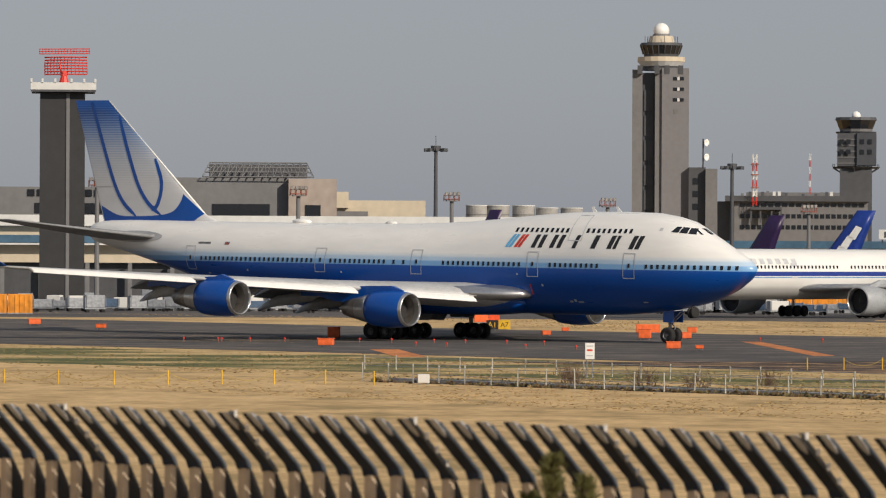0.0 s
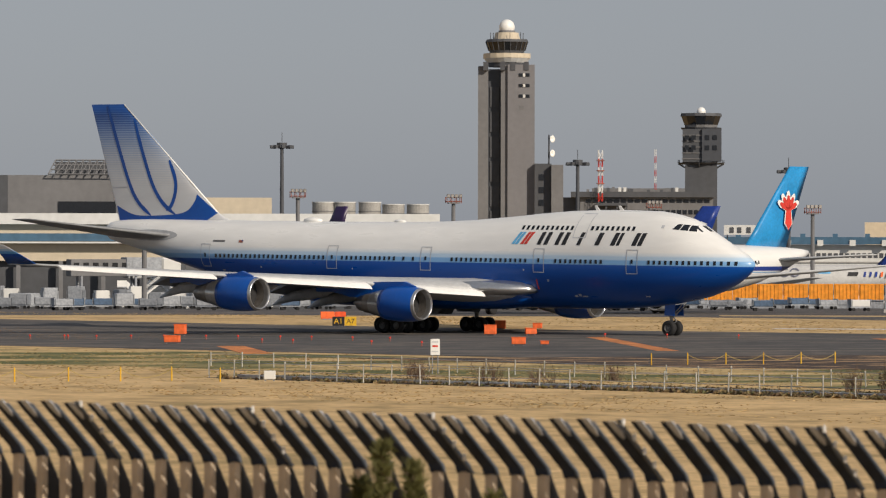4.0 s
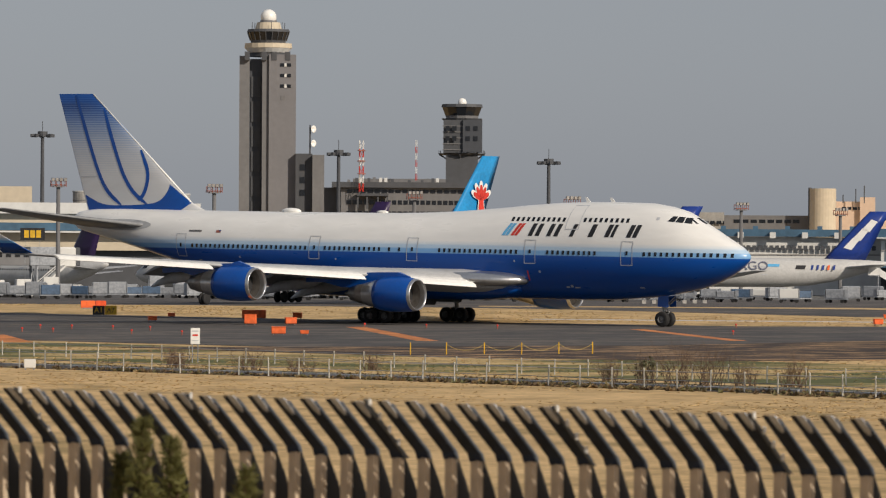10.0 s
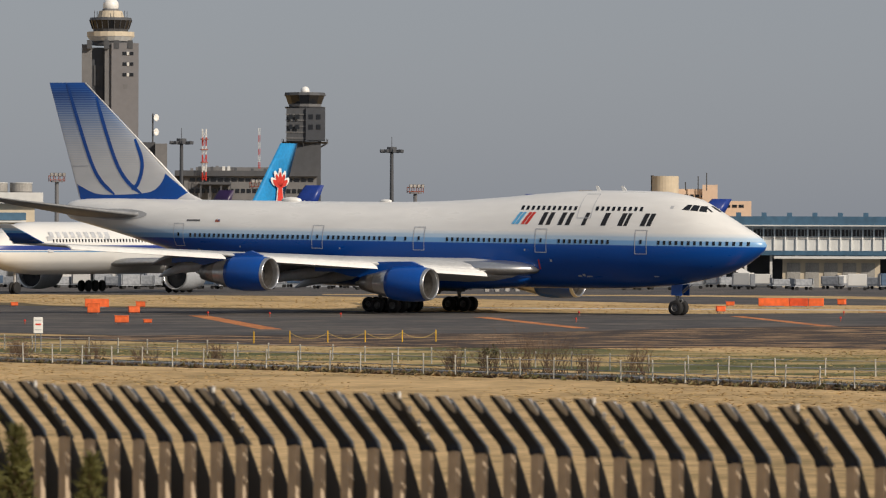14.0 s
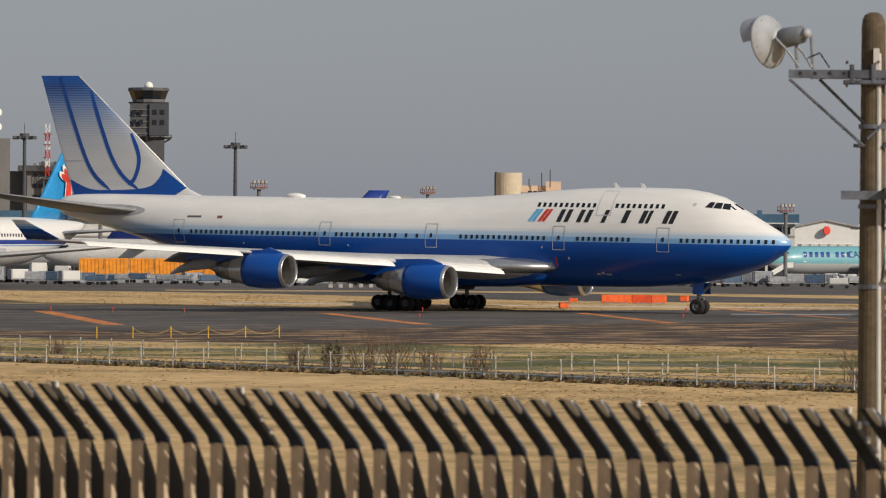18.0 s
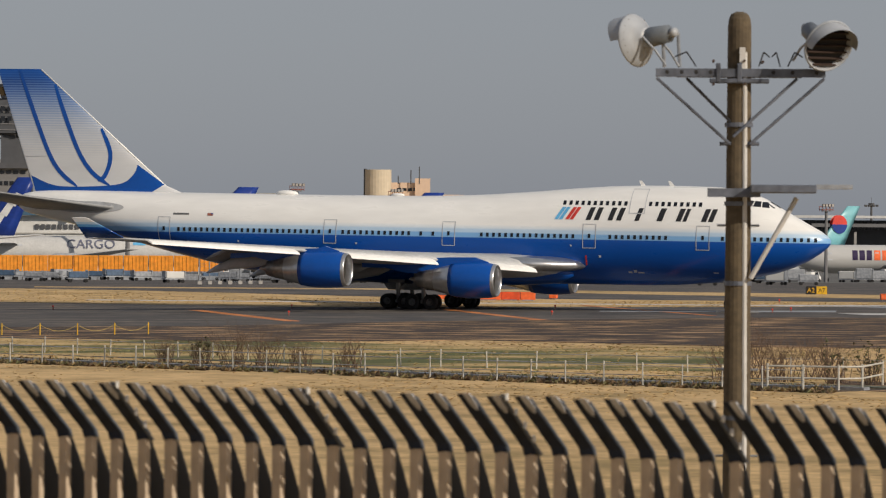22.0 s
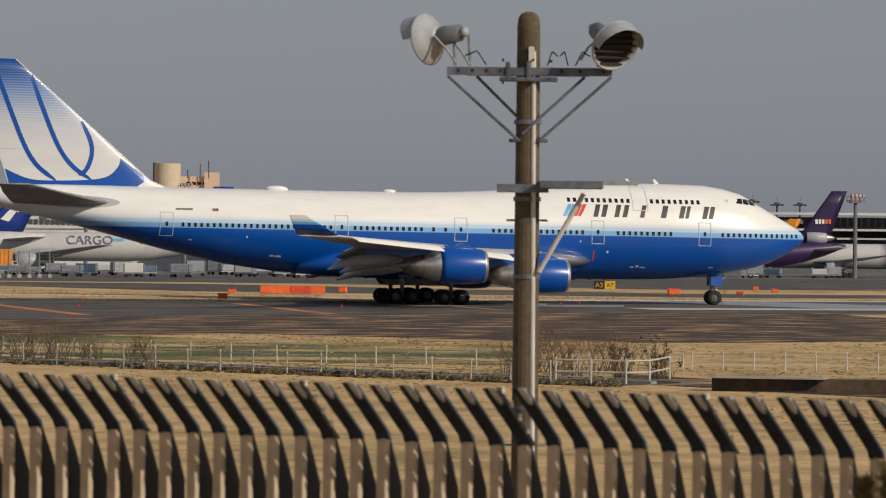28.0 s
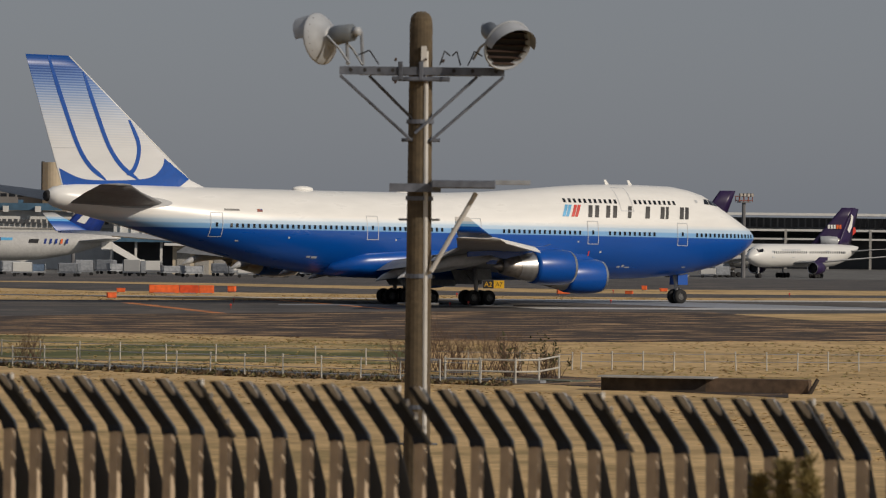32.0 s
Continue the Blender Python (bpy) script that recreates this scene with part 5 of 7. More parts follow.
# shrub tops just behind the slatted fence
def shrub(x, y, z, seed, material):
    rnd = random.Random(seed)
    t = thing("pine_sprig", pose(x, y, 3.6), "dark olive pine top before the slat fence", "shrub", "shrubs by the fence")
    bm, lf = bmesh.new(), bmesh.new()
    top = z - 3.6
    rod(bm, (0, 0, -0.1), (0, 0, top), 0.03, 0.005, 6)
    for i in range(110):
        k = rnd.random() ** 1.1
        c = Vector((0, 0, top - k))
        a = rnd.uniform(0, 6.283)
        e = Vector((math.cos(a), math.sin(a), rnd.uniform(0.6, 1.6))).normalized() * (0.03 + k * 0.17) * rnd.uniform(0.6, 1.2)
        rod(bm, c, c + e, 0.006, 0.003, 4, False)
        for _ in range(20):
            q = c + e * rnd.uniform(0.3, 1.05)
            u = Vector((rnd.uniform(-1, 1), rnd.uniform(-1, 1), rnd.uniform(-0.1, 1.3))).normalized() * rnd.uniform(0.035, 0.075)
            v = u.cross(Vector((rnd.uniform(-1, 1), 1, rnd.uniform(-1, 1)))).normalized() * 0.005
            lf.faces.new([lf.verts.new(q + o) for o in (-v, v, u + v * 0.3, u - v * 0.3)])
    part("stem", bm, "twig", t)
    part("foliage", lf, material, t)


for i, (b, d, z, m) in enumerate(((9.08, 25.0, 6.05, "needles"), (9.42, 25.3, 5.93, "needles"), (8.84, 25.2, 5.86, "needles"), (10.28, 24.6, 5.82, "needles"), (26.03, 22.1, 5.80, "drysprig"), (26.34, 22.0, 5.84, "drysprig"), (25.72, 22.2, 5.72, "drysprig"))):
    shrub(*far(b, d), z, 40 + i, m)


# ---- buildings ----
def block(parent, name, b0, b1, d, z0, z1, depth, material, label=""):
    """A solid box between two bearings at distance d, its front square to the look-out."""
    bm_, c = (b0 + b1) / 2, far((b0 + b1) / 2, d)
    w = 2 * d * math.tan(radians(abs(b1 - b0) / 2))
    ob = part(name, B((0, depth / 2, (z0 + z1) / 2), (w, depth, z1 - z0)), material, parent, label)
    ob.matrix_basis = pose(c[0], c[1], 0, 0, 0, -bm_)
    return ob


def strip_windows(parent, b0, b1, d, z0, z1, n, material="glass", gap=0.25, proud=0.08):
    """A row of separate windows set on a front at distance d."""
    for i in range(n):
        k = (b1 - b0) / n
        block(parent, "window", b0 + k * (i + gap / 2), b0 + k * (i + 1 - gap / 2), d - proud, z0, z1, 0.2, material)


def house(name, label, cat="building", group=""):
    return thing(name, None, label, cat, group)


def control_tower():
    t = house("control_tower", "tall brown-grey concrete control tower with a white radome", "control tower")
    d = 1750
    zs = hgt(2.152, d)
    # fronts all face alike; their sunlit and shaded sides differ by colour
    block(t, "shaft", 10.15, 10.27, d, -7, zs, 20, "grey", "concrete side wall, its light put into the grey")
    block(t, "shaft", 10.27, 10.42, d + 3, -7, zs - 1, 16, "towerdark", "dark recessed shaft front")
    block(t, "shaft", 10.42, 10.50, d - 1, -7, zs + 0.4, 20, "grey", "narrow concrete return, shaded by its grey")
    block(t, "shaft", 10.50, 10.82, d - 2, -7, zs + 0.5, 22, "towerlit", "broad concrete shaft in sunlit grey")
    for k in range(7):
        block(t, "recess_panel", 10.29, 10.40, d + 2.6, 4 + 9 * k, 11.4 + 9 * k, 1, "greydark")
    for z in (2.045, 1.92, 1.795):
        for b in (10.655, 10.735):
            block(t, "window", b - 0.024, b + 0.024, d - 2.15, hgt(z, d) - 0.6, hgt(z, d) + 0.6, 0.3, "glass")
        block(t, "window_pier", 10.681, 10.709, d - 2.2, hgt(z, d) - 0.6, hgt(z, d) + 0.6, 0.3, "pale")
    block(t, "vent", 10.64, 10.69, d - 2.12, hgt(1.63, d), hgt(1.63, d) + 1.6, 0.2, "grey")
    cx, cy = far(10.49, d + 9)
    for z0, z1, r0, r1, m, n in ((2.152, 2.20, 6.8, 6.8, "greydark", "neck"), (2.20, 2.255, 7.2, 8.6, "pale", "gallery"), (2.255, 2.31, 8.7, 8.6, "cream", "gallery_rail"),
                                 (2.31, 2.345, 6.2, 6.5, "greydark", "cab_base"), (2.345, 2.445, 6.6, 7.6, "glass", "cab_glazing"), (2.445, 2.478, 7.9, 7.5, "greydark", "cab_roof"), (2.478, 2.56, 4.9, 4.2, "cream", "roof_drum"), (2.56, 2.585, 3.2, 3.0, "grey", "radome_base")):
        part(n, R((cx, cy, hgt(z0, d)), (cx, cy, hgt(z1, d)), r0, r1, 20), m, t)
    for i in range(20):
        a = 6.283 * i / 20
        part("mullion", R((cx + 6.7 * math.cos(a), cy + 6.7 * math.sin(a), hgt(2.345, d)), (cx + 7.7 * math.cos(a), cy + 7.7 * math.sin(a), hgt(2.445, d)), 0.16, None, 5), "greydark", t)
    bm = bmesh.new()
    bmesh.ops.create_uvsphere(bm, u_segments=20, v_segments=12, radius=2.9, matrix=Matrix.Translation((cx, cy, hgt(2.585, d) + 1.2)))
    part("radome", bm, "white", t, "white ball radome", smooth=True)
    for i in range(8):
        a = 6.283 * i / 8
        part("antenna", R((cx + 6 * math.cos(a), cy + 6 * math.sin(a), hgt(2.478, d)), (cx + 6 * math.cos(a), cy + 6 * math.sin(a), hgt(2.478, d) + 2.5), 0.12, None, 5), "greydark", t)
    for b in (10.24, 10.44, 10.56, 10.72):
        block(t, "bracket", b - 0.03, b + 0.03, d - 2.2, hgt(2.10, d), hgt(2.2, d), 3, "greydark")


def old_tower():
    t = house("ramp_tower", "dark grey older control tower with a ringed platform", "control tower")
    d = 1650
    block(t, "shaft", 12.60, 12.98, d, -7, hgt(1.02, d), 12, "greydark")
    block(t, "shaft", 12.57, 12.80, d - 1, hgt(1.02, d), hgt(1.41, d), 14, "greydark", "upper block")
    block(t, "shaft", 12.80, 13.03, d - 2, hgt(1.03, d), hgt(1.41, d), 14, "towerdark", "upper block with windows")
    for k in range(5):
        block(t, "floor_band", 12.56, 12.80, d - 1.3, hgt(1.05 + 0.07 * k, d), hgt(1.062 + 0.07 * k, d), 0.4, "grey")
    for b in (12.62, 12.7, 12.86, 12.95):
        for z in (1.16, 1.28):
            block(t, "window", b - 0.025, b + 0.025, d - 2.2, hgt(z, d), hgt(z, d) + 1.6, 0.3, "glass")
    cx, cy = far(12.79, d + 6)
    for z0, z1, r0, r1, m, n in ((0.995, 1.015, 7.5, 8.4, "greydark", "platform"), (1.41, 1.43, 6.8, 7.2, "greydark", "cab_floor"), (1.43, 1.465, 5.6, 5.8, "grey", "cab_wall"), (1.465, 1.565, 5.9, 7.0, "glass", "cab_glazing"), (1.565, 1.60, 7.3, 7.0, "greydark", "cab_roof")):
        part(n, R((cx, cy, hgt(z0, d)), (cx, cy, hgt(z1, d)), r0, r1, 12), m, t)
    for i in range(10):
        a = 6.283 * i / 10
        part("platform_strut", R((cx + 4.5 * math.cos(a), cy + 4.5 * math.sin(a), hgt(0.93, d)), (cx + 8 * math.cos(a), cy + 8 * math.sin(a), hgt(1.0, d)), 0.18, None, 4), "greydark", t)
        part("rail_post", R((cx + 8 * math.cos(a), cy + 8 * math.sin(a), hgt(1.015, d)), (cx + 8 * math.cos(a), cy + 8 * math.sin(a), hgt(1.05, d)), 0.12, None, 4), "greydark", t)
    bm = bmesh.new()
    bmesh.ops.create_uvsphere(bm, u_segments=12, v_segments=8, radius=1.6, matrix=Matrix.Translation((cx, cy, hgt(1.62, d))))
    part("radome", bm, "white", t, smooth=True)


def radar_tower():
    t = house("radar_tower", "dark square radar tower with a pale roof platform", "radar tower")
    d = 900
    block(t, "shaft", 3.16, 3.69, d, -5, hgt(1.84, d), 8, "shaftdark", "dark ribbed shaft")
    block(t, "edge_pipe", 3.47, 3.51, d - 0.2, -5, hgt(1.83, d), 0.3, "grey")
    block(t, "platform", 3.06, 3.81, d - 2, hgt(1.845, d), hgt(1.87, d), 12, "greydark")
    block(t, "platform", 3.05, 3.82, d - 2, hgt(1.87, d), hgt(1.955, d), 12, "pale", "pale parapet")
    for b in (3.06, 3.19, 3.34, 3.53, 3.68, 3.81):
        block(t, "parapet_post", b - 0.012, b + 0.012, d - 2.2, hgt(1.955, d), hgt(2.0, d), 0.3, "pale")
    x, y = far(3.44, d + 4)
    part("pedestal", R((x, y, hgt(1.955, d)), (x, y, hgt(2.045, d)), 1.0, 0.6, 10), "red", t)
    a = thing("radar_antenna", pose(x, y, hgt(2.045, d)), "red lattice radar antenna turning on the tower", "radar antenna")
    bm = bmesh.new()
    for i in range(13):
        u = -1 + 2 * i / 12
        x0 = 4.1 * u
        y0 = 1.2 * u * u
        h = 3.6 * (1 - 0.25 * abs(u) ** 3)
        for (z0, z1) in ((0.3, h * 0.55), (h * 0.55, h)):
            rod(bm, (x0, y0 + 0.5 * (z0 / 3.6 - 0.5) ** 2 * 2, z0), (x0, y0 + 0.5 * (z1 / 3.6 - 0.5) ** 2 * 2, z1), 0.09, None, 4, False)
    for k in range(7):
        z = 0.3 + 0.53 * k
        for i in range(12):
            u, v = -1 + i / 6, -1 + (i + 1) / 6
            rod(bm, (4.1 * u, 1.2 * u * u, z), (4.1 * v, 1.2 * v * v, z), 0.13, None, 4, False)
    part("reflector", bm, "red", a, "red curved lattice reflector")
    bm = bmesh.new()
    for z in (4.1, 4.55, 5.0):
        rod(bm, (-4.9, 0.3, z), (4.9, 0.3, z), 0.1, None, 5)
    for i in range(17):
        rod(bm, (-4.8 + 0.6 * i, 0.3, 4.1), (-4.8 + 0.6 * i, 0.3, 5.0), 0.06, None, 4)
    part("upper_reflector", bm, "red", a, "long flat upper antenna bar")
    part("feed_arm", rod(R((0, 0.4, 0.2), (0, -2.6, 1.2), 0.12, None, 5), (0, -2.6, 1.2), (0, -2.6, 2.0), 0.2, None, 5), "red", a)
    part("turntable", R((0, 0, 0), (0, 0, 0.9), 0.7, 0.5, 10), "red", a)
    return a


def lattice_mast(b, d, e0, e1, w):
    t = house("antenna_mast", "red and white lattice antenna mast", "mast", "red and white masts")
    x, y = far(b, d)
    z0, z1, n = hgt(e0, d), hgt(e1, d), 6
    for i in range(n):
        bm = bmesh.new()
        a, c = z0 + (z1 - z0) * i / n, z0 + (z1 - z0) * (i + 1) / n
        for sx, sy in ((-1, -1), (1, -1), (1, 1), (-1, 1)):
            rod(bm, (x + sx * w, y + sy * w, a), (x + sx * w, y + sy * w, c), w * 0.17, None, 4)
            rod(bm, (x + sx * w, y + sy * w, a), (x - sy * w, y + sx * w, c), w * 0.1, None, 4)
        part("mast_section", bm, "red" if i % 2 == 0 else "white", t)
    if w > 0.6:
        for e in (0.35, 0.6, 0.8):
            part("mast_platform", B((x, y, z0 + (z1 - z0) * e), (w * 3.6, w * 3.6, 0.35)), "dullred", t)


def light_mast(b, d, e):
    t = house("floodlight_mast", "tall grey mast with a ring of floodlights", "light mast", "tall apron masts")
    x, y = far(b, d)
    z = hgt(e, d)
    g0 = gz(y)
    part("shaft", R((x, y, g0 - 0.3), (x, y, z - 1), 0.62, 0.4, 10), "greydark", t)
    part("head_ring", R((x, y, z - 1.4), (x, y, z - 0.2), 1.2, 1.2, 12), "greydark", t)
    part("aerial", R((x, y, z - 0.2), (x, y, z + 2.2), 0.08, None, 5), "greydark", t)
    for i in range(8):
        a = 6.283 * i / 8
        part("floodlight", B((x + 2.4 * math.cos(a), y + 2.4 * math.sin(a), z - 1.2), (0.9, 0.9, 0.8), math.degrees(a), 0.1), "greydark", t)
        part("bracket", R((x, y, z - 1.0), (x + 2.4 * math.cos(a), y + 2.4 * math.sin(a), z - 1.0), 0.12, None, 4), "greydark", t)


def apron_lamp(b, d, e):
    t = house("apron_lamp", "grey post with a red-railed lamp platform", "light mast", "red apron lamp posts")
    x, y = far(b, d)
    z = hgt(e, d)
    part("shaft", R((x, y, gz(y) - 0.3), (x, y, z - 1.2), 0.38, 0.3, 8), "grey", t)
    part("platform", B((x, y, z - 1.2), (1.7, 1.4, 0.2)), "grey", t)
    for k in (-0.7, 0.7):
        for q in (-0.95, -0.3):
            part("rail", R((x - 1.15, y + k, z + q), (x + 1.15, y + k, z + q), 0.07, None, 4), "dullred", t)
        for i in range(4):
            part("rail_post", R((x - 1.15 + 0.766 * i, y + k, z - 1.2), (x - 1.15 + 0.766 * i, y + k, z - 0.25), 0.06, None, 4), "dullred", t)
    for k in (-0.95, -0.32, 0.32, 0.95):
        part("lamp_head", B((x + k, y - 0.9, z - 0.1), (0.5, 0.5, 0.55), 0, 0.05), "nozzle", t)


control_tower()
old_tower()
antenna = radar_tower()

# office block with two dishes beside the tower
t = house("dish_building", "dark grey annex with two white dishes on its roof", "building")
block(t, "wall", 10.82, 11.02, 1745, -7, hgt(1.0, 1745), 14, "greydark")
block(t, "wall", 11.02, 11.16, 1742, -7, hgt(0.985, 1742), 14, "grey")
for z in (0.5, 0.65, 0.8):
    block(t, "window", 10.87, 10.93, 1744.8, hgt(z, 1745), hgt(z, 1745) + 2.2, 0.3, "glass")
x, y = far(10.99, 1745)
part("dish_mast", R((x, y, hgt(1.0, 1745)), (x, y, hgt(1.34, 1745)), 0.3, None, 6), "greydark", t)
for z in (1.29, 1.12):
    bm = turned(bmesh.new(), [(0, 0.0), (0.2, 0.7), (0.6, 1.3), (0.5, 1.3), (0.08, 0.65)], 16, Matrix.Translation((x + 0.8, y - 0.6, hgt(z, 1745))) @ Matrix.Rotation(radians(-55), 4, "Z"))
    part("dish", bm, "white", t, "white microwave dish", smooth=True)

# long grey operations building with window bands
t = house("operations_building", "long grey building with bands of windows", "building")
d = 1600
block(t, "wall", 11.16, 11.40, d, -7, hgt(0.60, d), 30, "greydark")
block(t, "wall", 11.36, 12.93, d - 6, -7, hgt(0.60, d), 40, "grey")
block(t, "roof_edge", 11.25, 12.95, d - 8, hgt(0.60, d), hgt(0.665, d), 44, "greydark")
block(t, "penthouse", 11.5, 12.6, d + 4, hgt(0.66, d), hgt(0.71, d), 20, "grey")
for z0, z1, n in ((0.535, 0.575, 18), (0.40, 0.45, 22), (0.27, 0.32, 22)):
    strip_windows(t, 11.42, 12.9, d - 6, hgt(z0, d), hgt(z1, d), n)
for i in range(16):
    b = 11.45 + 0.07 * i + random.uniform(-0.02, 0.02)
    block(t, "roof_unit", b, b + 0.035, d - 2, hgt(0.665, d), hgt(0.70 + random.uniform(-0.01, 0.025), d), 4, random.choice(("pale", "grey", "greydark")))
for b in (11.55, 11.66, 11.79, 11.9):
    block(t, "fire_stair", b, b + 0.02, d - 9, hgt(0.35, d), hgt(0.52, d), 2, "greydark")
block(t, "fire_stair", 11.55, 11.92, d - 9.5, hgt(0.50, d), hgt(0.53, d), 3, "greydark")
lattice_mast(11.60, 1590, 0.55, 1.16, 0.62)
lattice_mast(12.25, 1595, 0.69, 1.17, 0.24)

# grey terminal with the glazed roof frame, cream halls
t = house("terminal_building", "grey terminal with a latticed roof lantern", "building")
d = 1350
block(t, "wall", 4.55, 6.09, d, -7, hgt(0.85, d), 40, "grey", "grey front")
block(t, "wall", 6.09, 6.66, d - 4, -7, hgt(0.84, d), 40, "pinkgrey", "pinkish grey end")
block(t, "window_band", 5.19, 5.87, d - 0.3, hgt(0.40, d), hgt(0.54, d), 0.6, "glass")
block(t, "window", 6.29, 6.47, d - 4.3, hgt(0.40, d), hgt(0.53, d), 0.6, "glass")
block(t, "lantern_core", 5.15, 6.31, d + 8, hgt(0.86, d), hgt(1.015, d), 14, "greydark")
c0 = far(5.73, d)
bm = bmesh.new()
w = 14.6
for k in range(15):
    x0 = -w + 2 * w * k / 14
    rod(bm, (x0 * 1.06, -2, hgt(0.86, d)), (x0 * 0.93, 4, hgt(1.03, d)), 0.16, None, 4)
    if k < 14:
        x1 = -w + 2 * w * (k + 1) / 14
        rod(bm, (x0 * 1.06, -2, hgt(0.86, d)), (x1 * 0.93, 4, hgt(1.03, d)), 0.1, None, 4)
        rod(bm, (x1 * 1.06, -2, hgt(0.86, d)), (x0 * 0.93, 4, hgt(1.03, d)), 0.1, None, 4)
for q in (0.0, 0.33, 0.66, 1.0):
    rod(bm, (-w * (1.06 - 0.13 * q), -2 + 6 * q, hgt(0.86 + 0.17 * q, d)), (w * (1.06 - 0.13 * q), -2 + 6 * q, hgt(0.86 + 0.17 * q, d)), 0.2, None, 4)
ob = part("roof_lattice", bm, "grey", t, "grey lattice of the roof lantern")
ob.matrix_basis = pose(c0[0], c0[1], 0, 0, 0, -5.73)
t = house("cream_hall", "long cream hall with a pale roof", "building")
block(t, "wall", 6.66, 7.71, 1400, -7, hgt(0.59, 1400), 40, "cream")
block(t, "wall", 6.66, 6.80, 1398, hgt(0.5, 1400), hgt(0.69, 1400), 20, "cream", "raised end")
block(t, "annex", 6.66, 7.03, 1390, -7, hgt(0.46, 1390), 8, "grey")
t = house("west_terminal", "pale low terminal with a blue-green roof edge", "building")
d = 1050
block(t, "wall", 0.5, 9.6, d, -7, hgt(0.27, d), 30, "cream", "cream upper wall")
block(t, "roof", 0.5, 9.7, d - 2, hgt(0.27, d), hgt(0.40, d), 60, "pale", "pale flat roof")
block(t, "roof_edge", 0.5, 9.5, d - 14, hgt(0.07, d), hgt(0.16, d), 14, "teal", "blue-green canopy edge")
block(t, "canopy", 0.5, 9.5, d - 15, hgt(0.045, d), hgt(0.065, d), 15, "pale")
# solid dark block in place of the shade inside the open storey
block(t, "wall", 0.5, 9.6, d - 10, -7, hgt(-0.16, d), 20, "greydark", "dark ground floor, shade of the open storey in its grey")
block(t, "wall", 0.5, 9.6, d - 12, hgt(-0.16, d), hgt(0.045, d), 22, "cream", "cream first floor")
for i in range(14):
    b = 0.7 + 0.5 * i
    block(t, "pier", b, b + 0.05, d - 13, -7, hgt(-0.16, d), 1, "grey")
t = house("dark_annex", "dark grey annex with a glazed front behind the terminal", "building")
d = 1200
block(t, "wall", 2.0, 4.2, d, -7, hgt(0.73, d), 20, "grey")
block(t, "window_band", 3.1, 4.1, d - 0.3, hgt(0.42, d), hgt(0.54, d), 0.5, "glass")
block(t, "wall", 4.2, 4.6, d, -7, hgt(0.85, d), 20, "greydark")
strip_windows(t, 3.0, 3.9, d - 0.2, hgt(0.62, d), hgt(0.70, d), 8)

# round tanks
for i in range(5):
    x, y = far((8.32, 8.57, 8.87, 9.15, 9.44)[i], 1500)
    t = house("storage_tank", "pale grey round tank with ribbed sides", "tank", "round tanks")
    z0, z1 = -7, hgt(0.53 - (0.025 if i > 2 else 0), 1500)
    part("shell", R((x, y, z0), (x, y, z1), 3.45, None, 24), "concrete", t)
    part("rim", R((x, y, z1), (x, y, z1 + 0.3), 3.6, None, 20), "pale", t)
    for k in (0.5, 0.7, 0.9):
        part("hoop", R((x, y, z0 + (z1 - z0) * k), (x, y, z0 + (z1 - z0) * k + 0.25), 3.55, None, 20), "grey", t)

for b, d, e in ((7.83, 1150, 1.25), (11.33, 1150, 1.055), (13.82, 1150, 0.965), (22.90, 1900, 0.27), (23.22, 1950, 0.255), (24.0, 1900, 0.27), (24.29, 2000, 0.235), (24.56, 2050, 0.235)):
    light_mast(b, d, e)
for b, d, e in ((3.84, 700, 0.83), (6.21, 700, 0.74), (8.02, 760, 0.68), (9.86, 760, 0.62), (12.23, 800, 0.55), (14.10, 760, 0.50), (16.10, 880, 0.44), (17.27, 900, 0.38), (22.37, 950, 0.24), (20.34, 800, 0.26), (25.22, 760, 0.33)):
    apron_lamp(b, d, e)

# long white pier with a blue roof
t = house("pier_terminal", "long white pier building with a blue roof", "building")
d = 1250
block(t, "wall", 11.0, 17.9, d, -7, hgt(0.045, d), 30, "pale", "white wall")
block(t, "roof", 11.0, 17.9, d - 2, hgt(0.05, d), hgt(0.135, d), 34, "teal", "blue sheet roof")
block(t, "wall", 17.75, 20.45, d - 30, hgt(-0.25, d), hgt(0.035, d), 30, "pale", "white upper wall")
block(t, "roof", 17.7, 20.5, d - 33, hgt(0.04, d), hgt(0.145, d), 40, "teal", "blue sheet roof")
block(t, "gutter", 17.7, 20.5, d - 33.6, hgt(0.032, d), hgt(0.046, d), 1.0, "pale")
block(t, "canopy", 17.6, 20.5, d - 44, hgt(-0.30, d), hgt(-0.25, d), 16, "teal", "blue canopy over the open ground floor")
# dark grey puts the shade under the canopy into the wall
block(t, "wall", 17.75, 20.45, d - 26, -7, hgt(-0.25, d), 20, "greydark", "recessed ground floor with shade put into its grey")
for i in range(9):
    b = 17.9 + 0.30 * i
    block(t, "roof_vent", b, b + 0.06, d - 25, hgt(0.145, d), hgt(0.19, d), 2, "teal")
    block(t, "column", b + 0.1, b + 0.13, d - 42, -7, hgt(-0.30, d), 0.6, "pale")
strip_windows(t, 17.8, 20.4, d - 30, hgt(-0.085, d), hgt(-0.005, d), 60, "glass", 0.22)
for i in range(20):
    block(t, "pilaster", 17.825 + 0.13 * i, 17.843 + 0.13 * i, d - 30.35, hgt(-0.25, d), hgt(0.035, d), 0.35, "white")
block(t, "sill_band", 17.75, 20.45, d - 30.25, hgt(-0.115, d), hgt(-0.10, d), 0.4, "concrete")
strip_windows(t, 13.0, 17.7, d, hgt(-0.11, d), hgt(-0.055, d), 70, "greydark", 0.3)
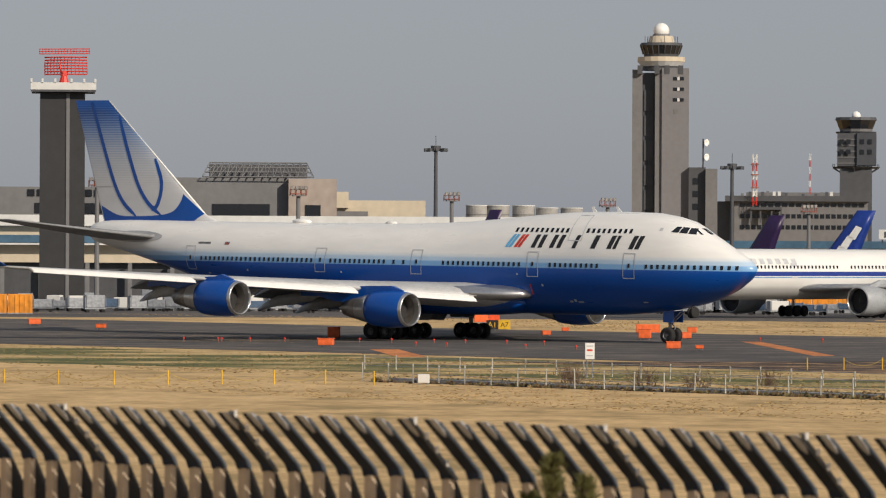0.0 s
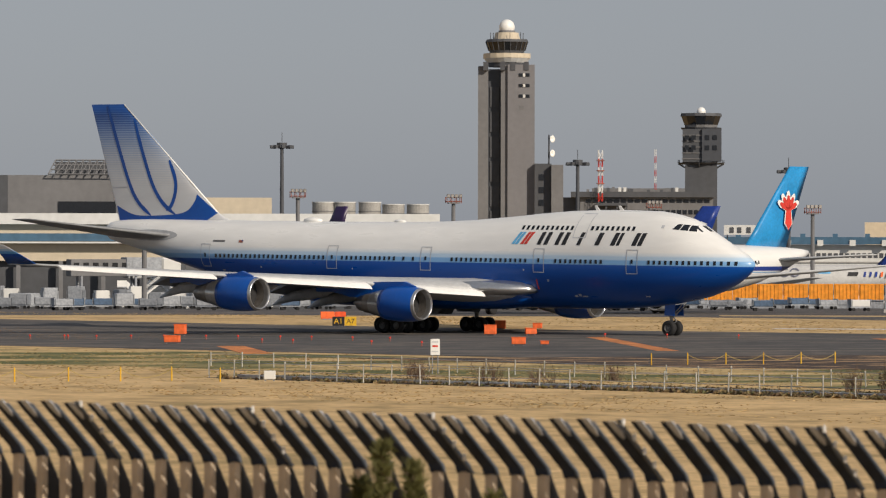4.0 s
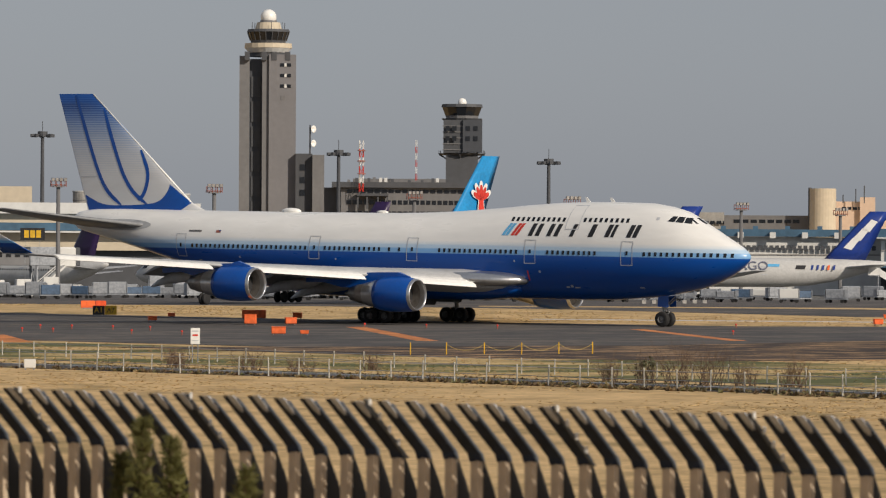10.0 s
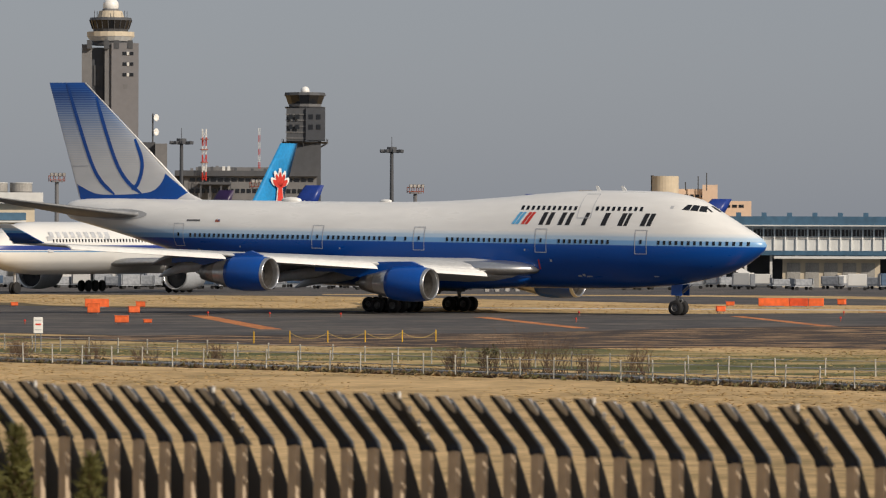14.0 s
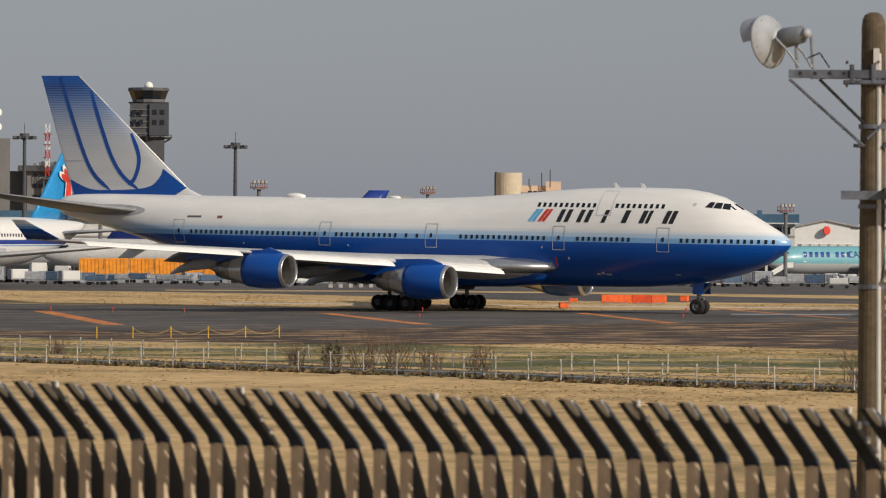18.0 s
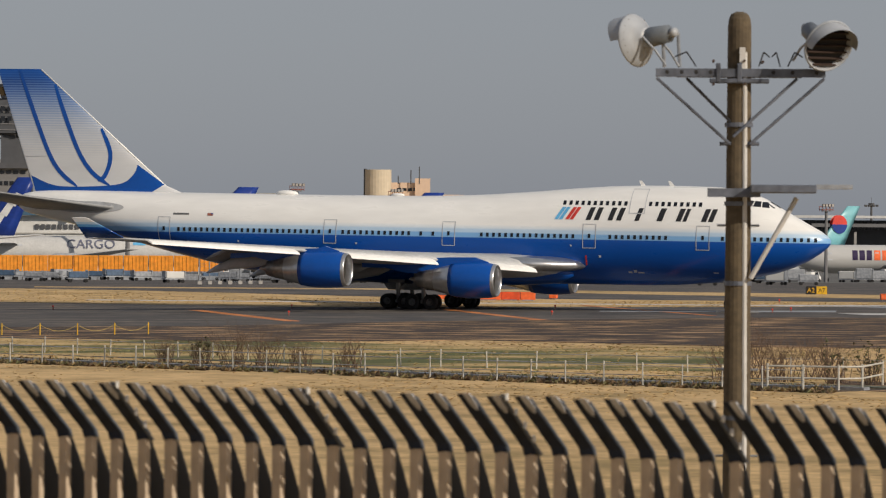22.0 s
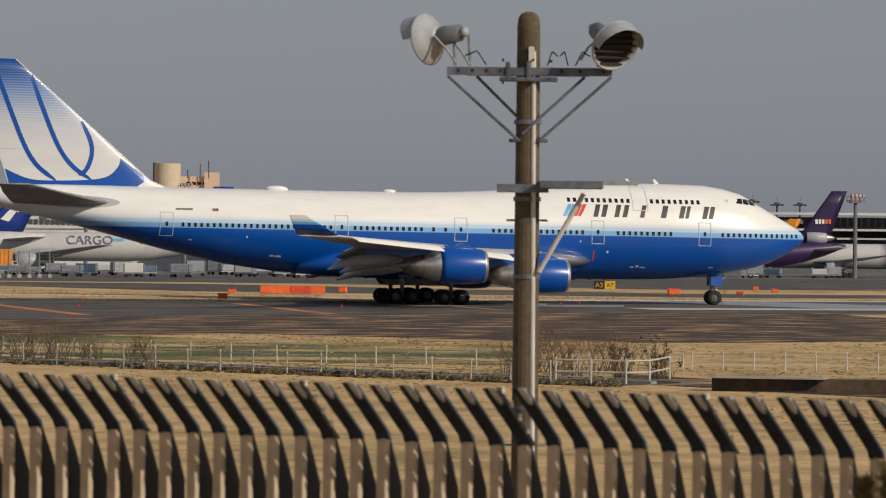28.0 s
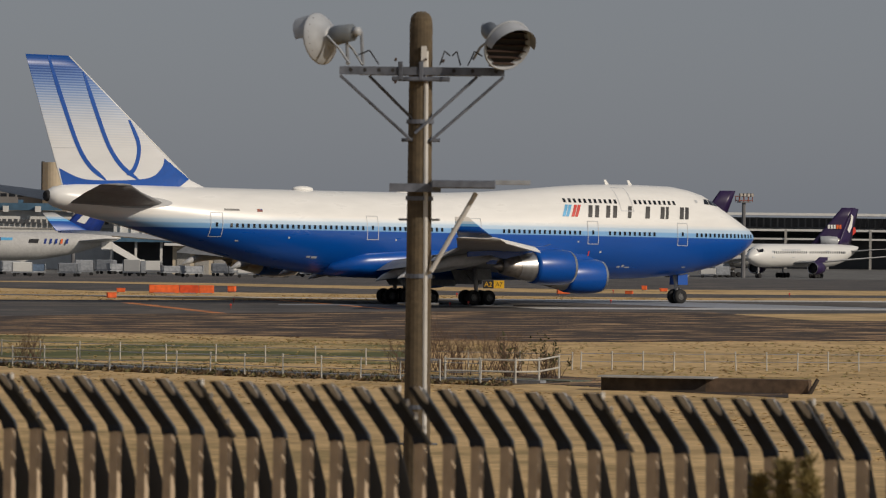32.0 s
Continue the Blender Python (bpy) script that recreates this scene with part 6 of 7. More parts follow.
block(t, "sill_band", 11.0, 17.8, d - 0.3, hgt(-0.17, d), hgt(-0.155, d), 0.5, "concrete")
for i in range(12):
    b = 13.2 + 0.38 * i
    block(t, "roof_vent", b, b + 0.06, d + 3, hgt(0.135, d), hgt(0.175, d), 2, "teal")
    block(t, "vent_box", b + 0.2, b + 0.27, d - 2.4, hgt(0.03, d), hgt(0.10, d), 1, "pale")
# open ground floor with cream stores
t = house("cargo_store", "cream cargo store under the pier", "building")
block(t, "wall", 18.45, 19.6, 1150, -7, hgt(-0.35, 1150), 15, "cream")
block(t, "roof", 18.35, 19.7, 1146, hgt(-0.35, 1150), hgt(-0.325, 1150), 22, "pale")
for i in range(5):
    block(t, "shutter", 18.5 + 0.22 * i, 18.66 + 0.22 * i, 1149.8, -7, hgt(-0.40, 1150), 0.3, "concrete")

# pale pink apartment block with a round tank tower
t = house("drum_building", "pale block with a cream round tower", "building")
d = 2000
x, y = far(17.06, d)
part("drum", R((x, y, -7), (x, y, hgt(0.62, d)), 5.6, None, 28), "cream", t, "round cream tower", smooth=False)
part("drum_pipe", R((*far(16.91, d - 1), -7), (*far(16.91, d - 1), hgt(0.63, d)), 0.7, None, 8), "greydark", t)
block(t, "wall", 17.2, 17.66, d + 4, -7, hgt(0.47, d), 14, "pink")
block(t, "wall", 17.5, 17.68, d + 2, -7, hgt(0.52, d), 10, "pink")
block(t, "wall", 17.2, 18.08, d + 8, -7, hgt(0.33, d), 14, "pink")
block(t, "wall", 15.9, 16.9, d + 6, -7, hgt(0.30, d), 14, "grey")
strip_windows(t, 16.0, 16.8, d + 6, hgt(0.21, d), hgt(0.25, d), 8)
for z in (0.25, 0.37):
    strip_windows(t, 17.28, 17.6 if z > 0.3 else 18.0, d + (4 if z > 0.3 else 8), hgt(z, d), hgt(z + 0.035, d), 5 if z > 0.3 else 9)
for b, e in ((17.45, 0.62), (17.55, 0.66), (17.3, 0.55)):
    x, y = far(b, d)
    part("antenna", R((x, y, hgt(0.45, d)), (x, y, hgt(e, d)), 0.25, None, 5), "greydark", t)
t = house("far_blocks", "low pale buildings far behind the pier", "building")
block(t, "wall", 14.72, 15.22, 1900, -7, hgt(0.31, 1900), 20, "cream")
block(t, "wall", 15.3, 16.0, 2100, -7, hgt(0.26, 2100), 20, "pink")
block(t, "wall", 15.6, 15.9, 2090, -7, hgt(0.33, 2100), 20, "concrete")
strip_windows(t, 15.35, 15.95, 2089, hgt(0.19, 2100), hgt(0.23, 2100), 8)

# hangars on the east side
t = house("white_hangar", "white gabled hangar with a red roundel", "hangar")
hd = 1400
hb0, hb1, hbc = 20.44, 21.20, 20.82
hw = hd * math.tan(radians((hb1 - hb0) / 2))
front = [(-hw, -7), (hw, -7), (hw, hgt(0.0, hd)), (0, hgt(0.075, hd)), (-hw, hgt(0.0, hd))]
shell = part("wall", loft(bmesh.new(), [[(x, y, z) for x, z in front] for y in (0, 45)]), "white", t)
shell.matrix_basis = pose(*far(hbc, hd), 0, 0, 0, -hbc)
for k in (-1, 1):
    trim = part("verge_trim", R((k * hw * 1.02, -0.3, hgt(-0.002, hd)), (0, -0.3, hgt(0.078, hd)), 0.3, None, 6), "concrete", t)
    trim.matrix_basis = pose(*far(hbc, hd), 0, 0, 0, -hbc)
block(t, "door", 20.50, 21.14, hd - 0.4, -7, hgt(-0.2, hd), 0.4, "pale")
for i in range(6):
    block(t, "door_rib", 20.52 + 0.11 * i, 20.53 + 0.11 * i, hd - 0.7, -7, hgt(-0.2, hd), 0.3, "concrete")
x, y = far(hbc, hd - 1)
part("roundel", R((x, y, hgt(-0.04, hd)), (x + 0.1, y - 0.35, hgt(-0.04, hd)), 1.25, None, 20), "red", t, "plain red disc")
block(t, "annex", 21.20, 21.95, hd + 10, -7, hgt(0.045, hd), 30, "pale", "lower pale annex")
t = house("sign_board", "white roof board with plain dark bars", "sign")
block(t, "board", 13.06, 13.44, 1235, hgt(0.16, 1235), hgt(0.275, 1235), 0.8, "pale")
for b in (13.13, 13.22, 13.33):
    block(t, "text_bar", b, b + 0.045, 1234.8, hgt(0.185, 1235), hgt(0.25, 1235), 0.3, "greydark")
for b in (13.1, 13.4):
    block(t, "leg", b - 0.006, b + 0.006, 1236, hgt(0.10, 1235), hgt(0.17, 1235), 0.4, "greydark")
t = house("east_terminal", "dark glazed terminal with pale roof lines", "building")
d = 1480
block(t, "wall", 21.9, 29.5, d, -7, hgt(0.06, d), 30, "greydark")
block(t, "roof", 21.9, 29.6, d - 6, hgt(0.085, d), hgt(0.115, d), 50, "pale", "pale overhanging roof edge")
block(t, "roof", 22.2, 24.6, d - 10, hgt(-0.02, d), hgt(0.02, d), 30, "grey")
block(t, "floor_edge", 24.2, 27.4, d - 14, hgt(-0.10, d), hgt(-0.075, d), 20, "pale")
block(t, "floor_edge", 25.0, 29.0, d - 14, hgt(-0.20, d), hgt(-0.18, d), 20, "pale")
strip_windows(t, 22.0, 29.4, d, hgt(-0.05, d), hgt(0.05, d), 90)
for i in range(14):
    block(t, "column", 22.2 + 0.5 * i, 22.23 + 0.5 * i, d - 14, -7, hgt(-0.08, d), 1, "concrete")

# wall of orange containers and pens of carts along the apron edge
def container(b, d, w, h, up):
    x, y = far(b, d)
    t = thing("cargo_container", pose(x, y, gz(y), 0, 0, -b + random.uniform(-2, 2)), "ribbed orange cargo container at the apron edge", "container", "orange containers")
    part("shell", B((0, 0, up + h / 2), (w, 2.2, h), 0, 0.05), "contorange", t)
    if up:
        part("rack", B((0, 0, up / 2), (w * 0.98, 1.9, up)), "cart", t, "grey loading rack")
    part("base", B((0, 0, up + 0.08), (w * 1.01, 2.3, 0.16)), "steel", t)
    for k in range(int(w / 0.55)):
        part("rib", B((-w / 2 + 0.3 + 0.55 * k, -1.13, up + h / 2), (0.1, 0.08, h * 0.92)), "contorange", t)


for i in range(11):
    container(12.12 + 0.297 * i, 720, 3.63, 2.5, 1.2)
for i in range(3):
    container(2.35 + 0.3 * i, 560, 2.8, 2.3, 0.0)


def cart(b, d, col, h):
    x, y = far(b, d)
    t = thing("luggage_cart", pose(x, y, gz(y), 0, 0, -b + random.uniform(-25, 25)), {"cart": "grey caged luggage cart on the apron", "carblue": "blue covered luggage cart on the apron", "pale": "pale covered cart on the apron"}[col], "cart", "parked carts")
    part("bed", B((0, 0, 0.5), (2.6, 1.5, 0.14)), "steel", t)
    part("load", B((0, 0, 0.57 + h / 2), (2.3, 1.4, h), 0, 0.06), col, t)
    for a in (-0.95, 0.95):
        for q in (-0.65, 0.65):
            part("wheel", R((a, q - 0.08, 0.22), (a, q + 0.08, 0.22), 0.22, None, 10), "tyre", t)
    for a in (-1.25, 1.25):
        part("end_frame", B((a, 0, 0.9 + h / 4), (0.06, 1.4, h * 0.9)), "steel", t)


rc = random.Random(5)
b = 1.6
while b < 25.1:
    d = rc.uniform(585, 660) if b < 22.5 else rc.uniform(680, 760)
    if not (rc.random() < 0.12):
        cart(b, d, rc.choice(("cart", "cart", "pale" if b > 9 else "cart", "carblue", "cart")), rc.uniform(0.45, 0.9) if 11.9 < b < 15.5 else rc.uniform(0.7, 1.6))
    b += rc.uniform(0.12, 0.25)
# taller loads in a second row before the terminal
b = 1.7
while b < 12.0:
    cart(b, rc.uniform(690, 800), rc.choice(("pale", "cart", "cart", "pale")), rc.uniform(1.4, 3.2))
    b += rc.uniform(0.17, 0.36)


def van(b, d, turn, col, tall):
    x, y = far(b, d)
    t = thing("service_van", pose(x, y, gz(y), 0, 0, turn), "white service van on the apron" if col == "white" else "pale service truck on the apron", "van", "service vehicles")
    prof = [(-2.3, 0.45), (-2.3, 0.55 + tall), (1.1, 0.55 + tall), (1.75, 1.15), (2.3, 1.0), (2.35, 0.45)]
    part("body", loft(bmesh.new(), [[(px, -0.85, pz) for px, pz in prof], [(px, 0.85, pz) for px, pz in prof]]), col, t)
    for q in (-0.86, 0.86):
        part("side_window", B((0.2, q, 0.3 + tall), (1.6, 0.02, 0.42)), "glass", t)
        for a in (-1.5, 1.5):
            part("wheel", R((a, q - 0.06, 0.34), (a, q + 0.06, 0.34), 0.34, None, 12), "tyre", t)
    part("windscreen", plate(bmesh.new(), [(1.12, -0.78, 0.5 + tall), (1.12, 0.78, 0.5 + tall), (1.72, 0.78, 1.2), (1.72, -0.78, 1.2)], 0.03), "glass", t)


for b, d, a, c, h in ((17.9, 740, 130, "white", 1.1), (10.6, 760, 120, "pale", 1.3), (16.0, 750, 50, "white", 1.0), (20.0, 780, 125, "white", 1.1), (20.9, 760, 60, "pale", 1.3), (23.0, 800, 140, "white", 1.1), (24.0, 820, 40, "pale", 1.4), (15.2, 740, 55, "pale", 1.4), (19.2, 770, 118, "white", 1.1), (22.2, 790, 48, "white", 1.2)):
    van(b, d, a, c, h)


def stairs_truck(b, d, turn):
    x, y = far(b, d)
    t = thing("boarding_stairs", pose(x, y, gz(y), 0, 0, turn), "white mobile boarding stairs on a truck", "boarding stairs", "boarding stairs")
    part("chassis", B((0, 0, 0.7), (6.5, 2.0, 0.5), 0, 0.05), "pale", t)
    part("cab", B((3.0, 0, 1.5), (1.5, 1.9, 1.3), 0, 0.15), "white", t)
    bm = bmesh.new()
    for q in (-0.95, 0.95):
        plate(bm, [(-3.2, q, 0.9), (2.4, q, 4.1), (2.4, q, 5.3), (-3.2, q, 2.0)], 0.08)
    part("side_panel", bm, "white", t, "sloping white side panels")
    for i in range(16):
        part("tread", B((-3.1 + 0.35 * i, 0, 1.0 + 0.2 * i), (0.36, 1.8, 0.08)), "steel", t)
    part("landing", B((3.2, 0, 4.15), (1.8, 2.0, 0.15)), "steel", t)
    for q in (-0.9, 0.9):
        part("landing_rail", B((3.2, q, 4.8), (1.8, 0.06, 1.2)), "white", t)
        part("leg", R((2.6, q, 0.9), (2.6, q, 4.1), 0.09, None, 6), "steel", t)
        for a in (-2.2, 2.4):
            part("wheel", R((a, q - 0.12, 0.42), (a, q + 0.12, 0.42), 0.42, None, 12), "tyre", t)


def jet_bridge(b, d, turn, length):
    x, y = far(b, d)
    t = thing("jet_bridge", pose(x, y, gz(y), 0, 0, turn), "grey boarding bridge on steel legs beside the stand", "boarding bridge", "boarding bridges")
    tunnel = part("tunnel", B((0, 0, 6.6), (length, 2.6, 2.7), 0, 0.08), "grey", t)
    part("tunnel", B((length * 0.36, 0, 6.75), (length * 0.5, 3.0, 3.0), 0, 0.08), "cart", t, "pale sliding tunnel section")
    part("cab", B((length / 2 + 1.6, 0, 6.6), (3.2, 3.6, 3.3), 0, 0.25), "pale", t, "white bridge cab")
    part("canopy", B((length / 2 + 3.6, 0, 6.7), (0.9, 3.2, 3.0), 0, 0.15), "greydark", t)
    for i in range(int(length / 1.6)):
        part("pane", B((-length / 2 + 0.9 + 1.6 * i, -1.33, 7.0), (0.9, 0.05, 0.8)), "glass", tunnel)
    for k in (-0.38, 0.22):
        for q in (-1.1, 1.1):
            part("leg", R((length * k, q, -0.1), (length * k, q, 5.4), 0.22, None, 8), "cart", t)
        part("cross_brace", R((length * k, -1.1, 1.0), (length * k, 1.1, 5.0), 0.1, None, 6), "cart", t)
    part("bogie", B((length * 0.22, 0, 0.5), (1.6, 3.0, 0.7), 0, 0.1), "greydark", t)
    part("stair_flight", plate(bmesh.new(), [(length / 2 + 0.5, -2.2, 5.2), (length / 2 + 0.5, -3.2, 5.2), (length / 2 - 6.0, -3.2, 0.2), (length / 2 - 6.0, -2.2, 0.2)], 0.3), "pale", t, "white service stairs")
    for q in (-2.2, -3.2):
        part("stair_rail", R((length / 2 + 0.5, q, 6.2), (length / 2 - 6.0, q, 1.2), 0.07, None, 6), "pale", t)


for b, d, a, n in ((5.85, 770, 12, 15), (6.75, 800, 160, 14), (7.55, 780, 20, 13)):
    jet_bridge(b, d, a, n)
stairs_truck(6.15, 900, 175)
stairs_truck(20.22, 1120, -15)
stairs_truck(17.9, 800, 165)
t = board("stand_sign", "black stand number board with yellow figures", "sign", *far(7.72, 720), 8.6, 10.4, 3.6, "black")
part("figure_bar", B((-0.9, -0.07, 9.5), (0.7, 0.03, 1.1)), "yellow", t)
part("figure_bar", B((0.0, -0.07, 9.5), (0.7, 0.03, 1.1)), "yellow", t)
part("figure_bar", B((0.9, -0.07, 9.5), (0.7, 0.03, 1.1)), "yellow", t)
# mesh pen with concrete feet
t = thing("mesh_pen", None, "wire mesh pen on concrete feet at the apron edge", "fence")
pen = [far(14.95 + 0.12 * i, 560 + 2 * i) for i in range(8)]
for (x0, y0), (x1, y1) in zip(pen, pen[1:]):
    part("pen_post", R((x0, y0, gz(y0)), (x0, y0, gz(y0) + 3.2), 0.07, None, 6), "steel", t)
    part("pen_foot", B((x0, y0, gz(y0) + 0.2), (0.5, 0.5, 0.45)), "concrete", t)
    for k in range(9):
        part("pen_wire", R((x0, y0, gz(y0) + 0.35 * k + 0.3), (x1, y1, gz(y1) + 0.35 * k + 0.3), 0.012, None, 3, False), "steel", t)


# ---- parked and taxiing airliners beyond ----
def liner(name, label, L, r, zc, half_span, tail_h, body, finmat, engmat, engines, group="airliners beyond", stripe=None):
    """A twin- or tri-jet: nose at +x, standing on its wheels, origin under the nose wheels."""
    j = thing(name, None, label, "airplane", group)
    px = 0.09 * L
    secs = [(0, 0.05, -0.15), (0.012, 0.3, -0.12), (0.035, 0.58, -0.08), (0.07, 0.84, -0.02), (0.11, 0.97, 0), (0.15, 1, 0), (0.68, 1, 0), (0.76, 0.95, 0.06), (0.84, 0.78, 0.2), (0.92, 0.5, 0.42), (0.98, 0.22, 0.62), (1.0, 0.1, 0.68)]
    rings = [[(px - k * L, r * s * math.cos(a), zc + r * dz + r * s * math.sin(a)) for a in [2 * math.pi * i / 24 for i in range(24)]] for k, s, dz in secs]
    part("fuselage", loft(bmesh.new(), rings), body, j, smooth=True)
    global PIVOT
    for s in (-1, 1):
        keep, PIVOT = PIVOT, px
        c0 = 0.17 * L
        bm = loft(bmesh.new(), [foil(0.32 * L, c0, s * 0.5 * r, zc - 0.6 * r, 0.11), foil(0.32 * L + 0.6 * half_span * 0.33, c0 * 0.62, s * half_span * 0.35, zc - 0.45 * r, 0.1), foil(0.32 * L + 0.62 * half_span, c0 * 0.22, s * half_span, zc - 0.1 * r + 0.03 * half_span, 0.09)])
        wing = part("wing", bm, "wing", j, "pale grey wing", smooth=True)
        bm = loft(bmesh.new(), [foil(0.86 * L, 0.10 * L, s * 0.2 * r, zc + 0.35 * r, 0.09), foil(0.86 * L + 0.2 * half_span, 0.04 * L, s * half_span * 0.36, zc + 0.6 * r, 0.08)])
        part("tailplane", bm, "wing", j, smooth=True)
        PIVOT = keep
        for (xe, ye, ze, re, le) in engines:
            if ye == 0 and s == 1:
                continue
            base = Matrix.Translation((px - xe, s * ye, ze)) @ Matrix.Rotation(radians(180), 4, "Z")
            e = part("engine_cowl", turned(bmesh.new(), [(0.12, re * 0.9), (0.0, re * 0.93), (0.1, re), (le * 0.4, re * 1.04), (le * 0.75, re * 0.9), (le * 0.78, re * 0.7)], 24, base), engmat, j, "engine cowl", smooth=True)
            part("fan", turned(bmesh.new(), [(0.5, 0.0), (0.8, re * 0.3), (0.85, re * 0.92)], 24, base), "dark", e)
            part("inlet_lip", turned(bmesh.new(), [(0.5, re * 0.86), (0.1, re * 0.88), (-0.03, re * 0.93), (0.1, re * 0.985), (0.3, re * 1.0)], 24, base), "silver", e, smooth=True)
            part("nozzle", turned(bmesh.new(), [(le * 0.7, re * 0.75), (le, re * 0.42), (le * 1.1, re * 0.1)], 20, base), "nozzle", e, smooth=True)
            if ye:
                part("engine_pylon", loft(bmesh.new(), [[(px - xe - q, s * ye + k * 0.2, z) for k, z in ((-1, ze + re * 0.9), (1, ze + re * 0.9), (1, ze + re * 0.9 + hh), (-1, ze + re * 0.9 + hh))] for q, hh in ((le * 0.25, 0.1), (le * 0.7, 0.9), (le * 1.3, 0.9))]), engmat, e)
    zt, hb = zc + 0.75 * r, tail_h
    rings = []
    for k in range(5):
        z = zt + (hb - zt) * k / 4
        x0, x1 = L * (0.80 + 0.145 * k / 4), L * (0.93 + 0.075 * k / 4)
        rings.append([(px - (x0 + (x1 - x0) * q), w * 0.045 * (x1 - x0), z) for q, w in ((0, 0), (0.1, 0.8), (0.35, 1.1), (0.7, 0.7), (1, 0.05), (0.7, -0.7), (0.35, -1.1), (0.1, -0.8))])
    fin = part("fin", loft(bmesh.new(), rings), finmat, j, "coloured tail fin", smooth=True)
    for s in (-1, 1):
        bm = bmesh.new()
        x = 0.14 * L
        while x < 0.80 * L:
            if not (0.43 * L < x < 0.46 * L) and stripe != "cargo":
                zz = zc + 0.28 * r
                yy = math.sqrt(r * r - (0.28 * r) ** 2) + 0.02
                plate(bm, [(px - x, s * yy, zz - 0.17), (px - x - 0.26, s * yy, zz - 0.17), (px - x - 0.26, s * yy * 0.99, zz + 0.2), (px - x, s * yy * 0.99, zz + 0.2)], 0.02)
            x += 0.62
        if bm.verts:
            part("cabin_windows", bm, "glass", j)
        else:
            bm.free()
        part("cockpit_window", plate(bmesh.new(), [(px - 0.045 * L, s * r * 0.60, zc + 0.30 * r), (px - 0.075 * L, s * r * 0.76, zc + 0.34 * r), (px - 0.072 * L, s * r * 0.62, zc + 0.58 * r), (px - 0.05 * L, s * r * 0.48, zc + 0.52 * r)], 0.06), "glass", j)
        part("cockpit_window", plate(bmesh.new(), [(px - 0.036 * L, s * 0.05, zc + 0.36 * r), (px - 0.043 * L, s * r * 0.55, zc + 0.30 * r), (px - 0.05 * L, s * r * 0.44, zc + 0.54 * r), (px - 0.047 * L, s * 0.05, zc + 0.6 * r)], 0.08), "glass", j)
        for xd in (0.125, 0.30, 0.62):
            part("cabin_door", plate(bmesh.new(), [(px - xd * L, s * r * 0.985, zc - 0.15 * r), (px - xd * L - 1.0, s * r * 0.985, zc - 0.15 * r), (px - xd * L - 1.0, s * r * 0.92, zc + 0.45 * r), (px - xd * L, s * r * 0.92, zc + 0.45 * r)], 0.03), "outline", j)
    # gear
    wr = 0.30 * r * 0.75
    for xg, yg, n in ((0, 0.25, 1), (0.46 * L - px, 0.19 * half_span, 3)):
        for s in (-1, 1):
            if yg > 1 or s == -1:
                part("gear_leg", R((-xg, s * (yg if yg > 1 else 0), wr), (-xg, s * (yg if yg > 1 else 0), zc - 0.6 * r), 0.16, None, 8), "strut", j)
            for k in range(n):
                for q in ((-0.45, 0.45) if n > 1 else (0.0,)):
                    yy = s * yg + q
                    w = part("wheel", turned(bmesh.new(), [(-0.2, 0.0), (-0.2, wr * 0.8), (-0.1, wr), (0.1, wr), (0.2, wr * 0.8), (0.2, 0.0)], 16, Matrix.Translation((-xg + (k - (n - 1) / 2) * 2.2 * wr, yy, wr)) @ Matrix.Rotation(radians(90), 4, "Z")), "tyre", j)
    return j, fin


def decal(j, px, x0, x1, z0, z1, r, zc, material, slant=0.0, name="name_bar", n=5):
    """A plain block of colour on both flanks in place of lettering."""
    for s in (-1, 1):
        rows = []
        bm = bmesh.new()
        for i in range(n + 1):
            z = z0 + (z1 - z0) * i / n
            y = s * (math.sqrt(max(0.01, r * r - (z - zc) ** 2)) + 0.03)
            q = slant * (z - z0)
            rows.append((bm.verts.new((px - x0 - q, y, z)), bm.verts.new((px - x1 - q, y, z))))
        for a, b in zip(rows, rows[1:]):
            bm.faces.new((a[0], a[1], b[1], b[0]))
        part(name, bm, material, j)


def fin_decal(fin, px, pts, y, material, name="tail_mark"):
    """A flat mark on both faces of a fin."""
    for s in (-1, 1):
        bm = bmesh.new()
        vs = [bm.verts.new((px - x, s * y, z)) for x, z in pts]
        bm.faces.new(vs)
        part(name, bm, material, fin)


# the twin-jet that taxies the other way
twin_paint = band_mat("white_with_navy_line", "Z", [(0, (0.55, 0.55, 0.54), 0), (3.4, (0.74, 0.74, 0.72), 0.2), (4.45, (0.10, 0.28, 0.55), 0.01), (4.56, (0.74, 0.74, 0.72), 0.01), (4.66, (0.015, 0.04, 0.24), 0.02), (5.16, (0.76, 0.76, 0.74), 0.02)], 0.35, 0.3, 0.04)
twinjet, tf = liner("twin_airliner", "white twin-engined airliner with a sky-blue tail", 63.7, 2.82, 4.85, 30.0, 16.9, twin_paint, "skyblue", "lamp", [(22.5, 9.4, 1.95, 1.6, 5.6)])
PX = 0.09 * 63.7
for k in range(9):
    decal(twinjet, PX, 8.6 + 1.35 * k, 9.4 + 1.35 * k, 6.0, 6.6, 2.82, 4.85, "outline")
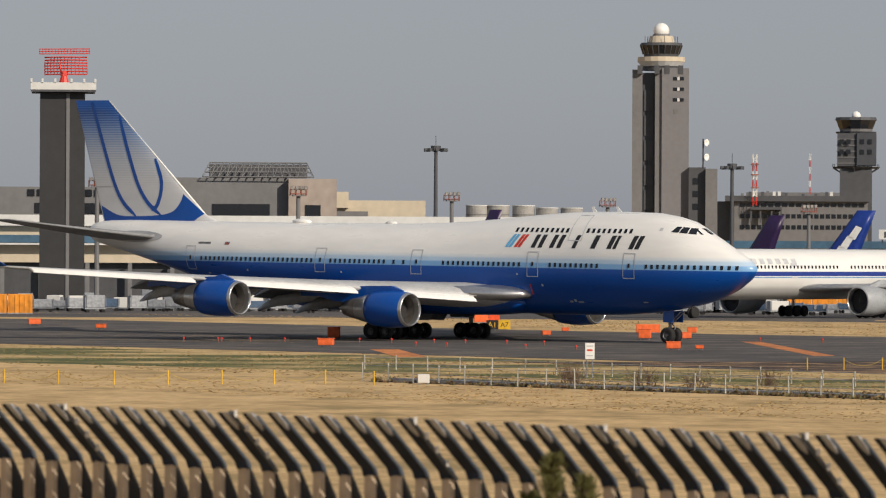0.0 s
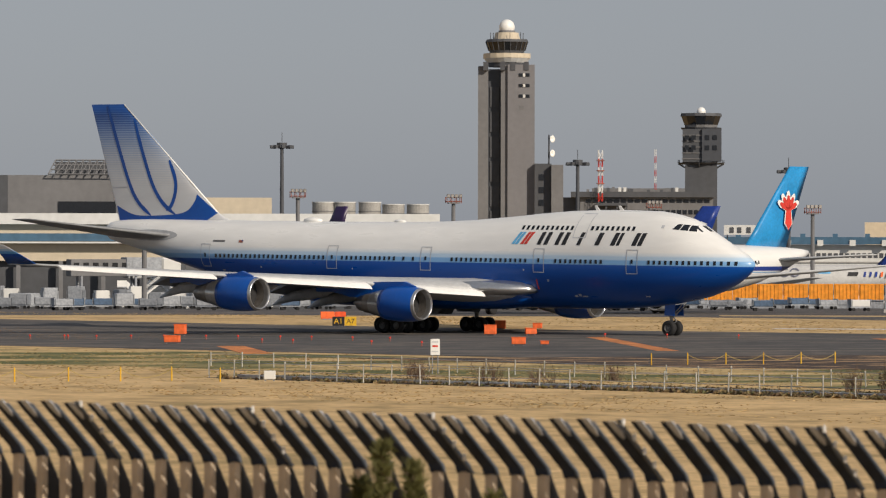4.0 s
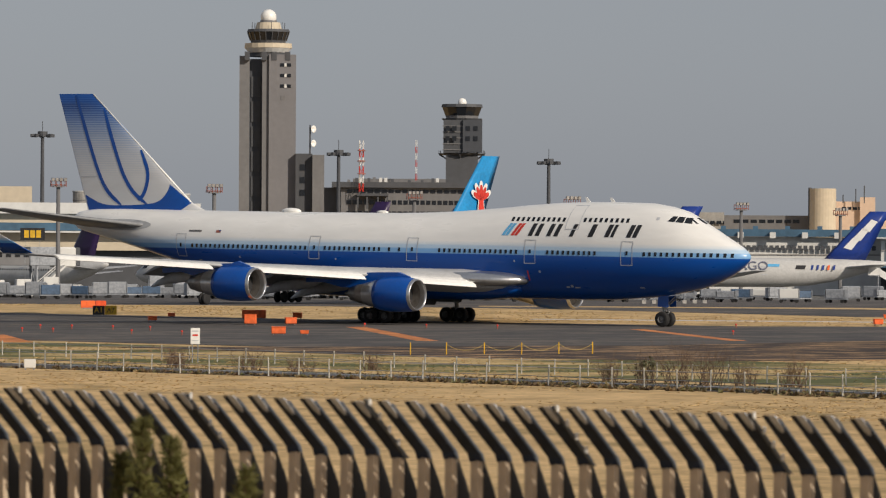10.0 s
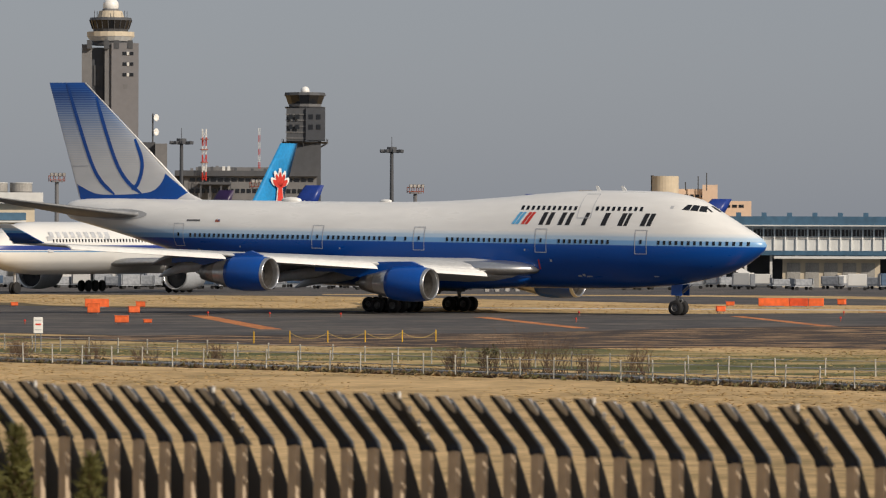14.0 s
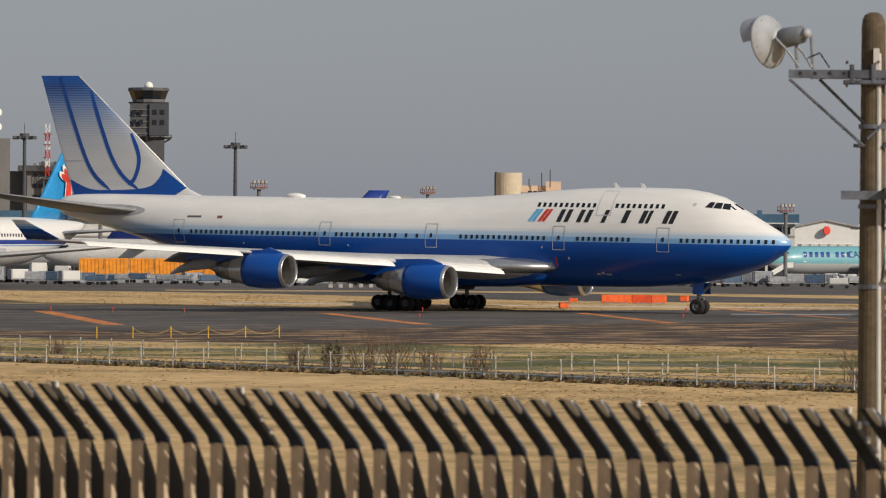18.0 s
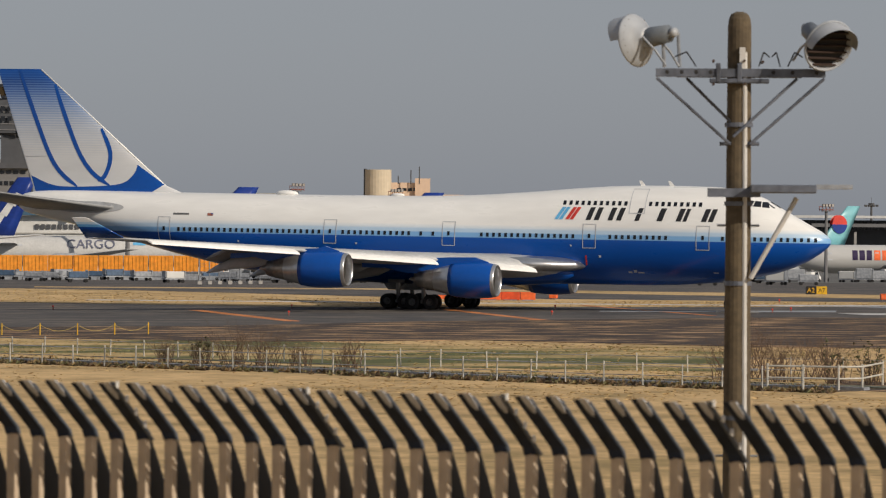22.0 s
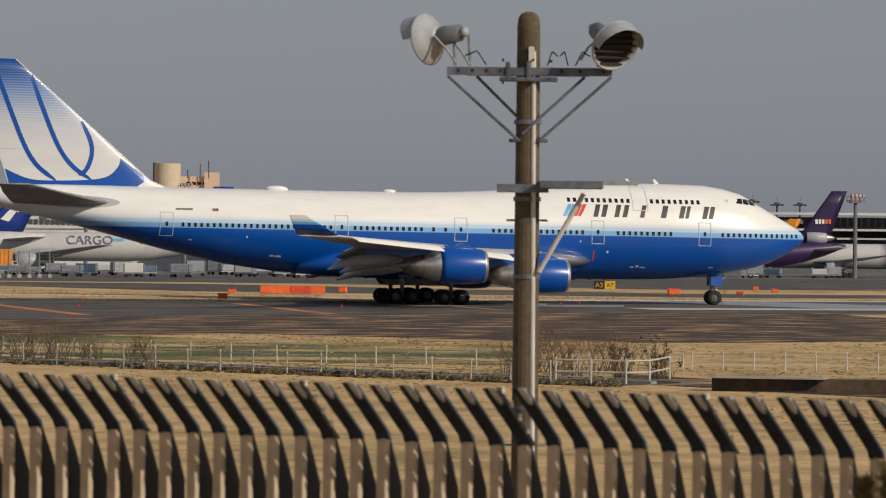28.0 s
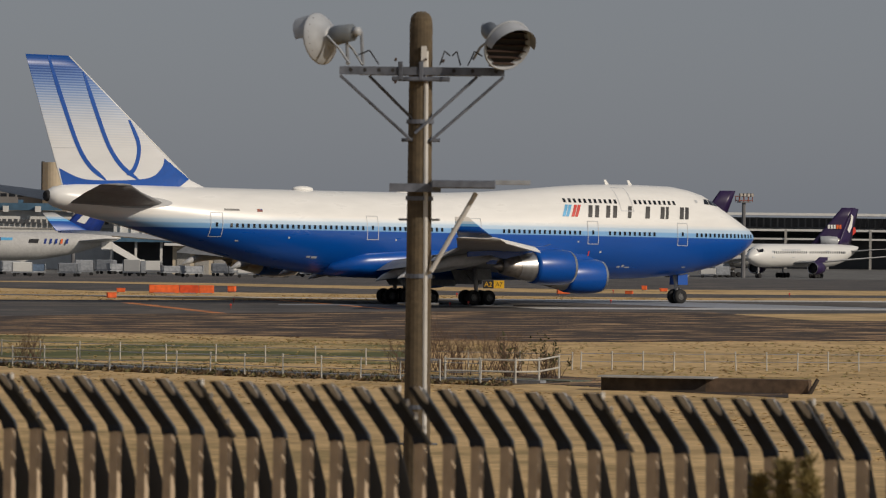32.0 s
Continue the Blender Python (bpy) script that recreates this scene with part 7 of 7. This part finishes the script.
# plain flower-like mark on the tail: a red fan of petals edged in white
for m, s0, off in (("white", 1.02, 0.50), ("red", 0.80, 0.54)):
    for a in (-62, -32, 0, 32, 62):
        ca, sn = math.cos(radians(90 + a)), math.sin(radians(90 + a))
        pts = [(59.3 + (u * ca - v * sn) * s0, 11.7 + (u * sn + v * ca) * s0) for u, v in ((0.0, -0.16), (1.5, -0.42), (2.15, -0.25), (2.3, 0.0), (2.15, 0.25), (1.5, 0.42), (0.0, 0.16))]
        fin_decal(tf, PX, pts, off, m, "tail_petal")
    fin_decal(tf, PX, [(59.3 - 0.55 * s0, 11.8), (59.3 + 0.55 * s0, 11.8), (59.3 + 0.8 * s0, 10.2), (59.3, 9.4), (59.3 - 0.8 * s0, 10.2)], off + 0.002, m, "tail_stem")

# the small jet that taxies in late
small_paint = band_mat("white_with_grey_belly", "Z", [(0, (0.10, 0.09, 0.14), 0), (1.9, (0.72, 0.72, 0.70), 0.03)], 0.35, 0.3, 0.04)
smalljet, sf = liner("small_airliner", "small white airliner with a dark purple tail", 36.5, 1.98, 3.75, 17.0, 11.8, small_paint, "purple", "purple", [(11.2, 5.75, 1.75, 1.05, 3.6)])
for k in range(8):
    decal(smalljet, 0.09 * 36.5, 8.0 + 0.8 * k, 8.5 + 0.8 * k, 4.55, 4.9, 1.98, 3.75, "outline")
fin_decal(sf, 0.09 * 36.5, [(33.0, 7.6), (33.9, 8.6), (34.4, 10.4), (33.7, 10.9), (33.4, 9.6), (32.4, 8.2)], 0.30, "white")
fin_decal(sf, 0.09 * 36.5, [(34.3, 7.2), (35.5, 7.8), (35.2, 8.6), (34.5, 8.6)], 0.22, "red")


def parked(b, d, turn, **kw):
    j, fin = liner(**kw)
    x, y = far(b, d)
    j.matrix_basis = pose(x, y, gz(y), 0, 0, turn)
    return j, fin


CF = [(19.0, 7.9, 2.3, 1.4, 5.2)]
def name_blocks(j, L, r, zc, aft):
    """The readable word on the forward flank, plain bars for the rest."""
    for sgn in (-1, 1):
        cu = bpy.data.curves.new("lettering", "FONT")
        cu.body, cu.size, cu.align_x, cu.align_y, cu.extrude = "CARGO", 2.2, "CENTER", "CENTER", 0.01
        cu.materials.append(M["letter"])
        o = new("lettering", cu)
        o.parent = j
        o.location, o.rotation_euler = (-aft, sgn * (r * 0.90 + 0.06), zc + 0.46 * r), (radians(63), 0, radians(180 if sgn > 0 else 0))
    decal(j, 0.09 * L, 35.0, 37.0, zc + 1.0, zc + 1.45, r, zc, "lightblue", 0.2)
    decal(j, 0.09 * L, 39.6, 41.2, zc + 0.6, zc + 1.25, r * 0.98, zc, "black", 0.4)
    for k in range(5):
        decal(j, 0.09 * L, 42.2 + 0.9 * k, 42.55 + 0.9 * k, zc + 0.5, zc + 1.3, r * 0.95, zc + 0.12, "navy" if k != 3 else "orange", 0.2)


for b, d, a, th, aft in ((11.92, 770, 170, 15.1, 23.4), (14.25, 800, 166, 14.9, 26.4)):
    j, f = parked(b, d, a, name="freighter", label="white twin-engined freighter, greyed for shade, with a navy tail, parked", L=55, r=2.4, zc=4.7, half_span=23.8, tail_h=th, body="greywhite", finmat="navy", engmat="lamp", engines=CF, stripe="cargo")
    name_blocks(j, 55, 2.4, 4.7, aft)
    for k in range(3):
        fin_decal(f, 0.09 * 55, [(47.7 + 1.5 * k, 8.9 + 1.5 * k), (49.0 + 1.5 * k, 8.5 + 1.5 * k), (50.3 + 1.5 * k, 10.2 + 1.5 * k), (49.3 + 1.5 * k, 10.6 + 1.5 * k)], 0.40, "white")
# three more whose tails stand over the big jet's back
for b, d, a, m, th in ((8.62, 850, 126, "purple", 18.6), (11.96, 850, 140, "purple", 17.6), (13.02, 772, 150, "navy", 16.7), (24.58, 1180, 140, "contorange", 14.8)):
    q = far(b, d)
    j, f = liner(name="parked_airliner", label="white airliner with a %s tail, parked on the apron" % {"purple": "dark purple", "navy": "navy blue", "contorange": "yellow-orange"}[m], L=52, r=2.6, zc=4.7, half_span=23, tail_h=th, body="greywhite", finmat=m, engmat="lamp", engines=CF)
    x, y = q[0] + 47.6 * math.cos(radians(a)), q[1] + 47.6 * math.sin(radians(a))
    j.matrix_basis = pose(x, y, gz(y), 0, 0, a)
    if m == "navy":
        for k in range(3):
            fin_decal(f, 0.09 * 52, [(44.9 + 1.4 * k, 9.2 + 1.6 * k), (46.1 + 1.4 * k, 8.8 + 1.6 * k), (47.3 + 1.4 * k, 10.7 + 1.6 * k), (46.3 + 1.4 * k, 11.1 + 1.6 * k)], 0.40, "white")
j, f = parked(20.36, 1170, 195, name="cargo_jumbo", label="pale teal cargo airliner parked by the hangar", L=68, r=3.4, zc=6.0, half_span=30, tail_h=18.8, body=band_mat("teal_over_grey", "Z", [(0, (0.42, 0.44, 0.45), 0), (5.2, (0.16, 0.40, 0.46), 0.03)], 0.35, 0.3, 0.04), finmat="cargoteal", engmat="lamp", engines=[(22, 10.5, 2.6, 1.35, 5.0), (31, 18.5, 3.1, 1.35, 5.0)], stripe="cargo")
for sgn in (-1, 1):
    cu = bpy.data.curves.new("lettering", "FONT")
    cu.body, cu.size, cu.align_x, cu.align_y, cu.extrude = "CARGO", 2.4, "CENTER", "CENTER", 0.01
    cu.materials.append(M["navy"])
    o = new("lettering", cu)
    o.parent = j
    o.location, o.rotation_euler = (-20.0, sgn * (3.4 * 0.93 + 0.06), 6.0 + 0.4 * 3.4), (radians(68), 0, radians(180 if sgn > 0 else 0))
for k in range(8):
    decal(j, 0.09 * 68, 8.6 + 1.7 * k + (1.0 if k > 4 else 0), 9.6 + 1.7 * k + (1.0 if k > 4 else 0), 6.7, 8.0, 3.4, 6.0, "navy", 0.2)
for m, a0 in (("red", 0), ("navy", 180)):
    fin_decal(f, 0.09 * 68, [(61.6 + 2.3 * math.cos(radians(a0 + 15 * k)), 14.2 + 2.3 * math.sin(radians(a0 + 15 * k))) for k in range(13)], 0.52, m, "tail_disc")
MD = [(22, 8.5, 2.4, 1.4, 5.0), (51, 0, 9.4, 1.3, 6.0)]
for b, d, a, th in ((22.26, 1080, 166, 20.0), (24.04, 1230, 166, 18.0)):
    # the white forward part is greyed for flank shade as well
    j, f = parked(b, d, a, name="tri_freighter", label="white three-engined freighter with a purple tail, parked", L=60, r=3.0, zc=5.6, half_span=25.5, tail_h=th, body=band_mat("white_to_purple_aft", "X", [(-99, (0.035, 0.012, 0.075), 0), (-33, (0.5, 0.5, 0.49), 1.5)], 0.35, 0.3, 0.04), finmat="purple", engmat="lamp", engines=MD, stripe="cargo")
    for k in range(3):
        decal(j, 0.09 * 60, 13.0 + 1.6 * k, 14.2 + 1.6 * k, 5.2, 7.4, 3.0, 5.6, "purple")
    for k in range(2):
        decal(j, 0.09 * 60, 17.9 + 1.8 * k, 19.3 + 1.8 * k, 5.2, 7.4, 3.0, 5.6, "orange")
    for k in range(5):
        fin_decal(f, 0.09 * 60, [(53.0 + 0.75 * k, 12.6), (53.55 + 0.75 * k, 12.6), (53.55 + 0.75 * k, 13.6), (53.0 + 0.75 * k, 13.6)], 0.45, "white" if k < 3 else "orange")

# far wooded rise that closes the horizon
bm = bmesh.new()
rw = random.Random(3)
prev = None
for i in range(241):
    b = -30 + 80 * i / 240
    x, y = far(b, 3000)
    h = -2 + 9 + 5 * noise.noise(Vector((i * 0.11, 3.3, 0))) + 2.5 * noise.noise(Vector((i * 0.7, 1.1, 0))) + rw.uniform(-0.8, 0.8)
    x2, y2 = far(b, 3080)
    cur = [bm.verts.new((x, y, -7.2)), bm.verts.new((x, y, h)), bm.verts.new((x2, y2, h)), bm.verts.new((x2, y2, -7.2))]
    if prev:
        for k in range(3):
            bm.faces.new((prev[k], cur[k], cur[k + 1], prev[k + 1]))
    prev = cur
tagged(part("backdrop", bm, mat("far_woods", (0.055, 0.062, 0.045), 0.95, grain=0.3, scale=0.05, world_space=True)), "low dark line of far woods", "woods", kind="structure")



def degrees_of(way):
    return math.degrees(way / 0.625)


def motions():
    """Everything that moves, keyed from start to end."""
    jet_rows = [
        (0, 68.57, 366.55, 47.37), (0.5, 71.21, 374.10, 48.04), (1, 73.18, 376.22, 47.68), (1.5, 74.57, 375.34, 47.53), (2, 75.87, 373.90, 47.54),
        (2.5, 77.35, 373.27, 47.47), (3, 79.12, 374.26, 47.34), (3.5, 81.61, 379.67, 48.28), (5.5, 87.88, 378.95, 47.59), (6, 89.35, 378.09, 47.45),
        (6.5, 90.79, 376.92, 47.47), (7, 92.46, 377.44, 47.66), (7.5, 94.17, 377.57, 47.51), (8, 96.04, 379.04, 47.69), (8.5, 97.74, 379.10, 47.61),
        (9, 99.29, 378.44, 47.36), (9.5, 100.75, 377.08, 47.31), (10, 102.47, 377.26, 47.15), (10.5, 104.54, 379.20, 47.53), (11, 106.20, 378.83, 47.17),
        (11.5, 107.73, 377.86, 46.98), (12, 109.20, 376.54, 46.91), (12.5, 110.75, 375.63, 46.75), (13, 112.37, 374.81, 46.44), (13.5, 113.73, 373.14, 46.49),
        (14, 115.30, 372.25, 46.44), (14.5, 116.91, 371.42, 46.36), (16.5, 123.00, 366.53, 45.63), (17, 124.45, 365.71, 45.59), (17.5, 126.04, 364.78, 45.46),
        (18, 127.32, 363.23, 45.47), (18.5, 128.40, 361.40, 45.42), (19, 129.63, 359.93, 44.83), (19.5, 131.62, 360.88, 43.93), (20, 133.45, 360.99, 42.35),
        (20.5, 134.94, 359.97, 40.76), (21, 136.22, 358.49, 38.98), (21.5, 137.76, 358.05, 36.97), (22, 139.84, 359.40, 34.47), (22.5, 142.43, 362.00, 32.60),
        (23, 145.07, 365.11, 30.18), (23.5, 147.75, 367.40, 28.10), (24, 149.57, 367.86, 25.65), (24.5, 151.00, 367.53, 22.86), (26.5, 157.73, 370.32, 13.07),
        (27, 158.75, 369.77, 10.29), (27.5, 159.68, 369.13, 7.88), (28, 161.06, 369.81, 5.46), (28.5, 161.91, 369.49, 3.28), (29, 163.00, 369.40, 1.14),
        (29.5, 164.40, 370.70, -0.80), (30, 165.30, 370.60, -3.10), (30.5, 166.73, 371.97, -5.24), (31, 167.91, 373.10, -7.29), (31.5, 169.90, 375.70, -8.90),
        (32, 170.00, 374.20, -11.40),
    ]
    walk(airliner, [(t, pose(x, y, 0, 0, 0.566, -a)) for t, x, y, a in jet_rows])
    # wheels roll by the way covered
    times, turns, way = [], [], 0.0
    for (t0, x0, y0, a0), (t1, x1, y1, a1) in zip(jet_rows, jet_rows[1:]):
        d = math.hypot(x1 - x0, y1 - y0)
        steps = max(1, math.ceil(d / 0.625 / radians(70)))
        for k in range(steps):
            times.append(t0 + (t1 - t0) * k / steps)
            turns.append(degrees_of(way + d * k / steps))
        way += d
    times.append(32.0), turns.append(degrees_of(way))
    for w in airliner_wheels:
        x, y, z = w.location
        walk(w, [(t, pose(x, y, z, 0, r, 0)) for t, r in zip(times, turns)])
    # the twin-jet: its tail passes at an even pace
    rows = []
    for t in (0, 3, 5.5, 7, 10, 13, 14.5, 19, 25, 32):
        b, d = lerp([(0, 14.42), (3, 13.94), (5.5, 13.54), (7, 13.35), (10, 12.98), (13, 12.60), (14.5, 12.38), (19, 11.64), (32, 9.6)], t)[0], 575 - 1.2 * t
        turn = lerp([(0, 217.5), (3, 219), (7, 222), (13, 226), (19, 229), (32, 234)], t)[0]
        head = radians(turn)
        x, y = far(b, d)
        x, y = x + 53.6 * math.cos(head), y + 53.6 * math.sin(head)
        rows.append((t, pose(x, y, gz(y), 0, 0, turn)))
    walk(twinjet, rows)
    rows = []
    for t in (0, 8, 16, 24, 28, 30, 32):
        b, d = 25.40 + 0.285 * (32 - t), 800 + 6.5 * (32 - t)
        x, y = far(b, d)
        rows.append((t, pose(x, y, gz(y), 0, 0, 214)))
    walk(smalljet, rows)
    m = antenna.matrix_basis.translation
    walk(antenna, [(t, pose(m.x, m.y, m.z, 0, 0, -20 + 88 * t)) for t in range(33)])


motions()
